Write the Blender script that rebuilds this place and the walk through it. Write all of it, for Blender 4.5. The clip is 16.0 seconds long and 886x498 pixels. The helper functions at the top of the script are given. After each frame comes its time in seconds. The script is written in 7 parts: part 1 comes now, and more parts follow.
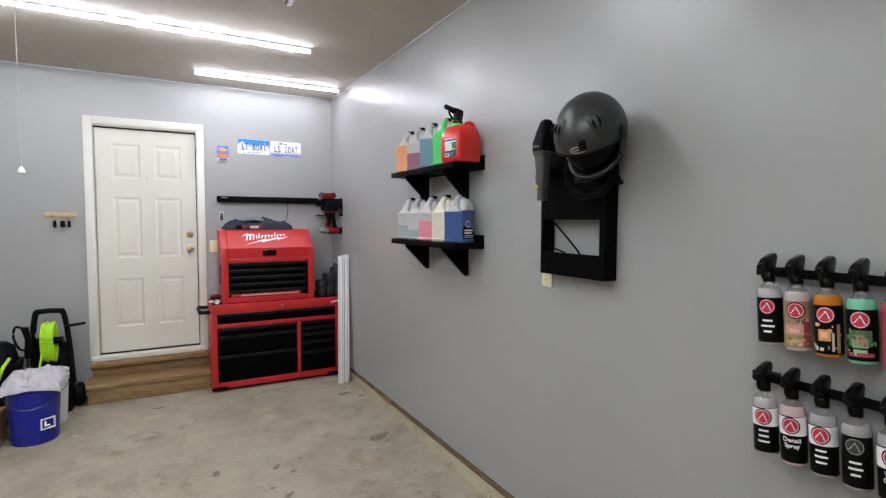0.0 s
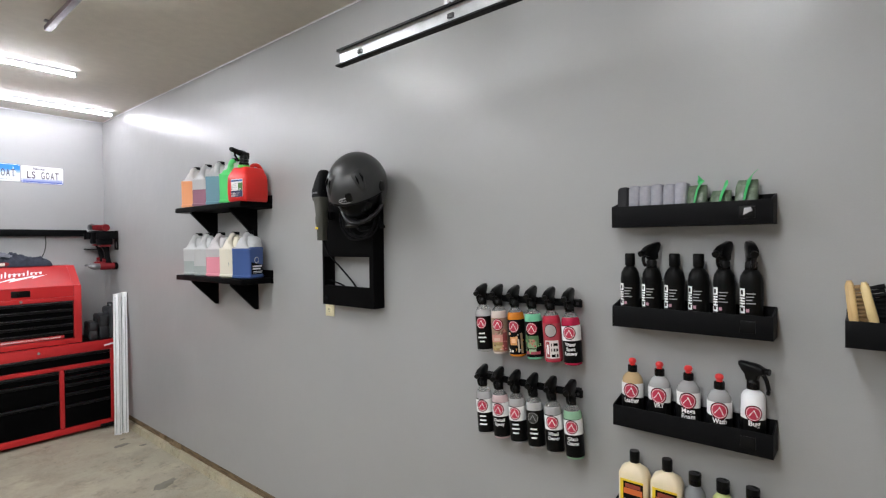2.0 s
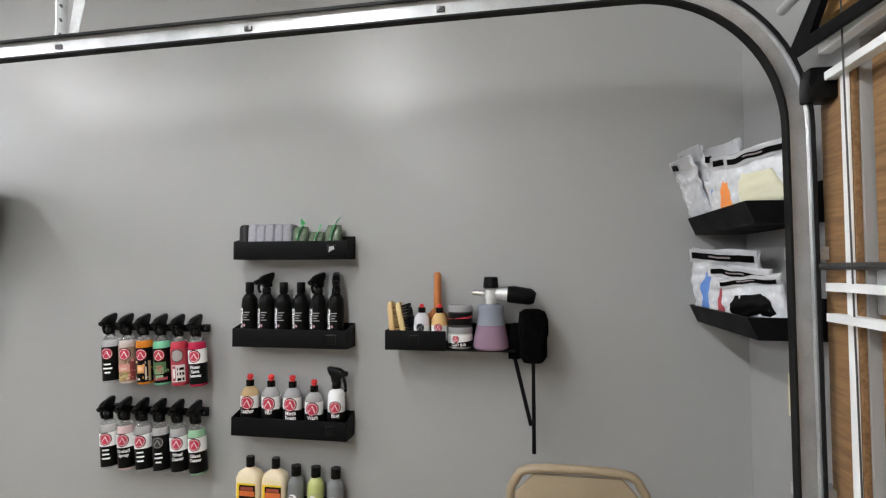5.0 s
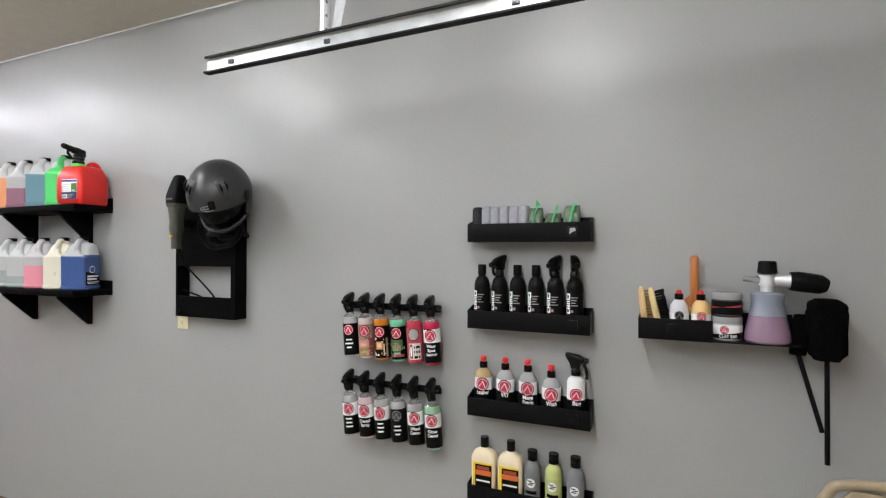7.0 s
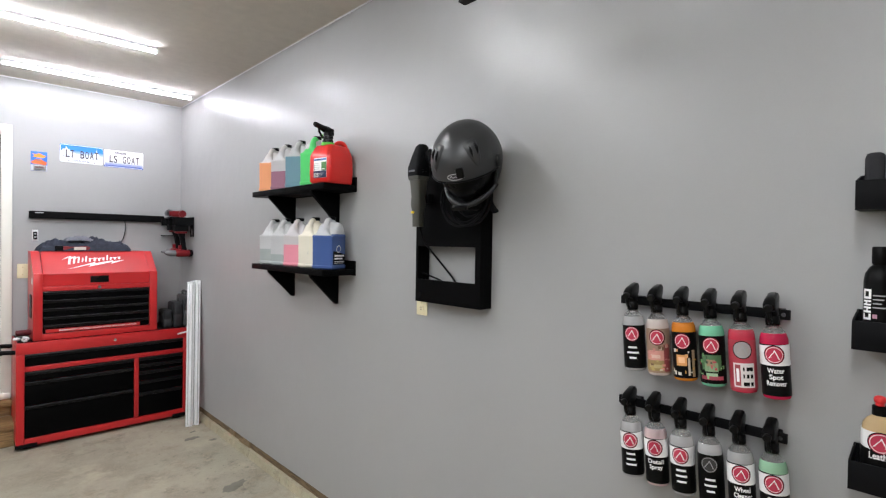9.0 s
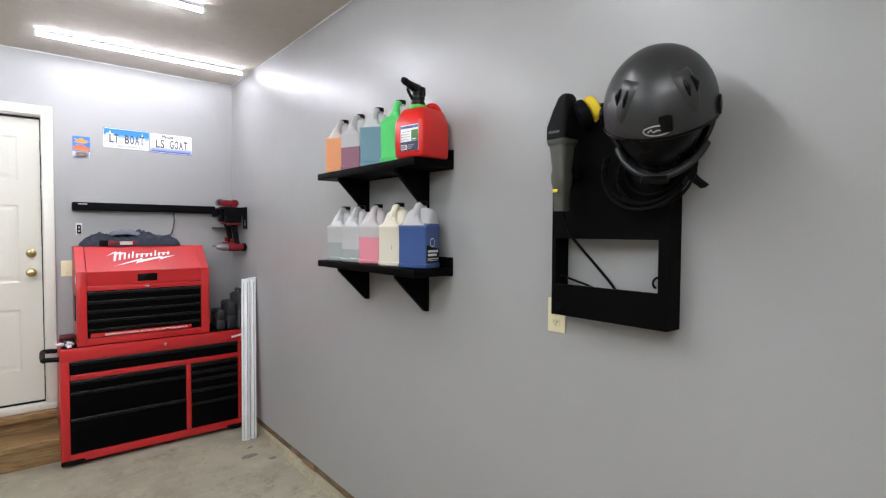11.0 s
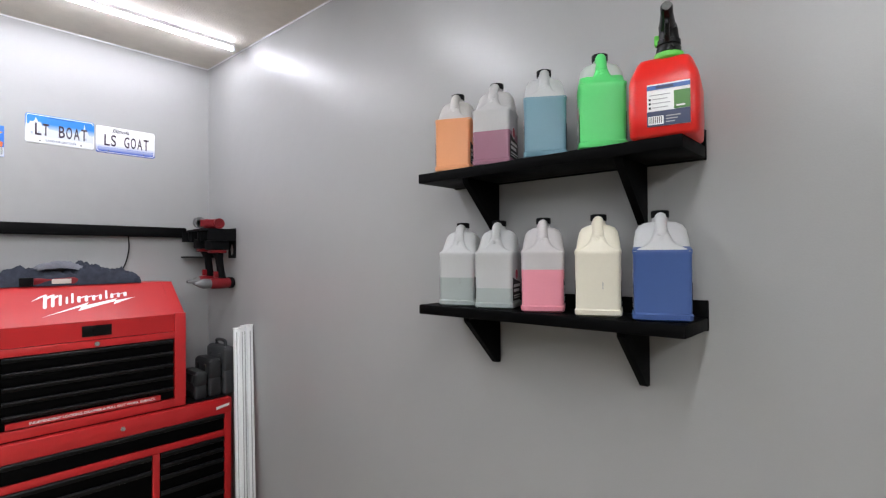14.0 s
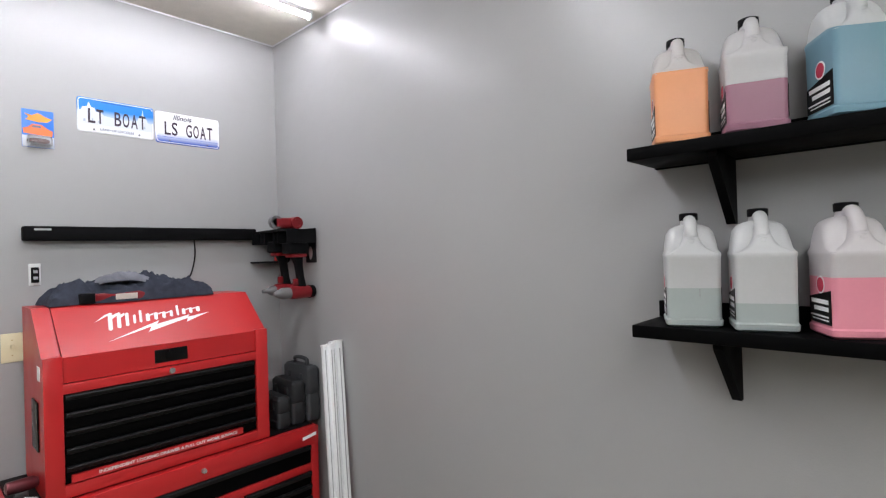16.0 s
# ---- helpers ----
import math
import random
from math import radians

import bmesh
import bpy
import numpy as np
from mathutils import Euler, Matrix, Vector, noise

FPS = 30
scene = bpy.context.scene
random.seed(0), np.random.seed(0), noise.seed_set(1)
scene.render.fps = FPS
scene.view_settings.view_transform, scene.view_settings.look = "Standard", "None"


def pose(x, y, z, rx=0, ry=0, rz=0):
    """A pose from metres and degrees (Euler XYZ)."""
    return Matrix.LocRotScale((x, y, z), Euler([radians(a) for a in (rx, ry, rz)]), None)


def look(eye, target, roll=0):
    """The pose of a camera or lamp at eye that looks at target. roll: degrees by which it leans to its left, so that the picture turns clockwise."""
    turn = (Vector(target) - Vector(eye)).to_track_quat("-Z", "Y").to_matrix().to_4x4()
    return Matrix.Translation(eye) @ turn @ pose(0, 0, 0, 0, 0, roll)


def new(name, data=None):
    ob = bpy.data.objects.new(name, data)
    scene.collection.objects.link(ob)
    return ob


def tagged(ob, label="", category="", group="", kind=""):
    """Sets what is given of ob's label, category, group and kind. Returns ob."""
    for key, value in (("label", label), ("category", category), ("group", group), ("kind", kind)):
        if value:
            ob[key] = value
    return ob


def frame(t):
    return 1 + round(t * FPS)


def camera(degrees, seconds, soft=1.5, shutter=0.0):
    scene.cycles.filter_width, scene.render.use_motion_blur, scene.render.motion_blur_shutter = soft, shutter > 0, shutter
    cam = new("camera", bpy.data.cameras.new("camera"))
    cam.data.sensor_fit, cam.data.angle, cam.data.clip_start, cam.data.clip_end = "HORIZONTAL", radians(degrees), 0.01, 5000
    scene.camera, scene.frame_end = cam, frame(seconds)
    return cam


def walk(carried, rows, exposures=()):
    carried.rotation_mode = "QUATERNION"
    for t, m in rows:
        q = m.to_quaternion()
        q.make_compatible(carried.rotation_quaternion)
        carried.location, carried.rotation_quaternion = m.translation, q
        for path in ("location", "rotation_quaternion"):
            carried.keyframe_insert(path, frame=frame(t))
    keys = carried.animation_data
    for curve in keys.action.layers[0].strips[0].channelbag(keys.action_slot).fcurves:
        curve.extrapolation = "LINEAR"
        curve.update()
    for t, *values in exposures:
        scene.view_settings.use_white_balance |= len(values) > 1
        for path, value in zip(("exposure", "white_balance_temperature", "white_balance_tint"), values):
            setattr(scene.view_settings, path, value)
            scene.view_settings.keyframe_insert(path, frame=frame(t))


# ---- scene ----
cam = camera(82.4, 16.0, soft=1.25)
PATH = [
    (0, (0.029, 0.096, 1.606), (0.992, 1.845, 1.491), 0.2),
    (0.5, (0.088, -0.021, 1.633), (1.18, 1.65, 1.509), 0.5),
    (1, (0.073, -0.128, 1.641), (1.237, 1.494, 1.521), 0.6),
    (1.5, (0.034, -0.199, 1.662), (1.33, 1.322, 1.579), -0.2),
    (2, (-0.06, -0.235, 1.673), (1.475, 1.047, 1.649), -0.6),
    (2.5, (-0.171, -0.287, 1.663), (1.568, 0.701, 1.666), -0.8),
    (3, (-0.193, -0.384, 1.68), (1.696, 0.27, 1.734), 0.4),
    (3.5, (-0.171, -0.521, 1.673), (1.781, -0.093, 1.767), 0.3),
    (3.7, (-0.163, -0.586, 1.682), (1.799, -0.214, 1.784), 0.1),
    (4.7, (-0.15, -0.69, 1.685), (1.825, -0.375, 1.76), -0.1),
    (5.8, (-0.194, -0.54, 1.667), (1.745, -0.055, 1.737), -0.3),
    (6, (-0.184, -0.488, 1.674), (1.749, 0.019, 1.731), -0.3),
    (6.5, (-0.185, -0.378, 1.678), (1.73, 0.196, 1.717), -0.1),
    (7, (-0.206, -0.267, 1.678), (1.629, 0.529, 1.691), 0.1),
    (7.5, (-0.175, -0.15, 1.652), (1.507, 0.932, 1.64), 0.2),
    (8, (-0.077, -0.044, 1.645), (1.491, 1.198, 1.634), 0.3),
    (8.5, (0.048, 0.07, 1.634), (1.513, 1.431, 1.618), 0.3),
    (9, (0.073, 0.206, 1.628), (1.456, 1.651, 1.601), 0.9),
    (11.3, (0.248, 1.009, 1.629), (1.472, 2.59, 1.555), 0.4),
    (11.5, (0.245, 1.104, 1.622), (1.445, 2.703, 1.546), 0.5),
    (12, (0.175, 1.347, 1.631), (1.411, 2.917, 1.547), 0.9),
    (12.5, (0.137, 1.529, 1.621), (1.405, 3.073, 1.523), 1.0),
    (13, (0.163, 1.739, 1.628), (1.463, 3.258, 1.596), -0.0),
    (13.5, (0.209, 1.953, 1.639), (1.58, 3.409, 1.683), -0.3),
    (14, (0.16, 2.137, 1.64), (1.657, 3.464, 1.67), -0.4),
    (14.5, (0.074, 2.326, 1.65), (1.661, 3.543, 1.652), -0.4),
    (15, (0.069, 2.484, 1.658), (1.66, 3.695, 1.631), -0.8),
    (15.5, (0.117, 2.67, 1.68), (1.661, 3.94, 1.668), -1.3),
    (16, (0.141, 2.829, 1.676), (1.606, 4.19, 1.687), -1.7),
]
EXPOSURES = [(0, 0.02, 6360, 13), (0.5, 0.11, 6360, 13), (1.0, 0.21, 6360, 13), (1.5, 0.24, 6370, 13), (2.5, 0.30, 6440, 12.2), (3.5, 0.44, 6500, 12.2), (6.0, 0.44, 6500, 12.2), (7.0, 0.45, 6470, 12.2), (8.5, 0.38, 6410, 13), (9.0, 0.32, 6390, 13), (12.5, 0.24, 6360, 13), (13.0, 0.24, 6370, 13), (13.5, 0.10, 6380, 13), (16.0, 0.06, 6450, 13)]
walk(cam, [(t, look(eye, target, roll)) for t, eye, target, roll in PATH], EXPOSURES)

# ---- light: the strip lamps on the ceiling (built below) and a dim night sky behind the closed garage ----
LAMP = 122.0
world = bpy.data.worlds.new("world")
scene.world = world
world.use_nodes = True
world.node_tree.nodes["Background"].inputs[0].default_value = (0.02, 0.025, 0.035, 1)
world.node_tree.nodes["Background"].inputs[1].default_value = 0.3

# ---- materials ----
def mat(name, color, rough=0.5, metal=0.0, vary=0.08, scale=9.0, bump=0.0, fine=160.0, spec=0.5, through_light=0.0, coat=0.0, each=0.0):
    """A painted, plastic or metal surface: base colour with a large and a fine noise in colour, roughness and relief."""
    m = bpy.data.materials.new(name)
    m.use_nodes = True
    nt = m.node_tree
    b = nt.nodes["Principled BSDF"]
    b.inputs["Metallic"].default_value = metal
    b.inputs["Specular IOR Level"].default_value = spec
    b.inputs["Coat Weight"].default_value = coat
    b.inputs["Coat Roughness"].default_value = 0.12
    tc = nt.nodes.new("ShaderNodeTexCoord")
    n1 = nt.nodes.new("ShaderNodeTexNoise")
    n1.inputs["Scale"].default_value, n1.inputs["Detail"].default_value = scale, 5
    n2 = nt.nodes.new("ShaderNodeTexNoise")
    n2.inputs["Scale"].default_value, n2.inputs["Detail"].default_value = fine, 3
    nt.links.new(tc.outputs["Object"], n1.inputs["Vector"])
    nt.links.new(tc.outputs["Object"], n2.inputs["Vector"])
    add = nt.nodes.new("ShaderNodeMath")
    add.operation = "MULTIPLY_ADD"
    add.inputs[1].default_value = 0.35
    nt.links.new(n2.outputs["Fac"], add.inputs[0])
    nt.links.new(n1.outputs["Fac"], add.inputs[2])
    ramp = nt.nodes.new("ShaderNodeMapRange")
    ramp.inputs["From Min"].default_value, ramp.inputs["From Max"].default_value = 0.35, 1.0
    ramp.inputs["To Min"].default_value, ramp.inputs["To Max"].default_value = 1 - vary, 1 + vary
    nt.links.new(add.outputs[0], ramp.inputs["Value"])
    mul = nt.nodes.new("ShaderNodeVectorMath")
    mul.operation = "SCALE"
    mul.inputs[0].default_value = color
    nt.links.new(ramp.outputs[0], mul.inputs["Scale"])
    last = mul.outputs[0]
    if each:
        info = nt.nodes.new("ShaderNodeObjectInfo")
        r2 = nt.nodes.new("ShaderNodeMapRange")
        r2.inputs["To Min"].default_value, r2.inputs["To Max"].default_value = 1 - each, 1 + each
        nt.links.new(info.outputs["Random"], r2.inputs["Value"])
        m2 = nt.nodes.new("ShaderNodeVectorMath")
        m2.operation = "SCALE"
        nt.links.new(last, m2.inputs[0])
        nt.links.new(r2.outputs[0], m2.inputs["Scale"])
        last = m2.outputs[0]
    nt.links.new(last, b.inputs["Base Color"])
    rr = nt.nodes.new("ShaderNodeMapRange")
    rr.inputs["From Min"].default_value, rr.inputs["From Max"].default_value = 0.3, 0.7
    rr.inputs["To Min"].default_value, rr.inputs["To Max"].default_value = max(0.02, rough * 0.85), min(1, rough * 1.15)
    nt.links.new(n1.outputs["Fac"], rr.inputs["Value"])
    nt.links.new(rr.outputs[0], b.inputs["Roughness"])
    if bump:
        bp = nt.nodes.new("ShaderNodeBump")
        bp.inputs["Strength"].default_value, bp.inputs["Distance"].default_value = 1.0, bump
        nt.links.new(n2.outputs["Fac"], bp.inputs["Height"])
        nt.links.new(bp.outputs[0], b.inputs["Normal"])
    if through_light:
        tr = nt.nodes.new("ShaderNodeBsdfTranslucent")
        nt.links.new(last, tr.inputs["Color"])
        mix = nt.nodes.new("ShaderNodeMixShader")
        mix.inputs[0].default_value = through_light
        out = nt.nodes["Material Output"]
        nt.links.new(b.outputs[0], mix.inputs[1])
        nt.links.new(tr.outputs[0], mix.inputs[2])
        nt.links.new(mix.outputs[0], out.inputs["Surface"])
    return m


def glow(name, color, strength):
    m = bpy.data.materials.new(name)
    m.use_nodes = True
    b = m.node_tree.nodes["Principled BSDF"]
    b.inputs["Base Color"].default_value = (0.9, 0.9, 0.9, 1)
    b.inputs["Emission Color"].default_value = (*color, 1)
    b.inputs["Emission Strength"].default_value = strength
    return m


def glass(name, color, rough=0.05, ior=1.3, alpha=1.0):
    m = bpy.data.materials.new(name)
    m.use_nodes = True
    b = m.node_tree.nodes["Principled BSDF"]
    b.inputs["Base Color"].default_value = (*color, 1)
    b.inputs["Roughness"].default_value = rough
    b.inputs["IOR"].default_value = ior
    b.inputs["Transmission Weight"].default_value = alpha
    return m


def wood(name, light, dark, rough=0.6, rings=7.0, axis=0):
    m = bpy.data.materials.new(name)
    m.use_nodes = True
    nt = m.node_tree
    b = nt.nodes["Principled BSDF"]
    tc = nt.nodes.new("ShaderNodeTexCoord")
    mp = nt.nodes.new("ShaderNodeMapping")
    stretch = [14.0, 14.0, 14.0]
    stretch[axis] = 1.2
    mp.inputs["Scale"].default_value = stretch
    n = nt.nodes.new("ShaderNodeTexNoise")
    n.inputs["Scale"].default_value, n.inputs["Detail"].default_value, n.inputs["Distortion"].default_value = rings, 6, 0.8
    cr = nt.nodes.new("ShaderNodeValToRGB")
    cr.color_ramp.elements[0].position, cr.color_ramp.elements[0].color = 0.3, (*dark, 1)
    cr.color_ramp.elements[1].position, cr.color_ramp.elements[1].color = 0.65, (*light, 1)
    nt.links.new(tc.outputs["Object"], mp.inputs[0])
    nt.links.new(mp.outputs[0], n.inputs["Vector"])
    nt.links.new(n.outputs["Fac"], cr.inputs[0])
    nt.links.new(cr.outputs[0], b.inputs["Base Color"])
    bp = nt.nodes.new("ShaderNodeBump")
    bp.inputs["Distance"].default_value = 0.001
    nt.links.new(n.outputs["Fac"], bp.inputs["Height"])
    nt.links.new(bp.outputs[0], b.inputs["Normal"])
    b.inputs["Roughness"].default_value = rough
    return m


def concrete(name, base, blotch, dark):
    """Worn, stained floor concrete: cloudy patches, dark spill spots, fine grit."""
    m = bpy.data.materials.new(name)
    m.use_nodes = True
    nt = m.node_tree
    b = nt.nodes["Principled BSDF"]
    tc = nt.nodes.new("ShaderNodeTexCoord")

    def noise_at(scale, detail, rough=0.6):
        n = nt.nodes.new("ShaderNodeTexNoise")
        n.inputs["Scale"].default_value, n.inputs["Detail"].default_value, n.inputs["Roughness"].default_value = scale, detail, rough
        nt.links.new(tc.outputs["Object"], n.inputs["Vector"])
        return n.outputs["Fac"]

    def ramp(fac, lo, hi):
        r = nt.nodes.new("ShaderNodeMapRange")
        r.inputs["From Min"].default_value, r.inputs["From Max"].default_value = lo, hi
        nt.links.new(fac, r.inputs["Value"])
        return r.outputs[0]

    def mixed(fac, a, c):
        x = nt.nodes.new("ShaderNodeMix")
        x.data_type = "RGBA"
        for sock, v in ((x.inputs[6], a), (x.inputs[7], c)):
            if isinstance(v, tuple):
                sock.default_value = (*v, 1)
            else:
                nt.links.new(v, sock)
        nt.links.new(fac, x.inputs[0])
        return x.outputs[2]

    def both(p, q, k=1.0):
        x = nt.nodes.new("ShaderNodeMath")
        x.operation = "MULTIPLY"
        nt.links.new(p, x.inputs[0])
        if q is None:
            x.inputs[1].default_value = k
        else:
            nt.links.new(q, x.inputs[1])
        return x.outputs[0] if k == 1.0 or q is None else both(x.outputs[0], None, k)

    c = mixed(ramp(noise_at(1.3, 9, 0.70), 0.42, 0.62), base, blotch)
    c = mixed(both(ramp(noise_at(0.8, 4, 0.5), 0.45, 0.62), None, 0.6), c, tuple(v * k for v, k in zip(base, (0.86, 0.94, 0.92))))
    c = mixed(ramp(noise_at(3.4, 9, 0.70), 0.53, 0.66), c, tuple(v * k for v, k in zip(base, (1.10, 1.09, 1.06))))
    c = mixed(ramp(noise_at(2.3, 10, 0.76), 0.53, 0.70), c, tuple(v * k for v, k in zip(blotch, (0.95, 0.82, 0.66))))
    c = mixed(both(ramp(noise_at(7.5, 8, 0.75), 0.52, 0.66), ramp(noise_at(1.1, 4, 0.5), 0.45, 0.58), 0.85), c, dark)
    c = mixed(both(ramp(noise_at(30, 3, 0.6), 0.63, 0.70), ramp(noise_at(1.9, 3, 0.5), 0.44, 0.58), 0.85), c, dark)
    c = mixed(both(ramp(noise_at(55, 3, 0.6), 0.66, 0.72), None, 0.5), c, tuple(min(0.7, v * 1.5) for v in base))
    c = mixed(ramp(noise_at(220, 2), 0.3, 1.2), c, tuple(v * 1.25 for v in base))
    nt.links.new(c, b.inputs["Base Color"])
    bp = nt.nodes.new("ShaderNodeBump")
    bp.inputs["Distance"].default_value = 0.0015
    nt.links.new(noise_at(90, 6), bp.inputs["Height"])
    nt.links.new(bp.outputs[0], b.inputs["Normal"])
    nt.links.new(ramp(noise_at(3, 3), -0.9, 1.2), b.inputs["Roughness"])
    return m


WALL = mat("wall_paint", (0.340, 0.341, 0.340), 0.36, vary=0.03, scale=1.6, bump=0.0003, fine=210)


def wavy(m, scale, depth):
    """Slow unevenness of hand-finished drywall under the fine paint texture."""
    nt = m.node_tree
    fine = [n for n in nt.nodes if n.type == "BUMP"][0]
    tc = [n for n in nt.nodes if n.type == "TEX_COORD"][0]
    n = nt.nodes.new("ShaderNodeTexNoise")
    n.inputs["Scale"].default_value, n.inputs["Detail"].default_value = scale, 3
    bp = nt.nodes.new("ShaderNodeBump")
    bp.inputs["Distance"].default_value = depth
    nt.links.new(tc.outputs["Object"], n.inputs["Vector"])
    nt.links.new(n.outputs["Fac"], bp.inputs["Height"])
    nt.links.new(bp.outputs[0], fine.inputs["Normal"])


wavy(WALL, 2.6, 0.009)
CEIL = mat("ceiling_texture", (0.60, 0.565, 0.505), 0.9, vary=0.07, scale=16, bump=0.003, fine=120, spec=0.2)
CAULK = mat("caulk", (0.72, 0.72, 0.74), 0.5)
FLOOR = concrete("floor_concrete", (0.345, 0.308, 0.238), (0.205, 0.178, 0.136), (0.085, 0.076, 0.06))
CURB = concrete("curb_concrete", (0.44, 0.39, 0.28), (0.27, 0.23, 0.16), (0.07, 0.06, 0.045))
SILL = wood("sill_timber", (0.22, 0.15, 0.08), (0.08, 0.055, 0.03), 0.8, axis=1)
STEPWOOD = wood("step_timber", (0.34, 0.215, 0.09), (0.15, 0.09, 0.038), 0.55, axis=0)
DOORPAINT = mat("door_paint", (0.66, 0.645, 0.575), 0.42, vary=0.03, scale=3, bump=0.0002)
TRIMPAINT = mat("trim_paint", (0.70, 0.685, 0.62), 0.4, vary=0.03)
BRASS = mat("brass", (0.52, 0.42, 0.22), 0.33, 1.0)
BLACK = mat("black_printed_plastic", (0.0048, 0.0048, 0.0055), 0.5, vary=0.15, bump=0.0002, fine=500, spec=0.07)
BLACKPAINT = mat("black_painted_wood", (0.0022, 0.0022, 0.0024), 0.5, vary=0.2, bump=0.0003, spec=0.035)
GLOSSBLACK = mat("gloss_black", (0.003, 0.003, 0.0032), 0.28, spec=0.16)
DRAWER = mat("drawer_black", (0.0015, 0.0015, 0.0017), 0.45, vary=0.1, spec=0.04)
DRAWERLIP = mat("drawer_lip", (0.008, 0.008, 0.009), 0.32, 0.1, spec=0.2)
RED = mat("red_powder_coat", (0.49, 0.017, 0.019), 0.33, vary=0.05, bump=0.0001, fine=600)
REDDARK = mat("red_tool_plastic", (0.18, 0.009, 0.013), 0.4, spec=0.3)
WHITE = mat("white_print", (0.85, 0.85, 0.85), 0.5, vary=0.02)
GREYPRINT = mat("grey_print", (0.35, 0.35, 0.36), 0.5)
STEEL = mat("galvanised_steel", (0.60, 0.61, 0.62), 0.42, 0.55, vary=0.2, scale=30)
DARKSTEEL = mat("dark_steel", (0.12, 0.12, 0.125), 0.4, 0.9)
CHROME = mat("chrome", (0.75, 0.75, 0.76), 0.15, 1.0)
POLEWHITE = mat("white_powder_coat", (0.82, 0.83, 0.84), 0.35)
CLOTH = mat("grey_cloth", (0.040, 0.045, 0.062), 0.95, vary=0.35, scale=30, bump=0.002, fine=300, spec=0.1)
TOWEL = mat("towel_grey", (0.33, 0.33, 0.37), 0.97, vary=0.15, scale=60, bump=0.002, fine=500, spec=0.1)
TOWELDARK = mat("towel_dark", (0.035, 0.035, 0.038), 0.97, vary=0.2, bump=0.002, fine=500, spec=0.1)
CASE = mat("tool_case", (0.022, 0.023, 0.025), 0.5, vary=0.15, bump=0.0004, spec=0.3)
YELLOWED = mat("outlet_ivory", (0.72, 0.66, 0.44), 0.4)
HELMET = mat("matte_helmet", (0.024, 0.025, 0.026), 0.4, vary=0.06, spec=0.5)
VISOR = mat("visor", (0.002, 0.002, 0.0025), 0.3, spec=0.12)
GREYTOOL = mat("tool_grey", (0.055, 0.055, 0.045), 0.5)
YELLOW = mat("yellow_foam", (0.85, 0.62, 0.02), 0.7)
GREEN = mat("lime_hose", (0.42, 0.80, 0.02), 0.4)
BLUEBUCKET = mat("blue_bucket", (0.004, 0.012, 0.27), 0.35)
CHAIRTAN = mat("tan_steel", (0.31, 0.245, 0.165), 0.42, vary=0.12, scale=14)
BAMBOO = wood("brush_wood", (0.62, 0.43, 0.20), (0.45, 0.29, 0.12), 0.5, axis=2)
ORANGEWOOD = wood("handle_wood", (0.50, 0.18, 0.05), (0.36, 0.11, 0.03), 0.35, axis=2)
PLUSH = mat("black_microfibre", (0.003, 0.003, 0.003), 1.0, vary=0.4, bump=0.006, fine=120, spec=0.02)
CLEAR = glass("clear_plastic", (0.93, 0.94, 0.95), 0.12, 1.2, 0.85)
CARD = mat("cardboard", (0.42, 0.24, 0.11), 0.8)
REDLABEL = mat("red_logo", (0.50, 0.026, 0.066), 0.4)
BAGWHITE = mat("bag_white", (0.74, 0.74, 0.76), 0.35, vary=0.05)
BAGCLEAR = mat("bag_film", (0.62, 0.63, 0.66), 0.25, vary=0.2, scale=40, bump=0.003, fine=60)
DOORWOOD = wood("garage_door_wood", (0.30, 0.17, 0.075), (0.17, 0.09, 0.04), 0.6, axis=0)
LABELBLACK = mat("label_black", (0.003, 0.003, 0.003), 0.4, spec=0.1)
LABELWHITE = mat("label_white", (0.80, 0.80, 0.80), 0.4)
REDCAP = mat("red_cap", (0.70, 0.03, 0.03), 0.35)
tints = {}


def tint(r, g, b, rough=0.4, through_light=0.0):
    """One shared plain plastic or printed ink of that colour."""
    key = (r, g, b, rough, through_light)
    if key not in tints:
        tints[key] = mat("tinted_plastic", (r, g, b), rough, vary=0.05, through_light=through_light)
    return tints[key]


# ---- mesh helpers ----
def box(bm, x0, x1, y0, y1, z0, z1, bevel=0.0, seg=2):
    r = bmesh.ops.create_cube(bm, size=1.0, matrix=Matrix.Translation(((x0 + x1) / 2, (y0 + y1) / 2, (z0 + z1) / 2)) @ Matrix.Diagonal((abs(x1 - x0), abs(y1 - y0), abs(z1 - z0), 1)))
    if bevel:
        edges = list({e for v in r["verts"] for e in v.link_edges})
        bmesh.ops.bevel(bm, geom=edges, offset=bevel, segments=seg, profile=0.5, affect="EDGES")
    return bm


def boxes(*dims, bevel=0.0):
    bm = bmesh.new()
    for d in dims:
        box(bm, *d, bevel=bevel)
    return bm


def ring(bm, points):
    return [bm.verts.new(p) for p in points]


def bridge(bm, a, b):
    n = len(a)
    for i in range(n):
        bm.faces.new((a[i], a[(i + 1) % n], b[(i + 1) % n], b[i]))


def lathe(profile, seg=24, bm=None, m=Matrix.Identity(4)):
    """Turns a profile of (radius, height) about z."""
    bm = bm or bmesh.new()
    rings = []
    for r, z in profile:
        rings.append(ring(bm, [m @ Vector((r * math.cos(2 * math.pi * i / seg), r * math.sin(2 * math.pi * i / seg), z)) for i in range(seg)]))
    for a, b in zip(rings, rings[1:]):
        bridge(bm, a, b)
    bm.faces.new(list(reversed(rings[0])))
    bm.faces.new(rings[-1])
    return bm


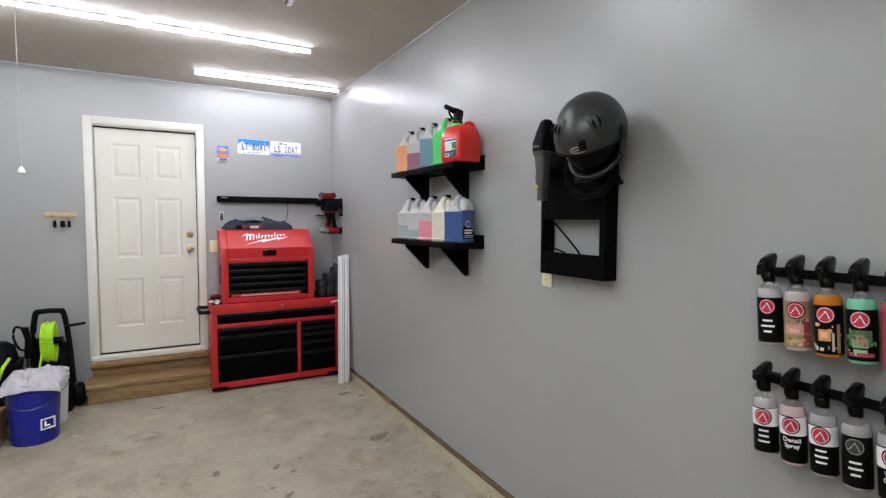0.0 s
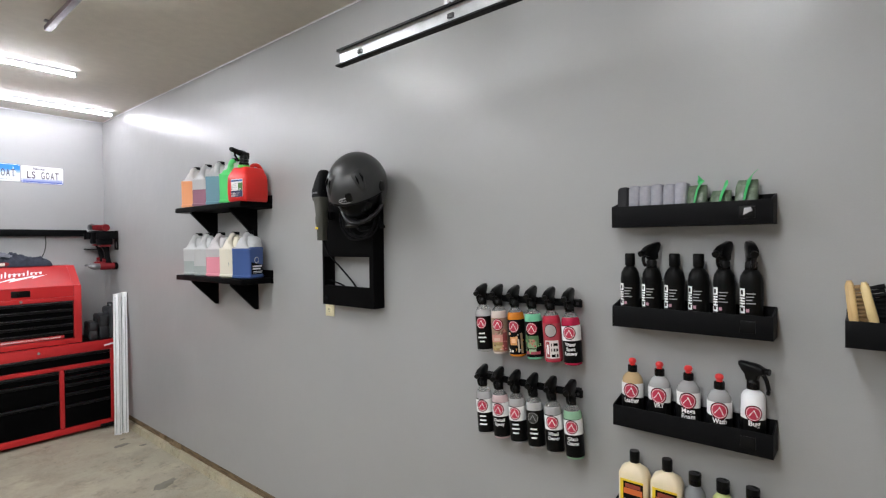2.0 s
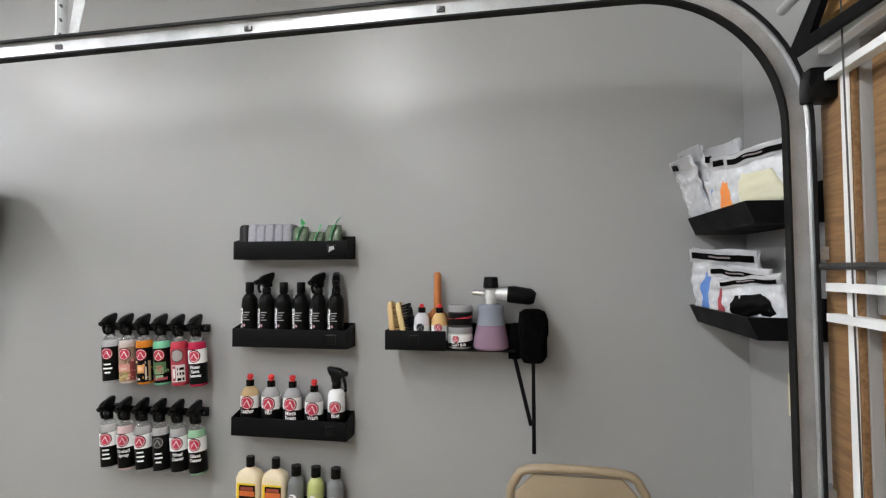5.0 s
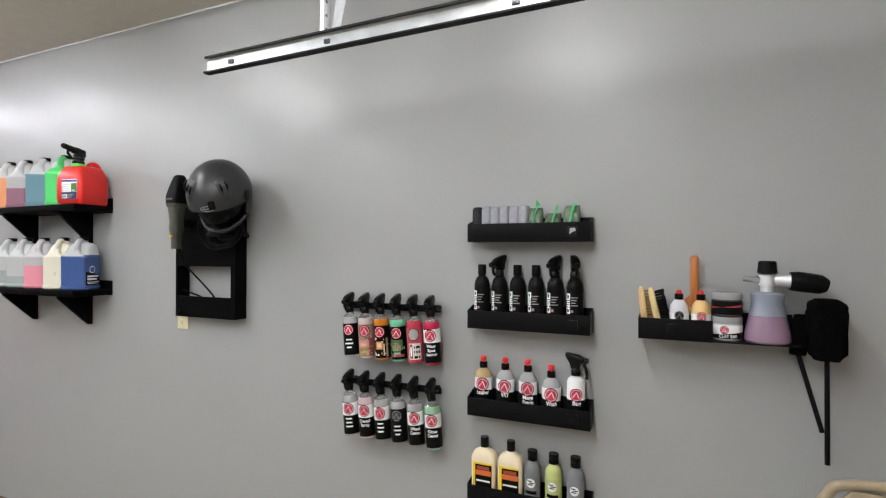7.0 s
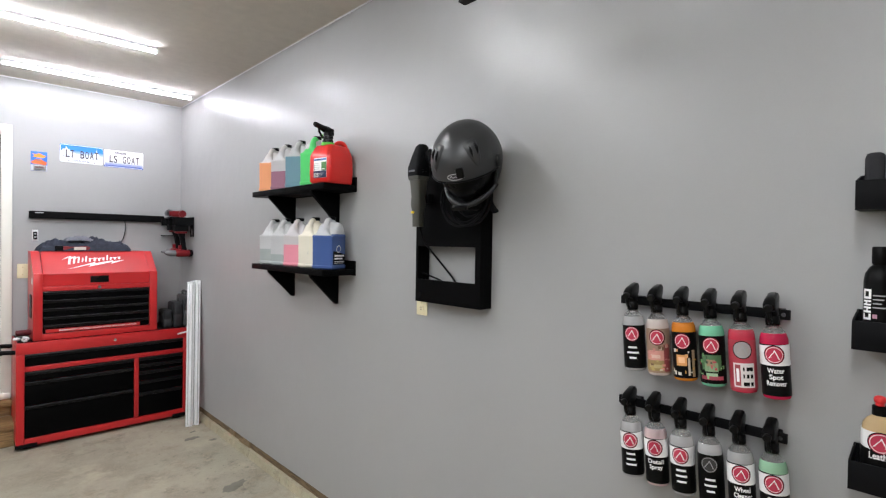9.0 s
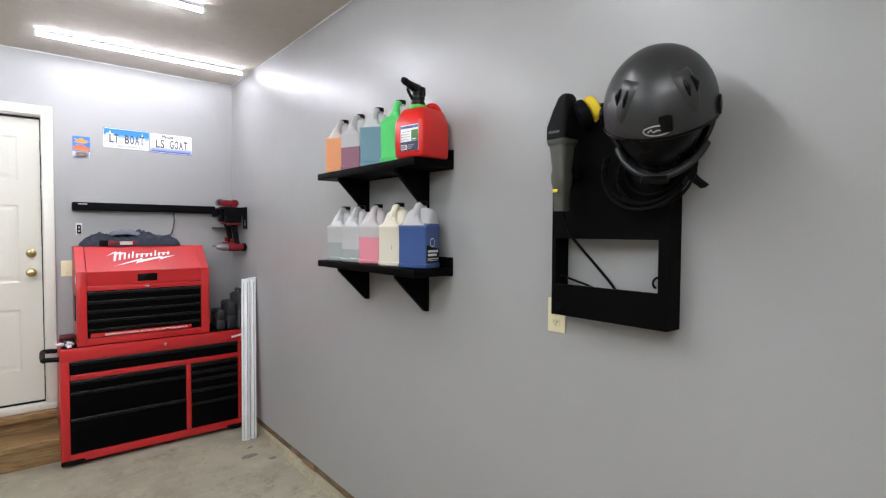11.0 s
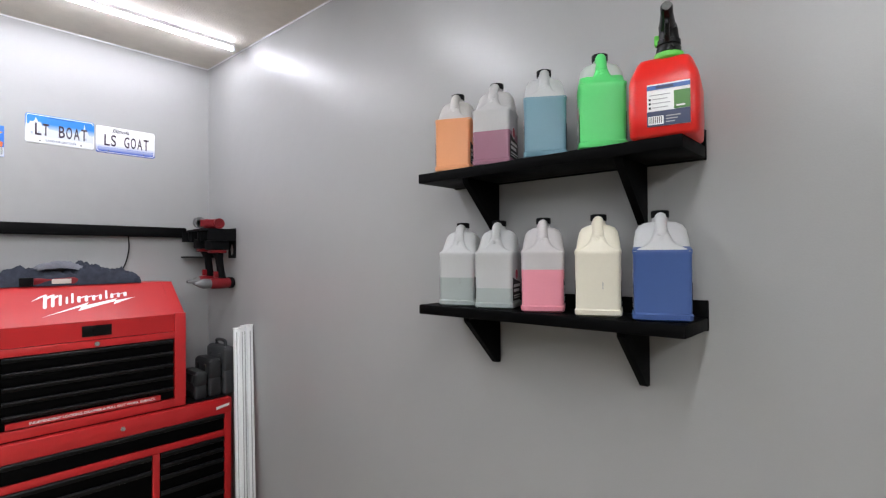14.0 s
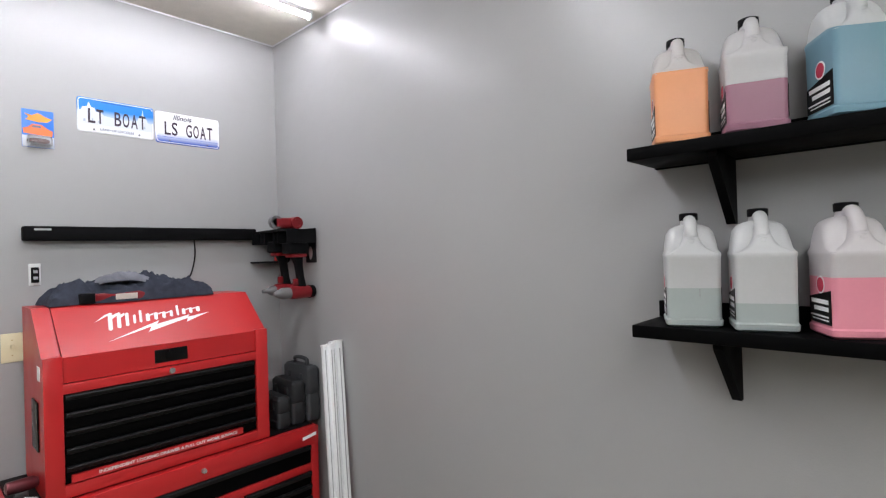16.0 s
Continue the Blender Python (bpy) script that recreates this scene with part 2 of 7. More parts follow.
def rounded(hx, hy, r, seg=4):
    r = min(r, hx * 0.999, hy * 0.999)
    pts = []
    for cx, cy, a0 in ((hx - r, hy - r, 0), (r - hx, hy - r, 90), (r - hx, r - hy, 180), (hx - r, r - hy, 270)):
        pts += [(cx + r * math.cos(radians(a0 + 90 * k / seg)), cy + r * math.sin(radians(a0 + 90 * k / seg))) for k in range(seg + 1)]
    return pts


def loft(sections, bm=None, m=Matrix.Identity(4), seg=4):
    """Joins rounded rectangles (z, cx, cy, hx, hy, r) into a closed skin."""
    bm = bm or bmesh.new()
    rings = [ring(bm, [m @ Vector((cx + x, cy + y, z)) for x, y in rounded(hx, hy, r, seg)]) for z, cx, cy, hx, hy, r in sections]
    for a, b in zip(rings, rings[1:]):
        bridge(bm, a, b)
    bm.faces.new(list(reversed(rings[0])))
    bm.faces.new(rings[-1])
    return bm


def prism(points, axis, a, b, bm=None):
    """Extrudes a flat outline along an axis; points are the two other coordinates in order."""
    bm = bm or bmesh.new()

    def place(p, h):
        c = [p[0], p[1]]
        c.insert(axis, h)
        return c

    lo, hi = ring(bm, [place(p, a) for p in points]), ring(bm, [place(p, b) for p in points])
    bridge(bm, lo, hi)
    bm.faces.new(list(reversed(lo)))
    bm.faces.new(hi)
    bmesh.ops.recalc_face_normals(bm, faces=bm.faces)
    return bm


def tube(points, r, seg=8, bm=None, flat=1.0):
    """A round bar along a run of points."""
    bm = bm or bmesh.new()
    pts = [Vector(p) for p in points]
    rings = []
    up = Vector((0.013, 0.021, 1))
    for i, p in enumerate(pts):
        d = (pts[min(i + 1, len(pts) - 1)] - pts[max(i - 1, 0)]).normalized()
        side = d.cross(up)
        side = side.normalized() if side.length > 0.05 else d.cross(Vector((1, 0, 0))).normalized()
        top = side.cross(d).normalized()
        rad = r[i] if isinstance(r, (list, tuple)) else r
        rings.append(ring(bm, [p + rad * (math.cos(2 * math.pi * k / seg) * side + flat * math.sin(2 * math.pi * k / seg) * top) for k in range(seg)]))
    for a, b in zip(rings, rings[1:]):
        bridge(bm, a, b)
    bm.faces.new(list(reversed(rings[0])))
    bm.faces.new(rings[-1])
    bmesh.ops.recalc_face_normals(bm, faces=bm.faces)
    return bm


def arc(points, n=8):
    """A smooth run through points (Catmull-Rom)."""
    p = [Vector(q) for q in points]
    p = [2 * p[0] - p[1]] + p + [2 * p[-1] - p[-2]]
    out = []
    for i in range(1, len(p) - 2):
        for k in range(n):
            t = k / n
            out.append(0.5 * (2 * p[i] + (p[i + 1] - p[i - 1]) * t + (2 * p[i - 1] - 5 * p[i] + 4 * p[i + 1] - p[i + 2]) * t * t + (3 * p[i] - p[i - 1] - 3 * p[i + 1] + p[i + 2]) * t ** 3))
    return out + [p[-2]]


def wrap(r, a0, a1, z0, z1, off=0.0006, n=14, bm=None, slope=0.0):
    """A label on a round bottle: a thin curved sheet between two angles (0 faces the front), its top edge sloped."""
    bm = bm or bmesh.new()
    r += off
    lo, hi = [], []
    for i in range(n + 1):
        a = radians(a0 + (a1 - a0) * i / n)
        x, y = r * math.sin(a), -r * math.cos(a)
        lo.append(bm.verts.new((x, y, z0)))
        hi.append(bm.verts.new((x, y, z1 + slope * (2 * i / n - 1))))
    for i in range(n):
        bm.faces.new((lo[i], lo[i + 1], hi[i + 1], hi[i]))
    return bm


def wrapdisc(r, rad, z, off, angle=0.0, inner=0.0, n=20, spin=0.0):
    """A round mark bent round a bottle of radius r."""
    bm = bmesh.new()
    r += off

    def at(u, v):
        a = u / r + radians(angle)
        return (r * math.sin(a), -r * math.cos(a), z + v)

    rings = []
    for q in (inner, (inner + rad) / 2, rad) if inner else (rad * 0.05, rad * 0.5, rad):
        rings.append(ring(bm, [at(q * math.cos(2 * math.pi * i / n + radians(spin)), q * math.sin(2 * math.pi * i / n + radians(spin))) for i in range(n)]))
    for a, b in zip(rings, rings[1:]):
        bridge(bm, a, b)
    if not inner:
        bm.faces.new(rings[0])
    return bm


def link(name, bm, material, smooth=40):
    me = bpy.data.meshes.new(name)
    bmesh.ops.recalc_face_normals(bm, faces=bm.faces)
    bm.to_mesh(me)
    bm.free()
    if smooth:
        me.polygons.foreach_set("use_smooth", [True] * len(me.polygons))
        me.set_sharp_from_angle(angle=radians(smooth))
    me.materials.append(material)
    return new(name, me)


def part(name, bm, material, parent, label="", smooth=40):
    ob = link(name, bm, material, smooth)
    ob.parent = parent
    if label:
        tagged(ob, label)
    return ob


def thing(name, label, category, m, group="", kind=""):
    ob = new(name)
    ob.empty_display_size = 0.05
    ob.matrix_world = m
    return tagged(ob, label, category, group, kind)


def single(name, bm, material, label, category, m=Matrix.Identity(4), group="", kind="", smooth=40):
    ob = link(name, bm, material, smooth)
    ob.matrix_world = m
    return tagged(ob, label, category, group, kind)


def words(text, size, m, parent, material, name="lettering", bend=0.0, width=None, depth=0.0006, shear=0.0, bold=0.02):
    """Lettering as a thin mesh. m places it (x along the line, z up, facing -y); bend: the radius it lies round."""
    cu = bpy.data.curves.new("lettering", "FONT")
    cu.body, cu.size, cu.align_x, cu.align_y, cu.extrude, cu.shear = text, size, "CENTER", "CENTER", depth / 2, shear
    cu.resolution_u, cu.offset = 3, bold * size
    tmp = bpy.data.objects.new("lettering", cu)
    scene.collection.objects.link(tmp)
    bpy.context.view_layer.update()
    me = bpy.data.meshes.new_from_object(tmp.evaluated_get(bpy.context.evaluated_depsgraph_get()))
    bpy.data.objects.remove(tmp)
    xs = [v.co.x for v in me.vertices]
    k = width / (max(xs) - min(xs)) if width and xs else 1.0
    for v in me.vertices:
        x, z, y = v.co.x * k, v.co.y, -v.co.z
        if bend:
            v.co = (bend * math.sin(x / bend), -(bend - y) * math.cos(x / bend), z)
        else:
            v.co = (x, y, z)
    me.transform(m)
    me.materials.clear()
    me.materials.append(material)
    ob = new(name, me)
    ob.parent = parent
    return ob


EAST, NORTH, SOUTH, WEST = 1.62, 5.485, -1.37, -3.4
FLOORZ, CEILZ = 0.03, 2.882


def on_east(y, z, out=0.0):
    return pose(EAST - out, y, z, 0, 0, -90)


def on_north(x, z, out=0.0):
    return pose(x, NORTH - out, z)


def on_south(x, z, out=0.0):
    return pose(x, SOUTH + out, z, 0, 0, 180)


# ---- structure ----
def structure(name, bm, material, label, category, smooth=40):
    return single(name, bm, material, label, category, kind="structure", smooth=smooth)


structure("floor", boxes((WEST - 0.3, EAST + 0.3, SOUTH - 0.3, NORTH + 0.3, FLOORZ - 0.15, FLOORZ)), FLOOR, "worn stained grey-tan concrete garage floor", "floor")
structure("ceiling", boxes((WEST - 0.3, EAST + 0.3, SOUTH - 0.3, NORTH + 0.3, CEILZ, CEILZ + 0.12)), CEIL, "textured off-white garage ceiling", "ceiling")
WALLFOOT = 0.14
structure("wall_east", boxes((EAST, EAST + 0.15, SOUTH, NORTH + 0.15, WALLFOOT, CEILZ)), WALL, "smooth satin grey painted drywall", "wall")
structure("wall_west", boxes((WEST - 0.15, WEST, SOUTH, NORTH + 0.15, FLOORZ, CEILZ)), WALL, "satin grey painted drywall", "wall")
DX0, DX1, DZ0, DZ1 = -0.515, 0.318, 0.345, 2.435
structure("wall_north", boxes((WEST, DX0, NORTH, NORTH + 0.14, FLOORZ, CEILZ), (DX1, EAST, NORTH, NORTH + 0.14, FLOORZ, CEILZ), (DX0, DX1, NORTH, NORTH + 0.14, DZ1, CEILZ), (DX0, DX1, NORTH, NORTH + 0.14, FLOORZ, DZ0)), WALL, "satin grey painted drywall with a door opening", "wall")
GX0, GX1, GZ1 = -2.45, 1.03, 2.17
structure("wall_south", boxes((WEST, GX0, SOUTH - 0.15, SOUTH, FLOORZ, CEILZ), (GX1, EAST + 0.15, SOUTH - 0.15, SOUTH, FLOORZ, CEILZ), (GX0, GX1, SOUTH - 0.15, SOUTH, GZ1, CEILZ)), WALL, "satin grey painted drywall round the garage door", "wall")
structure("sill_plate", boxes((EAST + 0.012, EAST + 0.12, SOUTH + 0.01, NORTH - 0.01, 0.085, WALLFOOT - 0.001)), SILL, "weathered brown timber sill plate under the drywall", "sill")
bm = bmesh.new()
prism([(EAST - 0.022, FLOORZ - 0.02), (EAST + 0.13, FLOORZ - 0.02), (EAST + 0.13, 0.083), (EAST - 0.010, 0.083)], 1, SOUTH + 0.01, NORTH - 0.01, bm)
structure("foundation_curb", bm, CURB, "rough concrete foundation curb along the wall foot", "curb")
rng = random.Random(12)
bm = bmesh.new()
y = SOUTH + 0.1
while y < NORTH - 0.1:
    w = rng.uniform(0.02, 0.16)
    z0 = rng.uniform(0.083, 0.11)
    if rng.random() < 0.3:
        box(bm, EAST - rng.uniform(0.0, 0.006), EAST + 0.02, y, y + w, z0, z0 + rng.uniform(0.012, 0.04))
    y += w + rng.uniform(0.0, 0.1)
structure("sill_scraps", bm, mat("crumbled_board", (0.24, 0.17, 0.095), 0.9, vary=0.3, scale=25, bump=0.002, fine=90), "crumbled mortar and torn drywall scraps at the wall foot", "debris")
structure("trim", boxes((EAST - 0.006, EAST, SOUTH, NORTH, CEILZ - 0.007, CEILZ), (WEST, EAST - 0.006, NORTH - 0.006, NORTH, CEILZ - 0.007, CEILZ), bevel=0.002), CAULK, "thin white caulk line along the ceiling edge", "trim")


def entry_door():
    d = thing("door_1", "cream six-panel steel entry door, closed, with brass hardware", "door", pose(0, NORTH, 0), kind="structure")
    sx0, sx1, sz0, sz1 = -0.495, 0.306, 0.39, 2.42
    # slab: stiles and rails round six recessed fields
    cols = [(sx0 + 0.125, sx0 + 0.345), (sx1 - 0.345, sx1 - 0.125)]
    rows = [(0.62, 1.06), (1.25, 1.80), (1.97, 2.28)]
    bm = bmesh.new()
    y0, y1 = 0.05, 0.09
    xs = [sx0, cols[0][0], cols[0][1], cols[1][0], cols[1][1], sx1]
    for a, b in ((0, 1), (2, 3), (4, 5)):
        box(bm, xs[a], xs[b], y0, y1, sz0, sz1)
    zs = [sz0] + [z for r in rows for z in r] + [sz1]
    for c0, c1 in cols:
        for i in range(0, len(zs), 2):
            box(bm, c0, c1, y0, y1, zs[i], zs[i + 1])
    slab = part("slab", bm, DOORPAINT, d, smooth=0)
    for c0, c1 in cols:
        for r0, r1 in rows:
            q = bmesh.new()
            w, h = (c1 - c0) / 2, (r1 - r0) / 2
            cx, cz = (c0 + c1) / 2, (r0 + r1) / 2
            levels = [(0.0, 0.0), (0.012, 0.005), (0.026, 0.005), (0.048, 0.001)]
            rings = [ring(q, [(cx + sx * (w - i), y0 + dep, cz + sz * (h - i)) for sx, sz in ((-1, -1), (1, -1), (1, 1), (-1, 1))]) for i, dep in levels]
            for a, b in zip(rings, rings[1:]):
                bridge(q, a, b)
            q.faces.new(rings[-1])
            part("panel", q, DOORPAINT, slab, smooth=0)
    bm = bmesh.new()
    for x0, x1, z0, z1 in ((-0.572, -0.503, 0.345, 2.502), (0.314, 0.379, 0.345, 2.502), (-0.503, 0.314, 2.432, 2.502)):
        box(bm, x0, x1, -0.02, 0.0, z0, z1, bevel=0.006)
    part("casing", bm, TRIMPAINT, d)
    bm = boxes((-0.515, -0.5, 0.0, 0.10, 0.345, 2.435), (0.31, 0.318, 0.0, 0.10, 0.345, 2.435), (-0.5, 0.31, 0.0, 0.10, 2.424, 2.435))
    part("jamb", bm, TRIMPAINT, d)
    # black strips draw the shadow gap between the recessed slab and its frame
    part("shadow_gap", boxes((-0.5, 0.31, 0.04, 0.06, 2.41, 2.424), (-0.5, 0.31, 0.035, 0.06, 0.380, 0.392), (0.304, 0.31, 0.044, 0.06, 0.39, 2.41)), GLOSSBLACK, d)
    part("threshold", boxes((-0.56, 0.37, -0.03, 0.09, 0.335, 0.379), bevel=0.005), TRIMPAINT, d)
    turn = pose(0.243, 0.05, 1.32, 90)
    bm = lathe([(0.032, 0), (0.032, 0.006), (0.012, 0.01), (0.011, 0.03), (0.024, 0.04), (0.028, 0.052), (0.024, 0.064), (0.01, 0.07)], 20, m=turn)
    part("door_knob", bm, BRASS, d, "round brass door knob")
    bm = lathe([(0.03, 0), (0.03, 0.008), (0.022, 0.014), (0.008, 0.016)], 20, m=pose(0.245, 0.05, 1.457, 90))
    box(bm, 0.241, 0.249, 0.02, 0.036, 1.44, 1.474, 0.002)
    part("deadbolt", bm, BRASS, d, "brass deadbolt thumb turn")
    part("peephole", lathe([(0.008, 0), (0.008, 0.004), (0.004, 0.005)], 12, m=pose(-0.1, 0.05, 1.978, 90)), BRASS, d)


entry_door()

steps = thing("wooden_steps", "two-tier worn timber steps below the entry door", "steps", pose(0, NORTH, FLOORZ))
part("upper_tread", boxes((-0.57, 0.378, -0.075, -0.002, 0.255, 0.304), bevel=0.006), STEPWOOD, steps)
part("upper_riser", boxes((-0.56, 0.372, -0.026, -0.002, 0.17, 0.254)), STEPWOOD, steps)
part("tread", boxes((-0.585, 0.385, -0.30, -0.027, 0.128, 0.169), bevel=0.006), STEPWOOD, steps)
part("lower_riser", boxes((-0.57, 0.378, -0.285, -0.245, 0.0, 0.127), bevel=0.004), STEPWOOD, steps)
part("stringer", boxes((-0.56, -0.52, -0.244, -0.002, 0.0, 0.127)), STEPWOOD, steps)
part("stringer", boxes((0.335, 0.375, -0.244, -0.002, 0.0, 0.127)), STEPWOOD, steps)


# ---- lamps ----
def strip_lamp(x0, x1, y, lit):
    l = thing("strip_light", "white LED strip light, switched on, along the ceiling", "lamp", pose((x0 + x1) / 2, y, CEILZ), group="ceiling strip lights")
    h = (x1 - x0) / 2
    part("housing", prism([(-0.020, 0.0), (0.020, 0.0), (0.014, -0.02), (-0.014, -0.02)], 0, -h, h), POLEWHITE, l)
    tubeh = bmesh.new()
    pts = [(0.0145 * math.cos(radians(a)), -0.021 - 0.017 * math.sin(radians(a))) for a in (0, 45, 90, 135, 180)]
    prism(pts, 0, -h + 0.012, h - 0.012, tubeh)
    part("diffuser", tubeh, lit, l, smooth=0)
    for s in (-1, 1):
        part("end_cap", boxes((s * h - 0.012 if s > 0 else -h, s * h if s > 0 else -h + 0.012, -0.018, 0.018, -0.041, 0.0), bevel=0.003), POLEWHITE, l)
    return l


SOFT, MID, FULL, BRIGHT = (glow("lamp_diffuser", c, LAMP * k) for c, k in (((0.925, 0.935, 1.0), 0.62), ((0.92, 0.95, 1.0), 0.86), ((0.945, 0.985, 0.985), 0.98), ((0.945, 0.985, 0.99), 1.32)))
strip_lamp(0.285, 1.55, 4.985, SOFT)
for x0, x1, y, lit in ((-1.48, 1.02, 3.958, MID), (-0.32, 0.92, 2.2, FULL), (-1.58, -0.34, 2.2, FULL), (-2.84, -1.6, 2.2, FULL), (-0.42, 0.82, 0.2, BRIGHT), (-1.68, -0.44, 0.2, BRIGHT), (-2.94, -1.7, 0.2, BRIGHT)):
    strip_lamp(x0, x1, y, lit)


# ---- north wall: tool storage ----
def rolling_cabinet():
    W, D, H = 1.18, 0.43, 0.80
    c = thing("rolling_tool_cabinet", "wide red steel tool cabinet with black drawers", "tool cabinet", pose(0.967, 5.465, FLOORZ))
    x0, x1, yf = -W / 2, W / 2, -D
    part("body", boxes((x0, x1, yf + 0.02, 0, 0.05, H), bevel=0.004), RED, c)
    xm = x0 + 0.76
    z = [0.05, 0.085, 0.585, 0.615, 0.715, H]
    bm = boxes((x0, x0 + 0.05, yf, yf + 0.021, 0.03, H - 0.085), (x1 - 0.04, x1, yf, yf + 0.021, 0.03, H - 0.085), (x0 + 0.05, x1 - 0.04, yf, yf + 0.021, 0.03, 0.085), (xm, xm + 0.035, yf, yf + 0.021, 0.085, 0.585), (x0 + 0.05, x1 - 0.04, yf, yf + 0.021, 0.585, 0.622), (x0, x1, yf - 0.004, yf + 0.021, H - 0.085, H), bevel=0.003)
    part("face_frame", bm, RED, c)
    part("worktop_mat", boxes((x0 + 0.012, x1 - 0.012, yf + 0.03, -0.01, H, H + 0.006), bevel=0.002), BLACK, c)

    def drawer(a, b, z0, z1):
        dr = part("drawer", boxes((a + 0.002, b - 0.002, yf + 0.004, yf + 0.06, z0 + 0.002, z1 - 0.002), bevel=0.002), DRAWER, c)
        pull = prism([(yf + 0.006, z1 - 0.03), (yf - 0.004, z1 - 0.026), (yf - 0.012, z1 - 0.008), (yf - 0.006, z1 - 0.002), (yf + 0.006, z1 - 0.002)], 0, a + 0.006, b - 0.006)
        part("drawer_pull", pull, DRAWERLIP, dr, smooth=20)

    drawer(x0 + 0.05, x1 - 0.04, 0.622, 0.715)
    for a, b in ((0.085, 0.330), (0.330, 0.510), (0.510, 0.585)):
        drawer(x0 + 0.05, xm, a, b)
    for a, b in ((0.085, 0.285), (0.285, 0.385), (0.385, 0.465), (0.465, 0.525), (0.525, 0.585)):
        drawer(xm + 0.035, x1 - 0.04, a, b)
    part("push_handle", tube(arc([(x0, yf + 0.05, 0.73), (x0 - 0.07, yf + 0.055, 0.735), (x0 - 0.085, yf + 0.08, 0.73), (x0 - 0.085, yf + 0.33, 0.73), (x0 - 0.07, yf + 0.36, 0.735), (x0, yf + 0.365, 0.73)], 6), 0.016, 10), BLACK, c, "black tubular push handle")
    part("lock", lathe([(0.011, 0), (0.011, 0.006), (0.004, 0.007), (0.004, 0.014), (0.009, 0.015), (0.009, 0.018)], 12, m=pose(0.03, yf - 0.004, H - 0.04, 90)), CHROME, c)
    part("emblem", prism([(0.5, 0.745), (0.575, 0.757), (0.575, 0.772), (0.5, 0.76)], 1, yf - 0.0065, yf - 0.004), WHITE, c, "small white emblem")
    for x in (x0 + 0.06, x1 - 0.06):
        for y in (yf + 0.05, -0.06):
            part("caster", lathe([(0.024, -0.014), (0.025, -0.01), (0.025, 0.01), (0.024, 0.014)], 14, m=pose(x, y, 0.025, 0, 90)), BLACK, c)
    for a in (x0 - 0.003, x1 - 0.127):
        part("corner_bumper", boxes((a, a + 0.13, yf - 0.008, yf + 0.03, 0.02, 0.048), bevel=0.006), BLACK, c)
    return c


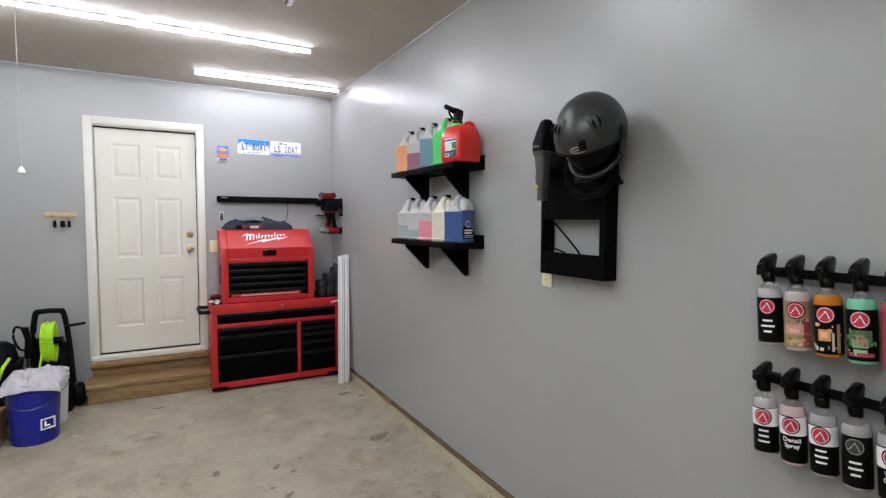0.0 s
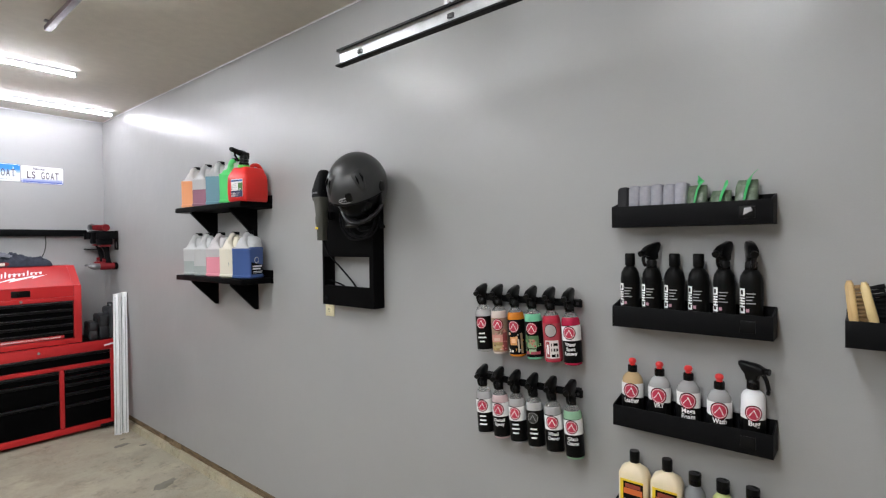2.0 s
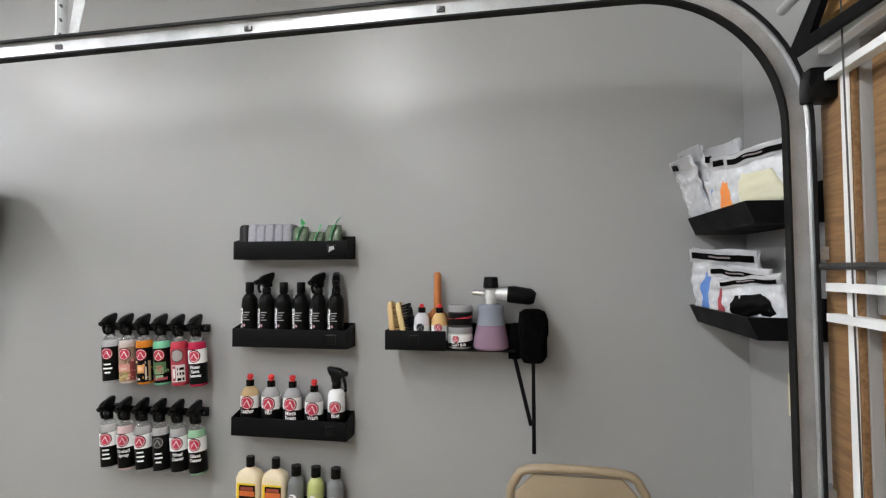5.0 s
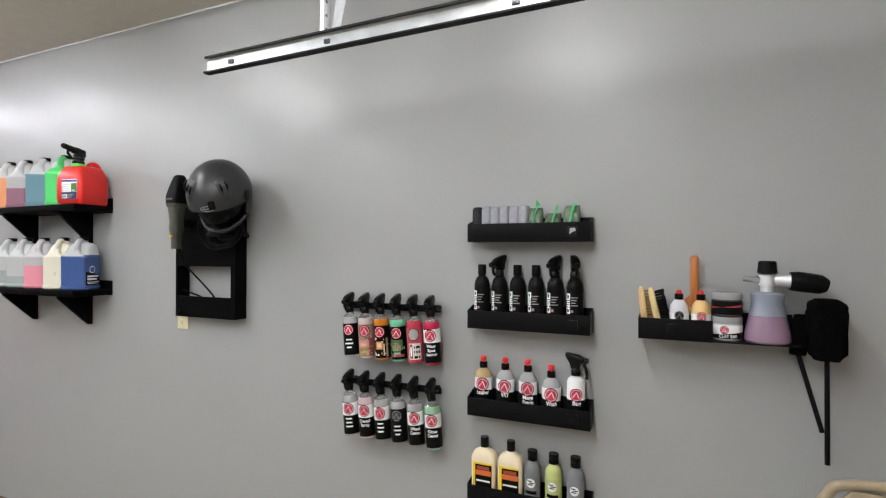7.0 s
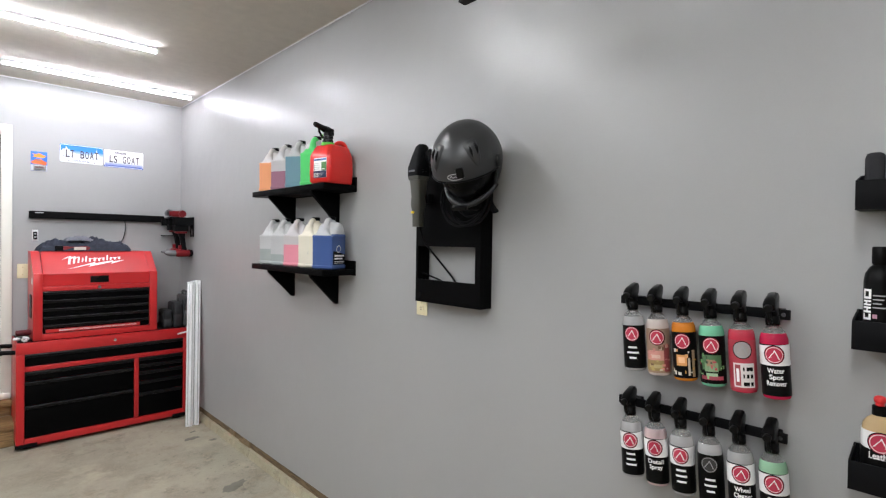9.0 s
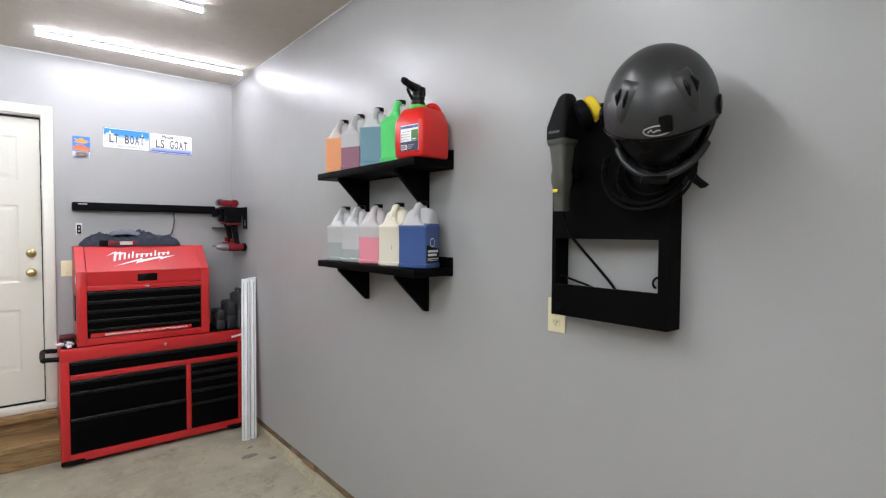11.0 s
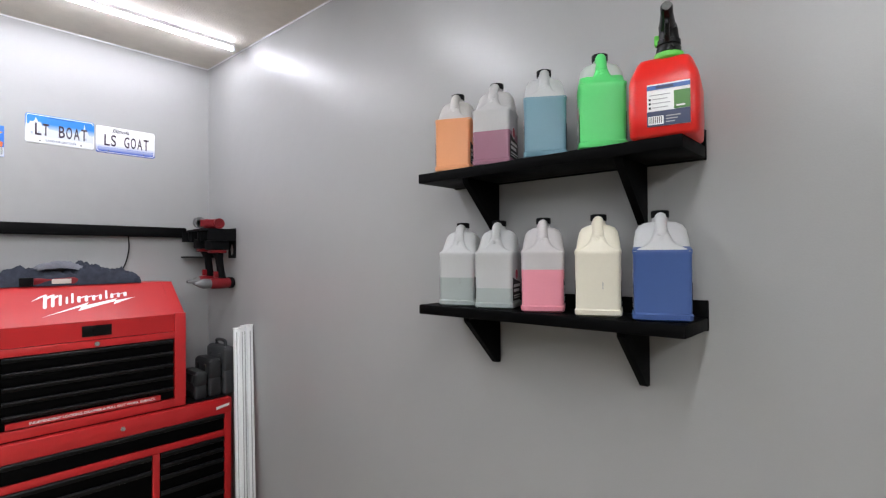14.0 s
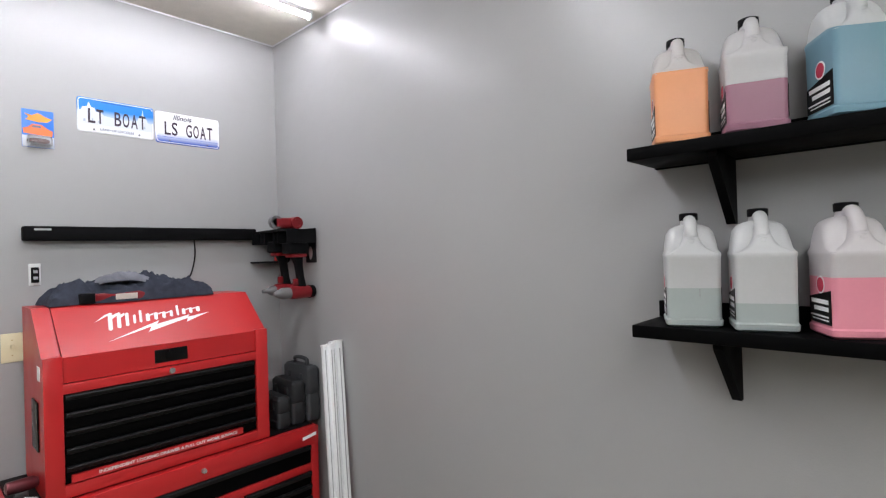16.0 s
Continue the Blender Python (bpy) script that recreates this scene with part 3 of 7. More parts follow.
def top_chest():
    W, D, H = 0.835, 0.40, 0.67
    c = thing("tool_chest", "red steel tool chest with sloped lid and black drawers", "tool chest", pose(0.893, 5.455, FLOORZ + 0.807))
    x0, x1, yf = -W / 2, W / 2, -D
    side = [(0.0, 0.0), (yf + 0.02, 0.0), (yf + 0.02, 0.50), (yf + 0.21, H), (0.0, H)]
    part("side_panel", prism(side, 0, x0, x0 + 0.055), RED, c, smooth=0)
    part("side_panel", prism(side, 0, x1 - 0.055, x1), RED, c, smooth=0)
    part("back_panel", boxes((x0 + 0.055, x1 - 0.055, -0.02, 0, 0, H - 0.004)), RED, c)
    lid = prism([(yf + 0.012, 0.408), (yf + 0.010, 0.50), (yf + 0.205, H + 0.001), (-0.02, H + 0.001), (-0.02, H - 0.03), (yf + 0.2, H - 0.03), (yf + 0.04, 0.48), (yf + 0.04, 0.408)], 0, x0 + 0.058, x1 - 0.058)
    lidp = part("lid", lid, RED, c, smooth=0)
    part("lid_grip", boxes((-0.06, 0.065, yf + 0.006, yf + 0.013, 0.425, 0.478), bevel=0.003), GLOSSBLACK, lidp, "black recessed lid grip")
    # the maker's mark on the lid: a plain white band of strokes and a bolt
    slope = Matrix.Translation((0, yf + 0.112, 0.588)) @ Matrix.Rotation(-math.atan2(0.195, 0.171), 4, "X")
    mark = bmesh.new()
    # slanted brush strokes that grow smaller along a rising line
    for k, (x, wide, foot, tall) in enumerate(((-0.196, 0.026, -0.030, 0.096), (-0.164, 0.024, -0.022, 0.086), (-0.133, 0.021, -0.016, 0.074), (-0.104, 0.017, -0.006, 0.050), (-0.081, 0.018, -0.004, 0.070), (-0.056, 0.025, -0.001, 0.044), (-0.024, 0.025, 0.003, 0.042), (0.008, 0.024, 0.007, 0.038), (0.039, 0.022, 0.011, 0.037), (0.067, 0.018, 0.014, 0.062), (0.090, 0.024, 0.016, 0.036), (0.121, 0.024, 0.020, 0.034), (0.152, 0.028, 0.025, 0.032))):
        lean, thin = 0.14 * tall, 0.58 * wide
        prism([(x, foot + 0.003), (x + 0.5 * thin, foot - 0.002), (x + thin, foot + 0.003), (x + thin + lean, foot + tall - 0.004), (x + 0.6 * thin + lean, foot + tall), (x + lean, foot + tall - 0.005)], 1, -0.0015, 0.0, mark)
        if k in (0, 1, 5, 6, 7, 10, 11):
            prism([(x + thin + 0.6 * lean, foot + 0.62 * tall), (x + wide * 1.3 + 0.7 * lean, foot + 0.80 * tall), (x + wide * 1.3 + 0.7 * lean, foot + 0.95 * tall), (x + thin + 0.6 * lean, foot + 0.80 * tall)], 1, -0.0013, 0.0, mark)
    prism([(-0.235, 0.020), (-0.192, 0.058), (-0.165, 0.062), (-0.192, 0.046)], 1, -0.0013, 0.0, mark)
    prism([(-0.205, -0.086), (-0.045, -0.034), (-0.062, -0.061), (0.105, -0.008), (0.094, -0.030), (0.205, 0.016), (0.108, -0.002), (0.118, 0.012), (-0.022, -0.024), (-0.008, -0.004)], 1, -0.0015, 0.0, mark)
    mark.transform(slope)
    part("emblem", mark, WHITE, lidp, "white brush-script emblem with a bolt", smooth=0)
    bm = boxes((x0 + 0.055, x1 - 0.055, yf, yf + 0.02, 0, 0.045), (x0 + 0.055, x1 - 0.055, yf, yf + 0.02, 0.37, 0.405), (x0, x0 + 0.057, yf, yf + 0.021, 0, 0.505), (x1 - 0.057, x1, yf, yf + 0.021, 0, 0.505), bevel=0.002)
    part("face_frame", bm, RED, c)
    part("tray", boxes((x0 + 0.055, x1 - 0.055, yf + 0.08, -0.02, 0.0, 0.37)), DRAWER, c)
    edges = [0.048, 0.112, 0.176, 0.24, 0.304, 0.368]
    for z0, z1 in zip(edges, edges[1:]):
        dr = part("drawer", boxes((x0 + 0.06, x1 - 0.06, yf + 0.012, yf + 0.08, z0 + 0.001, z1 - 0.002), bevel=0.002), DRAWER, c)
        pull = prism([(yf + 0.014, z1 - 0.026), (yf + 0.004, z1 - 0.022), (yf - 0.003, z1 - 0.008), (yf + 0.002, z1 - 0.003), (yf + 0.014, z1 - 0.003)], 0, x0 + 0.064, x1 - 0.064)
        part("drawer_pull", pull, DRAWERLIP, dr, smooth=20)
    strip = part("label_strip", boxes((x0 + 0.075, x1 - 0.13, yf - 0.005, yf + 0.008, 0.052, 0.078)), RED, c, "red slogan strip on the lowest drawer")
    words("INDEPENDENT LOCKING DRAWER & PULL OUT WORK SURFACE", 0.017, pose(0.0, yf - 0.0056, 0.065), strip, WHITE, width=0.52)
    part("lock", lathe([(0.012, 0), (0.012, 0.005), (0.004, 0.006)], 12, m=pose(0.0, yf, 0.388, 90)), CHROME, c)
    part("side_handle", boxes((x0 - 0.006, x0, yf + 0.09, yf + 0.2, 0.16, 0.34), bevel=0.003), GLOSSBLACK, c, "black recessed side handle")
    part("sticker", boxes((x0 - 0.0016, x0, yf + 0.05, yf + 0.1, 0.42, 0.47)), LABELWHITE, c)
    return c


rolling_cabinet()
top_chest()


def crumpled(w, d, h, seed, nx=34, ny=20, crease=0.0):
    """A heap of cloth: folds from layered noise, thin at the rim."""
    bm = bmesh.new()
    grid = []
    for j in range(ny + 1):
        row = []
        for i in range(nx + 1):
            u, v = 2 * i / nx - 1, 2 * j / ny - 1
            n = noise.fractal(Vector((u * 2.3 + seed, v * 1.7, seed)), 0.8, 2.1, 5)
            fold = abs(noise.noise(Vector((u * 4.2, v * 2.2 + seed, 3.0))))
            fold += crease * (abs(noise.noise(Vector((u * 9 + v * 3, v * 3.5 - u * 2, seed)))) - 0.15)
            rim = max(0.0, 1 - max(abs(u) ** 3, abs(v) ** 3))
            wob = 1 + 0.12 * noise.noise(Vector((u * 2, v * 2, seed + 9)))
            row.append(bm.verts.new((u * w / 2 * wob, v * d / 2 * wob, 0.006 + h * rim ** 0.5 * (0.55 + 0.4 * n + 0.45 * fold))))
        grid.append(row)
    for j in range(ny):
        for i in range(nx):
            bm.faces.new((grid[j][i], grid[j][i + 1], grid[j + 1][i + 1], grid[j + 1][i]))
    low = bmesh.ops.extrude_face_region(bm, geom=list(bm.faces))
    for g in low["geom"]:
        if isinstance(g, bmesh.types.BMVert):
            g.co.z = 0.0
    return bm


TOPZ = FLOORZ + 0.807 + 0.671
cloth = thing("shop_cloth", "rumpled blue-black work cloth heaped on the tool chest", "cloth", pose(0.84, 5.345, TOPZ))
part("draped_cloth", crumpled(0.62, 0.19, 0.115, 4.0, 80, 36, 0.6), CLOTH, cloth, smooth=60)
flap = crumpled(0.22, 0.10, 0.03, 7.0, 30, 16, 0.4)
for v in flap.verts:
    v.co.z += 0.095 - 9.0 * (v.co.y + 0.02) ** 2 - 1.5 * v.co.x ** 2
part("folded_edge", flap, mat("faded_cloth", (0.17, 0.175, 0.20), 0.95, vary=0.3, scale=30, bump=0.002, fine=300, spec=0.1), cloth, "faded grey underside", smooth=60).matrix_basis = pose(-0.05, -0.035, 0.0, 0, 4, 8)
wr = thing("cordless_ratchet", "red and black cordless ratchet lying on the tool chest", "power tool", pose(0.78, 5.268, TOPZ + 0.022))
part("grip", loft([(-0.10, 0, 0, 0.017, 0.019, 0.01), (0.06, 0, 0, 0.02, 0.02, 0.012), (0.08, 0, 0, 0.015, 0.015, 0.01)], m=pose(0, 0, 0, 0, 90)), REDDARK, wr)
part("label_plate", boxes((-0.03, 0.05, -0.023, -0.02, -0.012, 0.012), bevel=0.001), tint(0.55, 0.5, 0.45), wr)
part("nose", loft([(0.08, 0, 0, 0.011, 0.011, 0.008), (0.15, 0, 0, 0.014, 0.014, 0.01)], m=pose(0, 0, 0, 0, 90)), DARKSTEEL, wr)
part("battery", boxes((-0.155, -0.10, -0.022, 0.022, -0.022, 0.022), bevel=0.006), BLACK, wr)

cab_top = FLOORZ + 0.806
gun = thing("impact_socket_set", "small red air tool with loose sockets on the cabinet top", "tool", pose(0.425, 5.12, cab_top))
part("barrel", lathe([(0.012, -0.05), (0.022, -0.045), (0.024, 0.03), (0.014, 0.045), (0.01, 0.06)], 14, m=pose(0.005, 0.06, 0.052, 0, 90)), mat("wine_metal", (0.18, 0.05, 0.06), 0.3, 0.7), gun)
part("rest", boxes((-0.02, 0.02, 0.05, 0.07, 0.0, 0.03), bevel=0.004), DARKSTEEL, gun)
for i in range(9):
    single("plastic_clip", lathe([(0.007, 0), (0.011, 0.004), (0.009, 0.03), (0.005, 0.036)], 8, m=pose(0, 0, 0.011, 0, 90, 40 * i)), tint(0.7, 0.7, 0.72), "white plastic clip in a loose pile", "clip", pose(0.41 + 0.03 * math.sin(i * 2.4), 5.075 + 0.025 * math.cos(i * 1.7), cab_top + 0.009 * (i % 3)), group="loose clips")


def tool_case(w, d, h, m, handle=False, shade=CASE):
    c = thing("tool_case", "dark grey moulded power tool case standing on the cabinet", "case", m, group="cases on the cabinet")
    part("shell", loft([(0, 0, 0, w / 2 - 0.008, d / 2 - 0.008, 0.012), (0.01, 0, 0, w / 2, d / 2, 0.016), (h * 0.45, 0, 0, w / 2, d / 2, 0.016), (h * 0.5, 0, 0, w / 2 - 0.006, d / 2 - 0.004, 0.014), (h * 0.55, 0, 0, w / 2, d / 2, 0.016), (h - 0.015, 0, 0, w / 2, d / 2, 0.016), (h, 0, 0, w / 2 - 0.012, d / 2 - 0.012, 0.01)]), shade, c)
    for s in (-1, 1):
        part("latch", boxes((s * w * 0.25 - 0.014, s * w * 0.25 + 0.014, -d / 2 - 0.006, -d / 2 + 0.004, h * 0.62, h * 0.86), bevel=0.003), shade, c)
    for k in range(3):
        part("rib", boxes((-w / 2 + 0.016, w / 2 - 0.016, -d / 2 - 0.003, -d / 2 + 0.004, 0.03 + 0.05 * k, 0.042 + 0.05 * k), bevel=0.002), shade, c)
    if handle:
        part("handle", tube(arc([(-w * 0.25, 0, h - 0.004), (-w * 0.2, 0, h + 0.03), (w * 0.2, 0, h + 0.03), (w * 0.25, 0, h - 0.004)], 5), 0.01, 8), shade, c)
    return c


tool_case(0.19, 0.07, 0.155, pose(1.412, 5.185, cab_top, 0, 0, -92))
tool_case(0.21, 0.075, 0.215, pose(1.494, 5.20, cab_top, 0, 0, -91))
tool_case(0.24, 0.072, 0.275, pose(1.574, 5.205, cab_top, 0, 0, -90), True, mat("case_grey", (0.04, 0.042, 0.045), 0.5, spec=0.3))

sb = thing("soundbar", "long thin black soundbar mounted on the wall", "soundbar", on_north(0.972, 1.80))
part("bar_body", boxes((-0.492, 0.492, -0.055, -0.008, -0.03, 0.03), bevel=0.008), mat("speaker_cloth", (0.003, 0.003, 0.0035), 0.7, vary=0.3, fine=900, bump=0.0005, spec=0.08), sb)
part("bracket", boxes((-0.35, -0.3, -0.009, 0, -0.015, 0.015), (0.3, 0.35, -0.009, 0, -0.015, 0.015)), BLACK, sb)
part("badge", boxes((-0.455, -0.40, -0.0562, -0.054, 0.012, 0.02)), GREYPRINT, sb)
single("power_cable", tube(arc([(1.15, NORTH - 0.02, 1.775), (1.155, NORTH - 0.014, 1.70), (1.14, NORTH - 0.012, 1.62), (1.11, NORTH - 0.012, 1.55), (1.10, NORTH - 0.012, 1.5)], 8), 0.0035, 6), BLACK, "thin black cable hanging from the soundbar", "cable")


def number_plate(x, z, text, upper, m_upper):
    p = thing("license_plate", "embossed white and blue license plate reading " + text, "license plate", on_north(x, z), group="plates on the wall")
    sheet = loft([(0, 0, 0, 0.152, 0.076, 0.012), (0.0025, 0, 0, 0.152, 0.076, 0.012)], m=pose(0, 0, 0, 90))
    part("sheet", sheet, m_upper, p)
    part("rim", tube([(x0, -0.003, z0) for x0, z0 in [(a, b) for a, b in rounded(0.147, 0.071, 0.012)] + [(0.147, 0.0)]], 0.0018, 6), WHITE, p)
    x = -0.100
    for ch in text:
        if ch != " ":
            words(ch, 0.090, pose(x, -0.0036, -0.006), p, tint(0.025, 0.012, 0.03), "embossed_letter", width=0.027, depth=0.002, bold=0.012)
        x += 0.034
    return p


def plate_paint(name, top, bottom, lo, hi):
    m = mat(name, top, 0.35, vary=0.02)
    nt = m.node_tree
    tc = nt.nodes.new("ShaderNodeTexCoord")
    sp = nt.nodes.new("ShaderNodeSeparateXYZ")
    mr = nt.nodes.new("ShaderNodeMapRange")
    mr.inputs["From Min"].default_value, mr.inputs["From Max"].default_value = lo, hi
    mx = nt.nodes.new("ShaderNodeMix")
    mx.data_type = "RGBA"
    mx.inputs[6].default_value, mx.inputs[7].default_value = (*bottom, 1), (*top, 1)
    nt.links.new(tc.outputs["Object"], sp.inputs[0])
    nt.links.new(sp.outputs["Z"], mr.inputs["Value"])
    nt.links.new(mr.outputs[0], mx.inputs[0])
    nt.links.new(mx.outputs[2], nt.nodes["Principled BSDF"].inputs["Base Color"])
    return m


P1 = number_plate(0.832, 2.328, "LT BOAT", True, plate_paint("plate_blue_top", (0.012, 0.20, 0.60), (0.70, 0.72, 0.74), -0.02, 0.03))
P2 = number_plate(1.144, 2.322, "LS GOAT", False, plate_paint("plate_blue_bottom", (0.82, 0.83, 0.84), (0.01, 0.07, 0.42), -0.068, -0.022))
words("Illinois", 0.034, pose(-0.03, -0.0032, 0.054), P2, tint(0.03, 0.03, 0.06), shear=0.3)
words("LAND OF LINCOLN", 0.015, pose(0, -0.0032, -0.058), P1, tint(0.1, 0.12, 0.2))
part("skyline", prism([(-0.150, -0.04), (0.150, -0.04), (0.150, -0.005), (0.126, 0.0), (0.122, 0.018), (0.112, 0.02), (0.106, 0.058), (0.100, 0.02), (0.088, 0.018), (0.082, 0.002), (0.02, -0.004), (-0.05, 0.004), (-0.062, 0.016), (-0.082, 0.018), (-0.086, 0.034), (-0.098, 0.036), (-0.108, 0.058), (-0.116, 0.036), (-0.132, 0.034), (-0.136, 0.02), (-0.150, 0.016)], 1, -0.0031, -0.0026), tint(0.60, 0.63, 0.66), P1, "white skyline silhouette", smooth=0)
for x, w, h in ((-0.125, 0.008, 0.012), (-0.095, 0.006, 0.016), (0.112, 0.008, 0.010), (-0.07, 0.007, 0.008)):
    part("skyline_mark", boxes((x - w / 2, x + w / 2, -0.0034, -0.003, -0.03, -0.03 + h)), tint(0.36, 0.42, 0.5), P1)
part("slogan_bar", boxes((-0.06, 0.06, -0.0033, -0.0026, 0.062, 0.066)), tint(0.01, 0.09, 0.32), P1)
part("sky_line", boxes((-0.145, 0.145, -0.0033, -0.0026, -0.046, -0.0445)), tint(0.05, 0.15, 0.5), P2)
for p in (P1, P2):
    for x in (-0.09, 0.09):
        part("bolt", lathe([(0.004, 0), (0.004, 0.002)], 8, m=pose(x, -0.0026, -0.062, 90)), DARKSTEEL, p)

toy = thing("toy_car_package", "blue and orange blister card with a small toy car", "toy", on_north(0.545, 2.237))
part("card", boxes((-0.053, 0.053, -0.003, 0, -0.078, 0.078), bevel=0.001), tint(0.03, 0.17, 0.62), toy)
part("flame_logo", prism([(-0.042, 0.034), (0.0, 0.028), (0.03, 0.030), (0.048, 0.046), (0.03, 0.050), (0.0, 0.066), (-0.02, 0.054), (-0.044, 0.060), (-0.03, 0.046)], 1, -0.0042, -0.003), tint(0.80, 0.30, 0.03), toy, "orange flame-shaped mark", smooth=0)
part("artwork", prism([(-0.048, -0.022), (0.046, -0.028), (0.050, -0.006), (0.030, 0.004), (0.012, 0.018), (-0.020, 0.018), (-0.034, 0.004), (-0.050, -0.002)], 1, -0.0042, -0.003), tint(0.75, 0.16, 0.04), toy, "orange car drawing", smooth=0)
part("artwork_window", prism([(0.010, 0.004), (-0.022, 0.004), (-0.016, 0.013), (0.008, 0.013)], 1, -0.005, -0.0042), tint(0.12, 0.14, 0.2), toy, smooth=0)
part("card_base", boxes((-0.052, 0.052, -0.0042, -0.003, -0.077, -0.031)), tint(0.62, 0.66, 0.72), toy)
part("blister", boxes((-0.04, 0.045, -0.03, -0.003, -0.072, -0.03), bevel=0.008), CLEAR, toy)
part("toy_car", loft([(-0.032, 0, 0, 0.006, 0.01, 0.004), (-0.02, 0, 0, 0.009, 0.011, 0.004), (0.02, 0, 0, 0.009, 0.011, 0.004), (0.032, 0, 0, 0.005, 0.01, 0.004)], m=pose(0.002, -0.015, -0.052, 0, 90)), tint(0.12, 0.03, 0.03), toy)

sw = thing("light_switch", "ivory light switch plate on the wall", "switch", on_north(0.445, 1.343))
part("plate", boxes((-0.035, 0.035, -0.006, 0, -0.058, 0.058), bevel=0.003), YELLOWED, sw)
part("toggle", boxes((-0.005, 0.005, -0.016, -0.006, -0.004, 0.014), bevel=0.002), YELLOWED, sw)
for z in (-0.03, 0.03):
    part("screw", lathe([(0.003, 0), (0.003, 0.001)], 8, m=pose(0, -0.006, z, 90)), BRASS, sw)
jb = thing("cable_outlet", "open wall box with a black plug beside the chest", "outlet", on_north(0.522, 1.632))
part("bracket", boxes((-0.02, 0.02, -0.004, 0, -0.045, 0.045), bevel=0.002), tint(0.7, 0.7, 0.7), jb)
part("socket", boxes((-0.013, 0.013, -0.02, -0.004, -0.034, 0.03), bevel=0.004), BLACK, jb)
for z in (-0.014, 0.012):
    part("plug_face", boxes((-0.007, 0.007, -0.022, -0.02, z - 0.006, z + 0.006), bevel=0.001), GREYPRINT, jb)

keys = thing("key_rack", "light wooden key rack with hanging keys", "key rack", on_north(-0.742, 1.638))
part("rail", boxes((-0.11, 0.11, -0.018, 0, -0.017, 0.017), bevel=0.004), BAMBOO, keys)
for i, x in enumerate((-0.075, -0.025, 0.03, 0.08)):
    part("hook", tube(arc([(x, -0.018, 0.0), (x, -0.032, -0.006), (x, -0.036, 0.004)], 4), 0.003, 6), BRASS, keys)
for x, w in ((-0.81, 0.014), (-0.755, 0.02), (-0.71, 0.013)):
    k = thing("key_fob", "dark key and fob hanging from a hook", "keys", on_north(x + 0.025, 1.60, 0.03), group="keys on the rack")
    part("ring", tube([(0.012 * math.cos(a), 0, 0.012 * math.sin(a)) for a in [q * math.pi / 6 for q in range(13)]], 0.0015, 5), CHROME, k)
    part("fob", loft([(-0.07, 0, 0, w * 0.7, 0.005, 0.004), (-0.05, 0, 0, w, 0.006, 0.005), (-0.012, 0, 0, w * 0.7, 0.005, 0.004)]), BLACK, k)


# ---- corner tool shelf with drills ----
def drill(m, impact=False):
    d = thing("cordless_drill", "red and black cordless drill hanging from the tool shelf", "power tool", m, group="drills on the shelf")
    part("motor_housing", lathe([(0.018, -0.098), (0.03, -0.088), (0.034, -0.02), (0.033, 0.03), (0.027, 0.045)], 18, m=pose(0, 0, 0, 90)), REDDARK, d)
    part("rear_cap", lathe([(0.02, -0.104), (0.032, -0.096), (0.0345, -0.07)], 18, m=pose(0, 0, 0, 90)), BLACK, d)
    part("chuck", lathe([(0.028, 0.045), (0.029, 0.085), (0.02, 0.11), (0.008, 0.132)] if not impact else [(0.026, 0.045), (0.024, 0.07), (0.012, 0.085), (0.009, 0.115)], 16, m=pose(0, 0, 0, 90)), CHUCKGREY, d)
    part("grip", loft([(0.02, 0, 0.03, 0.017, 0.025, 0.014), (0.07, 0, 0.022, 0.015, 0.021, 0.012), (0.14, 0, 0.012, 0.015, 0.022, 0.012), (0.19, 0, 0.0, 0.02, 0.034, 0.012)]), BLACK, d)
    part("trigger", boxes((-0.008, 0.008, -0.02, 0.005, 0.035, 0.07), bevel=0.003), REDDARK, d)
    part("foot_collar", boxes((-0.03, 0.03, -0.045, 0.045, 0.178, 0.195), bevel=0.005), REDDARK, d)
    bat = part("battery", boxes((-0.037, 0.037, -0.06, 0.055, 0.196, 0.252), bevel=0.008), BLACK, d)
    part("print", boxes((-0.0378, -0.037, -0.03, 0.03, 0.215, 0.221)), GREYPRINT, bat)
    return d


CHUCKGREY = mat("chuck_grey", (0.17, 0.17, 0.175), 0.38, 0.4)
ts = thing("tool_shelf", "black printed wall shelf holding cordless drills", "shelf", pose(EAST, 5.0, 0))
plate = bmesh.new()
# wall plate with an oval finger hole
rim, hole = [], []
for k in range(24):
    a = 2 * math.pi * k / 24
    c, n = math.cos(a), math.sin(a)
    q = max(abs(c), abs(n))
    rim.append((0.145 + 0.045 * c / q, 1.73 + 0.09 * n / q))
    hole.append((0.15 + 0.024 * c, 1.69 + 0.035 * n))
fr, fh = ring(plate, [(-0.007, y, z) for y, z in rim]), ring(plate, [(-0.007, y, z) for y, z in hole])
br, bh = ring(plate, [(-0.001, y, z) for y, z in rim]), ring(plate, [(-0.001, y, z) for y, z in hole])
for a, b in ((fr, fh), (fh, bh), (bh, br), (br, fr)):
    bridge(plate, a, b)
bmesh.ops.recalc_face_normals(plate, faces=plate.faces)
part("wall_plate", plate, BLACK, ts, smooth=0)
part("wall_rail", boxes((-0.007, -0.001, 0.191, 0.47, 1.76, 1.82)), BLACK, ts)
part("top_shelf", prism([(-0.001, 0.10), (-0.001, 0.47), (-0.15, 0.47), (-0.20, 0.13), (-0.17, 0.10)], 2, 1.802, 1.814), BLACK, ts, smooth=0)
for y in (0.118, 0.25, 0.38):
    for s in (-0.046, 0.046):
        part("slide_rail", boxes((-0.185, -0.02, y + s - 0.004, y + s + 0.004, 1.742, 1.802)), BLACK, ts)
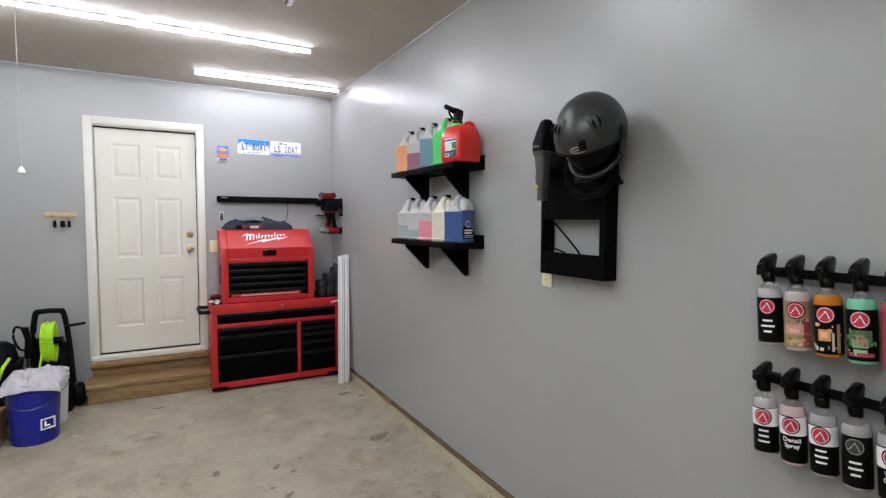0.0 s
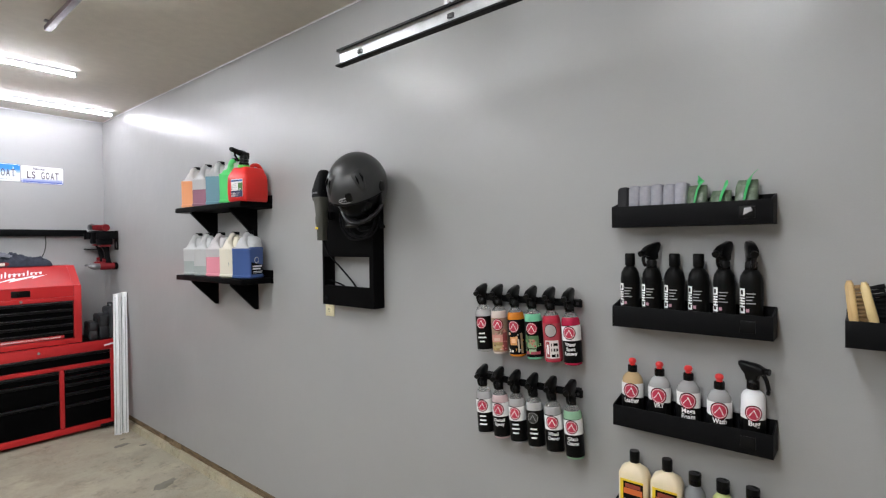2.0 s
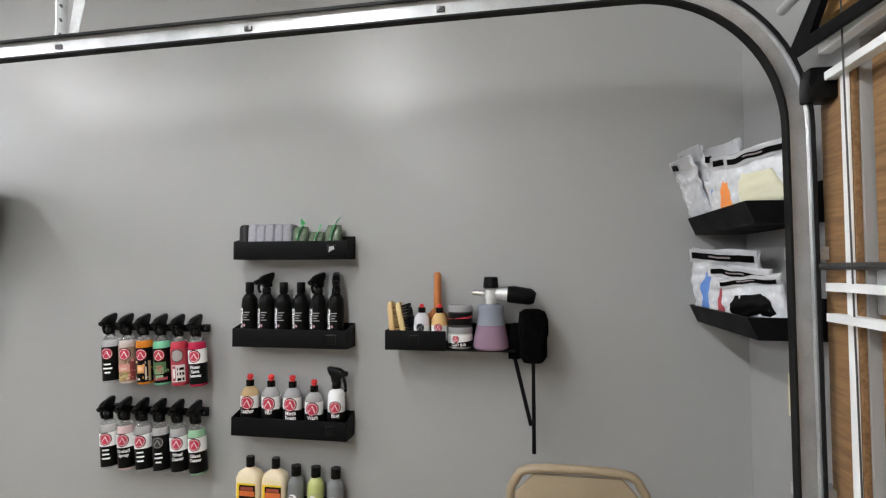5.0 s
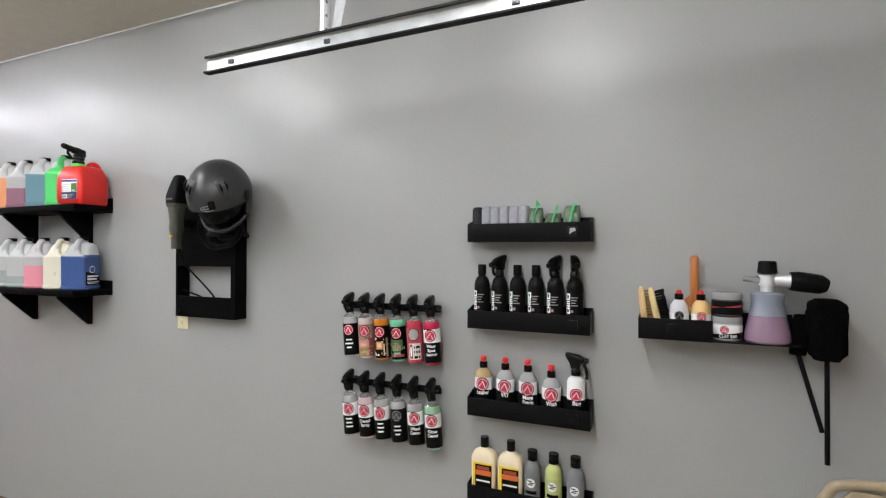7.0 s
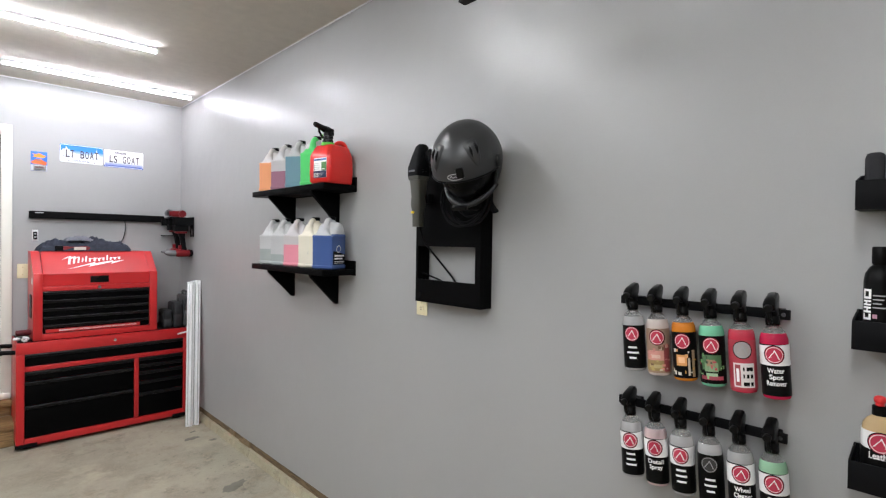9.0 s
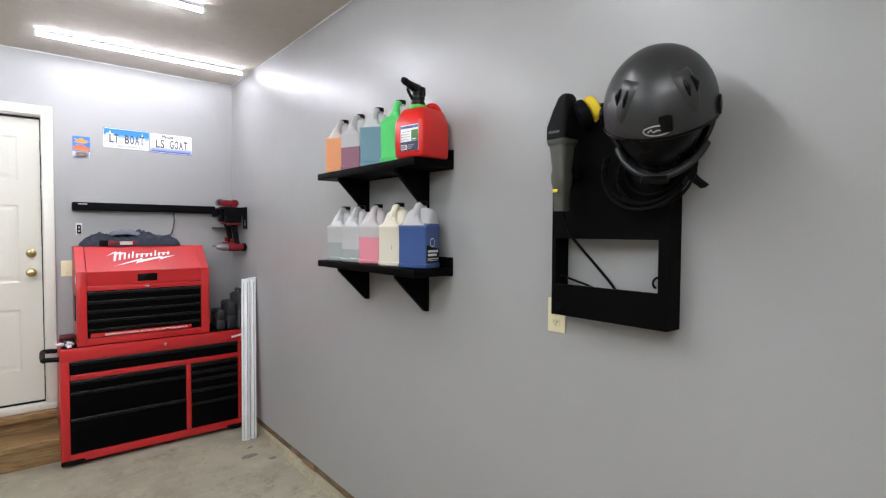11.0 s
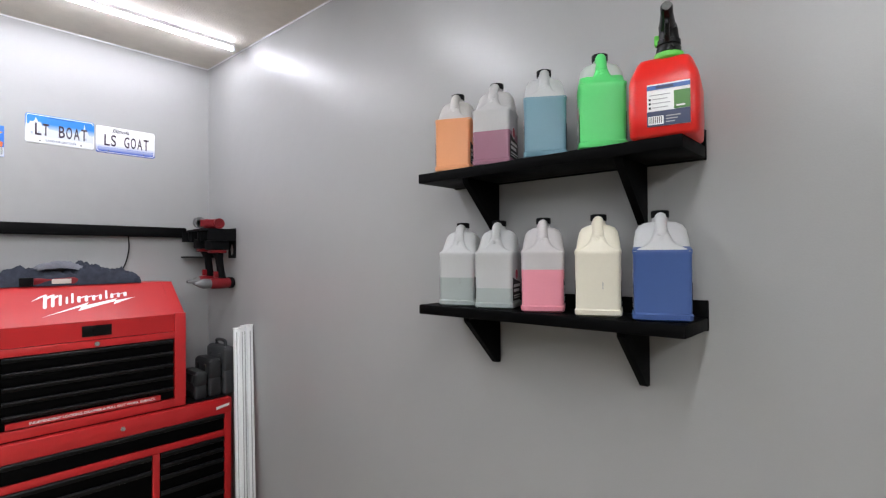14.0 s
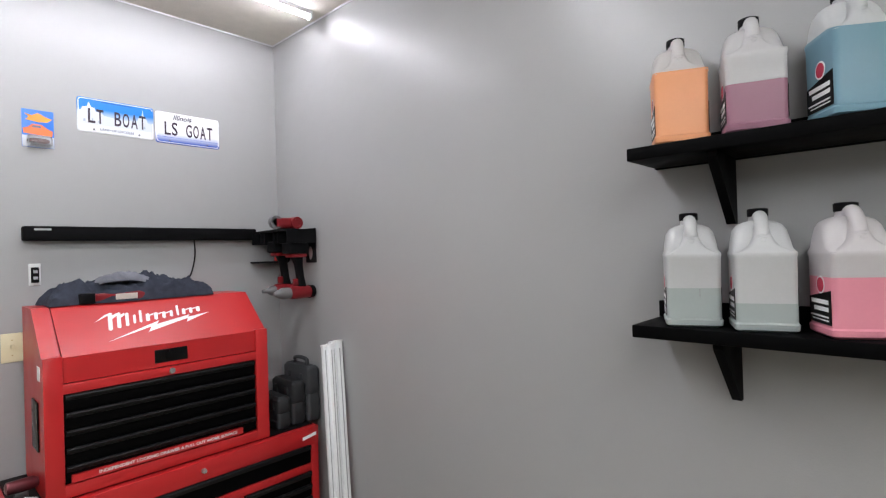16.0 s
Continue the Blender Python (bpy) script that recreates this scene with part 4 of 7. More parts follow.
part("lower_ledge", boxes((-0.175, -0.001, 0.37, 0.475, 1.643, 1.652), bevel=0.001), BLACK, ts)
part("ledge_clip", boxes((-0.07, -0.035, 0.375, 0.41, 1.652, 1.678), bevel=0.003), REDCAP, ts)
part("ledge_back", boxes((-0.007, -0.001, 0.36, 0.475, 1.652, 1.76)), BLACK, ts)
drill(pose(1.515, 5.125, 1.492, 0, 0, -86))
drill(pose(1.505, 5.255, 1.502, 0, 0, -84), True)
nut = thing("nut_driver", "small red and grey tool lying on the shelf", "power tool", pose(1.475, 5.165, 1.8145))
part("housing", loft([(-0.05, 0.03, 0, 0.028, 0.022, 0.014), (0.05, 0.03, 0, 0.026, 0.024, 0.016)], m=pose(0, 0, 0.03, 0, 90, 0) @ pose(-0.03, 0, 0)), REDDARK, nut)
part("end_cap_ring", lathe([(0.0, 0.0), (0.018, 0.0), (0.02, -0.004), (0.031, -0.004), (0.031, 0.07), (0.02, 0.075)], 18, m=pose(0.055, -0.035, 0.0315, -90)), REDDARK, nut)
part("clamp_ring", lathe([(0.020, 0.0), (0.033, 0.0), (0.033, 0.024), (0.020, 0.024), (0.020, 0.0)], 18, m=pose(-0.05, -0.02, 0.0335, -90)), CHUCKGREY, nut)

# ---- white poles leaning in the corner ----
for i, (dx, dy, r, lean) in enumerate(((0.0, 0.0, 0.012, 0.0), (0.028, -0.012, 0.013, 0.2), (0.058, 0.01, 0.014, 0.3), (0.088, -0.004, 0.017, 0.1))):
    pl = thing("shelf_rail", "slim white metal rail leaning in the corner", "rail", pose(1.474 + dx * 0.85, 4.775 + dy, FLOORZ, -6.2 + lean, 2.2, 0), group="white rails")
    part("bar", boxes((-r, r, -r * 0.8, r * 0.8, 0.0, 1.215 + 0.004 * i), bevel=0.002), POLEWHITE, pl)
    part("groove", boxes((-r * 0.15, r * 0.15, -r * 0.8 - 0.001, -r * 0.8 + 0.002, 0.01, 1.2)), GREYPRINT, pl)
    part("end_cap", boxes((-r - 0.002, r + 0.002, -r * 0.8 - 0.002, r * 0.8 + 0.002, 1.216 + 0.004 * i, 1.226 + 0.004 * i), bevel=0.002), WHITE, pl)


# ---- left of the steps: pressure washer, buckets ----
def pressure_washer():
    w = thing("pressure_washer", "black pressure washer with a coiled lime green hose", "pressure washer", pose(-0.82, 5.24, FLOORZ))
    part("base", loft([(0.0, 0, 0, 0.15, 0.13, 0.04), (0.18, 0, 0, 0.15, 0.12, 0.04), (0.3, 0, 0.03, 0.12, 0.09, 0.04), (0.36, 0, 0.04, 0.08, 0.06, 0.03)]), BLACK, w)
    frame_pts = arc([(-0.11, 0.02, 0.2), (-0.115, 0.05, 0.55), (-0.095, 0.06, 0.78), (-0.06, 0.06, 0.81), (0.06, 0.06, 0.81), (0.095, 0.06, 0.78), (0.125, 0.05, 0.55), (0.15, 0.02, 0.2)], 6)
    part("frame", tube(frame_pts, 0.021, 8), BLACK, w)
    part("wheel", lathe([(0.07, -0.03), (0.095, -0.02), (0.095, 0.02), (0.07, 0.03)], 22, m=pose(0.19, 0.03, 0.096, 0, 90)), BLACK, w)
    part("wheel", lathe([(0.07, -0.03), (0.095, -0.02), (0.095, 0.02), (0.07, 0.03)], 22, m=pose(-0.19, 0.03, 0.096, 0, 90)), BLACK, w)
    for k in range(6):
        x = -0.035 + 0.015 * k
        loop = [(x + 0.028 * math.sin(a) * 0.3, -0.02 + 0.055 * math.sin(a), 0.57 + (0.15 + 0.006 * (k % 3)) * math.cos(a)) for a in [q * 2 * math.pi / 26 for q in range(27)]]
        part("hose_coil", tube(loop, 0.0085, 7), GREEN, w, "lime green high-pressure hose")
    part("hose_tail", tube(arc([(-0.04, -0.06, 0.5), (-0.05, -0.11, 0.36), (-0.03, -0.14, 0.2), (-0.1, -0.16, 0.06), (-0.28, -0.12, 0.02)], 8), 0.0085, 7), GREEN, w)
    part("hose_reel", lathe([(0.03, -0.09), (0.03, 0.09)], 14, m=pose(0, 0.02, 0.57, 0, 90)), BLACK, w)
    part("crank", tube(arc([(0.10, 0.03, 0.68), (0.2, 0.03, 0.69), (0.245, 0.03, 0.695)], 4), 0.012, 8), BLACK, w)
    part("back_panel", loft([(0.2, 0.01, 0.06, 0.115, 0.03, 0.02), (0.5, 0.005, 0.065, 0.11, 0.025, 0.02), (0.56, 0.0, 0.065, 0.09, 0.02, 0.015)]), BLACK, w)
    part("motor_cover", loft([(0.36, 0, 0.03, 0.07, 0.05, 0.02), (0.40, 0, 0.03, 0.06, 0.045, 0.02)]), BLACK, w)
    return w


pressure_washer()
sg = thing("spray_gun", "black pressure washer spray gun clipped upright", "spray gun", pose(-0.955, 5.2, FLOORZ + 0.46))
part("grip", loft([(0.0, 0, 0, 0.02, 0.025, 0.012), (0.16, 0.01, -0.01, 0.02, 0.024, 0.012), (0.25, -0.01, -0.02, 0.022, 0.03, 0.012)]), BLACK, sg)
part("guard", tube(arc([(-0.01, -0.03, 0.24), (-0.06, -0.04, 0.26), (-0.075, -0.04, 0.18), (-0.045, -0.035, 0.09), (0, -0.02, 0.06)], 5), 0.009, 7), BLACK, sg)
part("lance", tube([(0, 0, -0.43), (0, 0, 0.02)], 0.012, 8), DARKSTEEL, sg)
part("foot", lathe([(0.03, -0.46), (0.03, -0.43), (0.012, -0.42)], 10), BLACK, sg)


def bucket(m, paint, label, h=0.37, r=0.15):
    b = thing("bucket", label, "bucket", m, group="buckets")
    prof = [(r * 0.86, 0.0), (r * 0.87, 0.004), (r * 0.985, h - 0.075), (r * 1.03, h - 0.074), (r * 1.03, h - 0.066), (r * 0.99, h - 0.065), (r * 0.995, h - 0.04), (r * 1.04, h - 0.039), (r * 1.04, h - 0.03), (r, h - 0.029), (r * 1.0, h - 0.006), (r * 1.03, h), (r * 0.97, h), (r * 0.96, h - 0.02), (r * 0.84, 0.01)]
    part("shell", lathe(prof, 36), paint, b)
    part("bail_handle", tube([(r * 1.05 * math.cos(a), -r * 1.05 * math.sin(a) * 0.75 - 0.03, h - 0.05 - 0.12 * math.sin(a)) for a in [math.pi * q / 16 for q in range(17)]], 0.0022, 6), DARKSTEEL, b)
    return b


bb = bucket(pose(-0.815, 4.60, FLOORZ), BLUEBUCKET, "bright blue plastic bucket with a cloth inside", 0.43, 0.158)
mk = boxes((-0.03, 0.06, -0.1500, -0.138, 0.17, 0.178), (-0.03, 0.06, -0.1500, -0.138, 0.10, 0.108), (-0.03, -0.022, -0.1500, -0.138, 0.108, 0.17), (0.052, 0.06, -0.1500, -0.138, 0.108, 0.17), (-0.008, 0.004, -0.1500, -0.138, 0.12, 0.158), (0.004, 0.026, -0.1500, -0.138, 0.12, 0.13))
mk.transform(pose(0, 0, 0, 0, 0, 34))
part("emblem", mk, WHITE, bb, "white block emblem", smooth=0)
bucket(pose(-0.80, 4.93, FLOORZ), tint(0.74, 0.74, 0.72), "white plastic bucket behind the blue one", 0.40, 0.145)
cl = crumpled(0.36, 0.36, 0.10, 11.0, 36, 34)
for v in cl.verts:
    far = max(0.0, math.hypot(v.co.x, v.co.y) - 0.13)
    v.co.z -= 0.45 * far
single("wash_towel", cl, mat("pale_towel", (0.55, 0.53, 0.58), 0.95, vary=0.15, scale=40, bump=0.003, fine=300, spec=0.1), "pale grey towel heaped over the blue bucket", "towel", pose(-0.81, 4.61, FLOORZ + 0.420), smooth=60)
bx = thing("cardboard_box", "small brown cardboard box on the floor", "box", pose(-1.13, 4.62, FLOORZ))
part("carton", boxes((-0.13, 0.13, -0.12, 0.12, 0, 0.22), bevel=0.002), CARD, bx)
part("flap", boxes((-0.13, 0.0, -0.12, 0.12, 0.221, 0.225)), CARD, bx)
part("flap", boxes((0.003, 0.13, -0.12, 0.12, 0.221, 0.225)), CARD, bx)
cv = thing("canister_vacuum", "low black canister with a tangled lime hose", "vacuum", pose(-1.12, 5.1, FLOORZ))
part("tank", loft([(0, 0, 0, 0.13, 0.12, 0.05), (0.40, 0, 0, 0.14, 0.13, 0.05), (0.47, 0, 0, 0.145, 0.135, 0.05), (0.475, 0, 0, 0.12, 0.11, 0.05), (0.58, 0, 0, 0.10, 0.10, 0.05), (0.62, 0, 0, 0.06, 0.06, 0.04)]), BLACK, cv)
part("hose", tube(arc([(0.10, -0.12, 0.52), (0.06, -0.17, 0.44), (0.02, -0.17, 0.3), (-0.02, -0.17, 0.2), (0.04, -0.16, 0.1), (0.02, -0.15, 0.02)], 8), 0.012, 8), GREEN, cv)
pc = thing("pull_cord", "white pull cord with a small plastic bell", "cord", pose(-0.66, 3.72, 1.86))
part("cord", tube([(0, 0, 0.03), (-0.01, 0.05, CEILZ - 1.86)], 0.0024, 6), tint(0.42, 0.42, 0.4), pc)
part("bell", lathe([(0.004, 0.035), (0.01, 0.03), (0.018, 0.012), (0.019, 0.0), (0.012, -0.006)], 14), WHITE, pc)
wb = thing("wall_box", "small grey box on the wall", "box", on_north(-1.2, 2.25))
part("case", boxes((-0.06, 0.06, -0.04, 0, -0.06, 0.06), bevel=0.006), GREYPRINT, wb)
part("cover", boxes((-0.05, 0.05, -0.046, -0.04, -0.05, 0.05), bevel=0.002), GREYPRINT, wb)

# dark spills on the concrete
OILY = concrete("oiled_concrete", (0.17, 0.155, 0.125), (0.115, 0.105, 0.085), (0.06, 0.055, 0.045))
for x, y, rx, ry, a in ((1.365, 3.473, 0.085, 0.05, 20), (1.42, 4.475, 0.055, 0.03, 10), (1.535, 4.345, 0.03, 0.02, 0), (1.47, 4.62, 0.03, 0.012, 30), (-0.05, 4.86, 0.06, 0.018, 5), (0.62, 2.98, 0.035, 0.016, 40), (0.55, 3.1, 0.02, 0.012, 0), (0.617, 3.351, 0.035, 0.018, 60), (0.78, 3.397, 0.018, 0.012, 20), (0.273, 3.441, 0.045, 0.02, 80), (0.70, 3.25, 0.02, 0.012, 40)):
    bm = bmesh.new()
    edge = [q * math.pi / 20 for q in range(40)]
    rough = [1 + 0.42 * noise.fractal(Vector((1.6 * math.cos(t), 1.6 * math.sin(t), x * 9 + y)), 0.9, 2.2, 4) for t in edge]
    bm.faces.new(ring(bm, [(rx * k * math.cos(t), ry * k * math.sin(t), 0) for t, k in zip(edge, rough)]))
    single("floor_stain", bm, OILY, "dark oil stain soaked into the concrete", "stain", pose(x, y, FLOORZ + 0.0015, 0, 0, a), group="floor stains", smooth=0)

rod = thing("ceiling_rail", "dark metal rail fixed under the ceiling", "rail", pose(0.695, 2.5, CEILZ))
part("rail", boxes((-0.016, 0.016, -0.9, 0.69, -0.032, -0.006), bevel=0.003), mat("dark_red_steel", (0.05, 0.02, 0.02), 0.45, 0.5), rod)
part("strap", boxes((-0.03, 0.03, 0.60, 0.63, -0.006, 0.0)), DARKSTEEL, rod)
part("strap", boxes((-0.03, 0.03, -0.4, -0.37, -0.006, 0.0)), DARKSTEEL, rod)


# ---- east wall: jug shelves ----
def wall_shelf(z):
    s = thing("wall_shelf", "black painted wooden wall shelf on two triangular brackets", "shelf", on_east(2.93, z), group="jug shelves")
    part("board", boxes((-0.432, 0.432, -0.205, -0.012, -0.032, 0.0), bevel=0.003), BLACKPAINT, s)
    part("back_board", boxes((-0.432, 0.432, -0.012, 0, -0.035, 0.045), bevel=0.002), BLACKPAINT, s)
    for x in (-0.238, 0.27):
        part("bracket", prism([(-0.012, -0.032), (-0.185, -0.032), (-0.185, -0.045), (-0.03, -0.20), (-0.012, -0.20)], 0, x - 0.011, x + 0.011), BLACKPAINT, s)
        part("screw", lathe([(0.004, 0), (0.004, 0.002)], 8, m=pose(x - 0.011, -0.03, -0.07, 0, -90)), STEEL, s)
        part("screw", lathe([(0.004, 0), (0.004, 0.002)], 8, m=pose(x - 0.011, -0.03, -0.17, 0, -90)), STEEL, s)
    return s


wall_shelf(1.925)
wall_shelf(1.475)


def jug(y, z, tone, level, label, turn=0.0, w=0.0635, opaque=False, out=0.118, stamp=False, seal=None):
    """A gallon jug: square body, sloped shoulder, front grip and black cap; the liquid shows through below its level."""
    j = thing("gallon_jug", label, "jug", on_east(y, z, out) @ pose(0, 0, 0, 0, 0, turn), group="jugs on the shelves")
    d = 0.062
    outline = [(0.0, 0, 0, w - 0.009, d - 0.009, 0.010), (0.006, 0, 0, w - 0.001, d - 0.001, 0.012), (0.018, 0, 0, w, d, 0.012), (0.022, 0, 0, w - 0.0035, d - 0.0035, 0.011), (0.10, 0, 0, w - 0.003, d - 0.003, 0.011), (0.166, 0, 0, w - 0.0025, d - 0.0025, 0.011), (0.172, 0, 0, w - 0.001, d - 0.001, 0.012), (0.178, 0, 0.001, w - 0.001, d - 0.002, 0.012), (0.186, 0, 0.010, w - 0.004, d - 0.013, 0.016), (0.208, 0, 0.016, w - 0.006, d - 0.020, 0.020), (0.230, 0, 0.019, w - 0.010, d - 0.026, 0.022), (0.242, 0, 0.020, w - 0.018, d - 0.031, 0.022), (0.249, 0, 0.021, w - 0.032, d - 0.036, 0.022), (0.252, 0, 0.022, 0.02, 0.02, 0.0195), (0.262, 0, 0.022, 0.018, 0.018, 0.0175)]

    def cut(h):
        for a, b in zip(outline, outline[1:]):
            if a[0] <= h <= b[0]:
                t = (h - a[0]) / (b[0] - a[0])
                return tuple(p + (q - p) * t for p, q in zip(a, b))

    seal = seal or REDLABEL
    milky = tint(*[round(0.60 + 0.06 * c, 3) for c in tone], 0.4, 0.28)
    liquid = mat("liquid_through_plastic", tone, 0.36, vary=0.04, through_light=0.2)
    lower = [s for s in outline if s[0] < level] + [cut(level)]
    upper = [cut(level)] + [s for s in outline if s[0] > level]
    body = part("body", loft(upper), milky if not opaque else liquid, j)
    part("liquid", loft(lower), liquid, j, "liquid seen through the milky plastic")
    grip = arc([(0, -d + 0.046, 0.150), (0, -d + 0.037, 0.182), (0, -d + 0.031, 0.207), (0, -d + 0.036, 0.236), (0, -0.008, 0.259), (0, 0.014, 0.258)], 5)
    n = len(grip)
    part("grip", tube(grip, [0.0145 + 0.010 * max(0.0, 1 - i / (n * 0.5)) ** 1.6 for i in range(n)], 12), milky if level < 0.2 else liquid, j)
    wedge = loft([(0.1735, 0, -0.030, w - 0.002, d - 0.032, 0.008), (0.178, 0, -0.029, w - 0.008, d - 0.032, 0.008), (0.184, 0, -0.027, w * 0.70, d - 0.033, 0.009), (0.192, 0, -0.025, w * 0.50, 0.027, 0.010), (0.203, 0, -0.022, w * 0.36, 0.024, 0.011), (0.218, 0, -0.020, w * 0.27, 0.020, 0.011), (0.236, 0, -0.017, 0.0145, 0.016, 0.011)], seg=5)
    part("shoulder_wedge", wedge, milky if level < 0.195 else liquid, j)
    part("cap", lathe([(0.021, 0.262), (0.022, 0.264), (0.022, 0.279), (0.018, 0.281)], 18, m=pose(0, 0.022, 0)), BLACK, j)
    if stamp:
        part("batch_stamp", boxes((0.012, 0.014, -d + 0.0015, -d + 0.0042, 0.075, 0.082), (0.012, 0.014, -d + 0.0015, -d + 0.0042, 0.084, 0.094)), GREYPRINT, j)
    q = w - 0.0028
    for s in (-1, 1):
        lab = part("side_label", prism([(-0.050, 0.026), (0.050, 0.026), (0.050, 0.080), (-0.050, 0.098)], 0, s * q - 0.0006, s * q + 0.0006), LABELBLACK, j, smooth=0)
        for rad, lift, ink in ((0.019, 0.0006, LABELWHITE), (0.0155, 0.0010, seal)):
            part("logo", lathe([(rad, 0), (rad, 0.0006)], 18, m=pose(s * (q + lift), -0.006, 0.108, 0, 90 * s)), ink, lab)
        for y0, y1, z0, z1 in ((-0.040, 0.040, 0.068, 0.077), (-0.040, 0.028, 0.053, 0.062), (-0.040, 0.044, 0.040, 0.0435), (-0.040, 0.036, 0.033, 0.0355)):
            part("text_bar", boxes((s * (q + 0.0008) - 0.0004, s * (q + 0.0008) + 0.0004, y0, y1, z0, z1)), WHITE, lab)
    return j


UP, LOW = 1.925, 1.475
jug(3.259, UP, (0.90, 0.40, 0.19), 0.180, "milky gallon jug full of orange liquid", 25)
jug(3.095, UP, (0.33, 0.15, 0.21), 0.110, "milky gallon jug half full of purple liquid", 20)
jug(2.914, UP, (0.17, 0.32, 0.40), 0.183, "milky gallon jug full of teal liquid", 32)
jug(2.736, UP, (0.11, 0.72, 0.20), 0.205, "milky gallon jug full of bright green liquid", 29)
jug(3.242, LOW, (0.42, 0.47, 0.46), 0.095, "milky gallon jug half full of clear liquid", 22, stamp=True)
jug(3.089, LOW, (0.42, 0.47, 0.46), 0.065, "milky gallon jug a quarter full of clear liquid", 20)
jug(2.923, LOW, (0.86, 0.32, 0.40), 0.125, "milky gallon jug half full of pink liquid", 27)
jug(2.748, LOW, (0.84, 0.79, 0.66), 0.2515, "gallon jug full of cream-coloured liquid", 22, 0.062, True, stamp=True)
jug(2.580, LOW, (0.055, 0.11, 0.31), 0.186, "milky gallon jug full of dark blue liquid", 21, 0.070, seal=tint(0.04, 0.08, 0.28))


def gas_can():
    c = thing("gas_can", "red plastic fuel can with a black spout and printed label", "fuel can", on_east(2.559, UP, 0.122) @ pose(0, 0, 0, 0, 0, 11))
    red = tint(0.64, 0.014, 0.010, 0.34)
    part("tank", loft([(0, 0, 0, 0.071, 0.080, 0.02), (0.008, 0, 0, 0.079, 0.088, 0.024), (0.06, 0, 0, 0.081, 0.090, 0.024), (0.135, 0, 0, 0.080, 0.089, 0.024), (0.150, 0, 0.0, 0.077, 0.086, 0.022), (0.187, 0, 0.004, 0.064, 0.072, 0.02), (0.197, 0, 0.005, 0.058, 0.066, 0.018), (0.2, 0, 0.006, 0.050, 0.058, 0.016)], seg=5), red, c, smooth=50)
    part("handle", tube(arc([(0.022, -0.002, 0.192), (0.026, 0.018, 0.216), (0.036, 0.05, 0.214), (0.046, 0.072, 0.165)], 6), 0.0125, 10), red, c)
    neck = pose(0.010, -0.036, -0.010)
    part("collar", lathe([(0.03, 0.204), (0.034, 0.208), (0.034, 0.220), (0.026, 0.222)], 18, m=neck), tint(0.10, 0.5, 0.05), c, "green collar ring")
    rib = [(0.024, 0.220)]
    for k in range(2):
        z = 0.224 + 0.019 * k
        rib += [(0.029 - 0.001 * k, z), (0.029 - 0.001 * k, z + 0.010), (0.024, z + 0.012), (0.024, z + 0.017)]
    sp = part("spout", lathe(rib + [(0.022, 0.281)], 20, m=neck), GLOSSBLACK, c, smooth=30)
    nose = tube([(-0.004, 0.026, 0.290), (-0.004, 0.022, 0.300), (-0.002, -0.004, 0.306), (0.001, -0.034, 0.310), (0.004, -0.064, 0.316), (0.006, -0.086, 0.320), (0.007, -0.094, 0.321)], [0.012, 0.020, 0.021, 0.017, 0.014, 0.014, 0.011], 14)
    neck = neck @ pose(0, 0, -0.019)
    nose.transform(neck)
    part("spout_nose", nose, GLOSSBLACK, sp)
    guard = boxes((-0.020, 0.020, -0.012, 0.030, 0.274, 0.318), bevel=0.010)
    guard.transform(neck)
    part("thumb_guard", guard, GLOSSBLACK, sp)
    loop = tube(arc([(0.004, -0.062, 0.308), (0.004, -0.062, 0.288), (0.0, -0.034, 0.262)], 5), 0.006, 8)
    loop.transform(neck)
    part("trigger_loop", loop, GLOSSBLACK, sp)
    tab = boxes((-0.032, -0.020, -0.015, 0.005, 0.262, 0.288), bevel=0.004)
    tab.transform(neck)
    part("safety_tab", tab, tint(0.10, 0.5, 0.05), sp, "green safety tab")
    lab = part("label", boxes((-0.034, 0.061, -0.0905, -0.0820, 0.024, 0.126), bevel=0.001), LABELWHITE, c)
    navy = tint(0.012, 0.022, 0.075)
    part("label_band", boxes((-0.034, 0.061, -0.0915, -0.0904, 0.112, 0.122)), tint(0.03, 0.10, 0.34), lab)
    part("label_title", boxes((-0.014, 0.025, -0.0923, -0.0914, 0.114, 0.120)), navy, lab)
    part("label_band", boxes((-0.034, 0.061, -0.0915, -0.0904, 0.024, 0.060)), navy, lab)
    part("label_photo", boxes((0.026, 0.061, -0.0915, -0.0904, 0.061, 0.104)), tint(0.05, 0.17, 0.03), lab)
    part("photo_mark", boxes((0.031, 0.05, -0.0923, -0.0914, 0.066, 0.070)), LABELWHITE, lab)
    for k in range(4):
        part("text_bar", boxes((-0.022 if k else -0.028, 0.018 - 0.006 * (k % 2), -0.0915, -0.0904, 0.098 - 0.010 * k, 0.1 - 0.010 * k)), GREYPRINT, lab)
        if k:
            part("text_bullet", boxes((-0.030, -0.025, -0.0915, -0.0904, 0.0965 - 0.010 * k, 0.1015 - 0.010 * k)), LABELBLACK, lab)
    part("barcode_field", boxes((-0.031, 0.003, -0.0923, -0.0914, 0.028, 0.048)), LABELWHITE, lab)
    for k in range(7):
        part("barcode_bar", boxes((-0.028 + 0.0042 * k, -0.0264 + 0.0042 * k, -0.0931, -0.0922, 0.031, 0.046)), LABELBLACK, lab)
    for k in range(3):
        part("text_bar", boxes((0.008, 0.04 - 0.006 * k, -0.0923, -0.0914, 0.045 - 0.007 * k, 0.0475 - 0.007 * k)), GREYPRINT, lab)



gas_can()


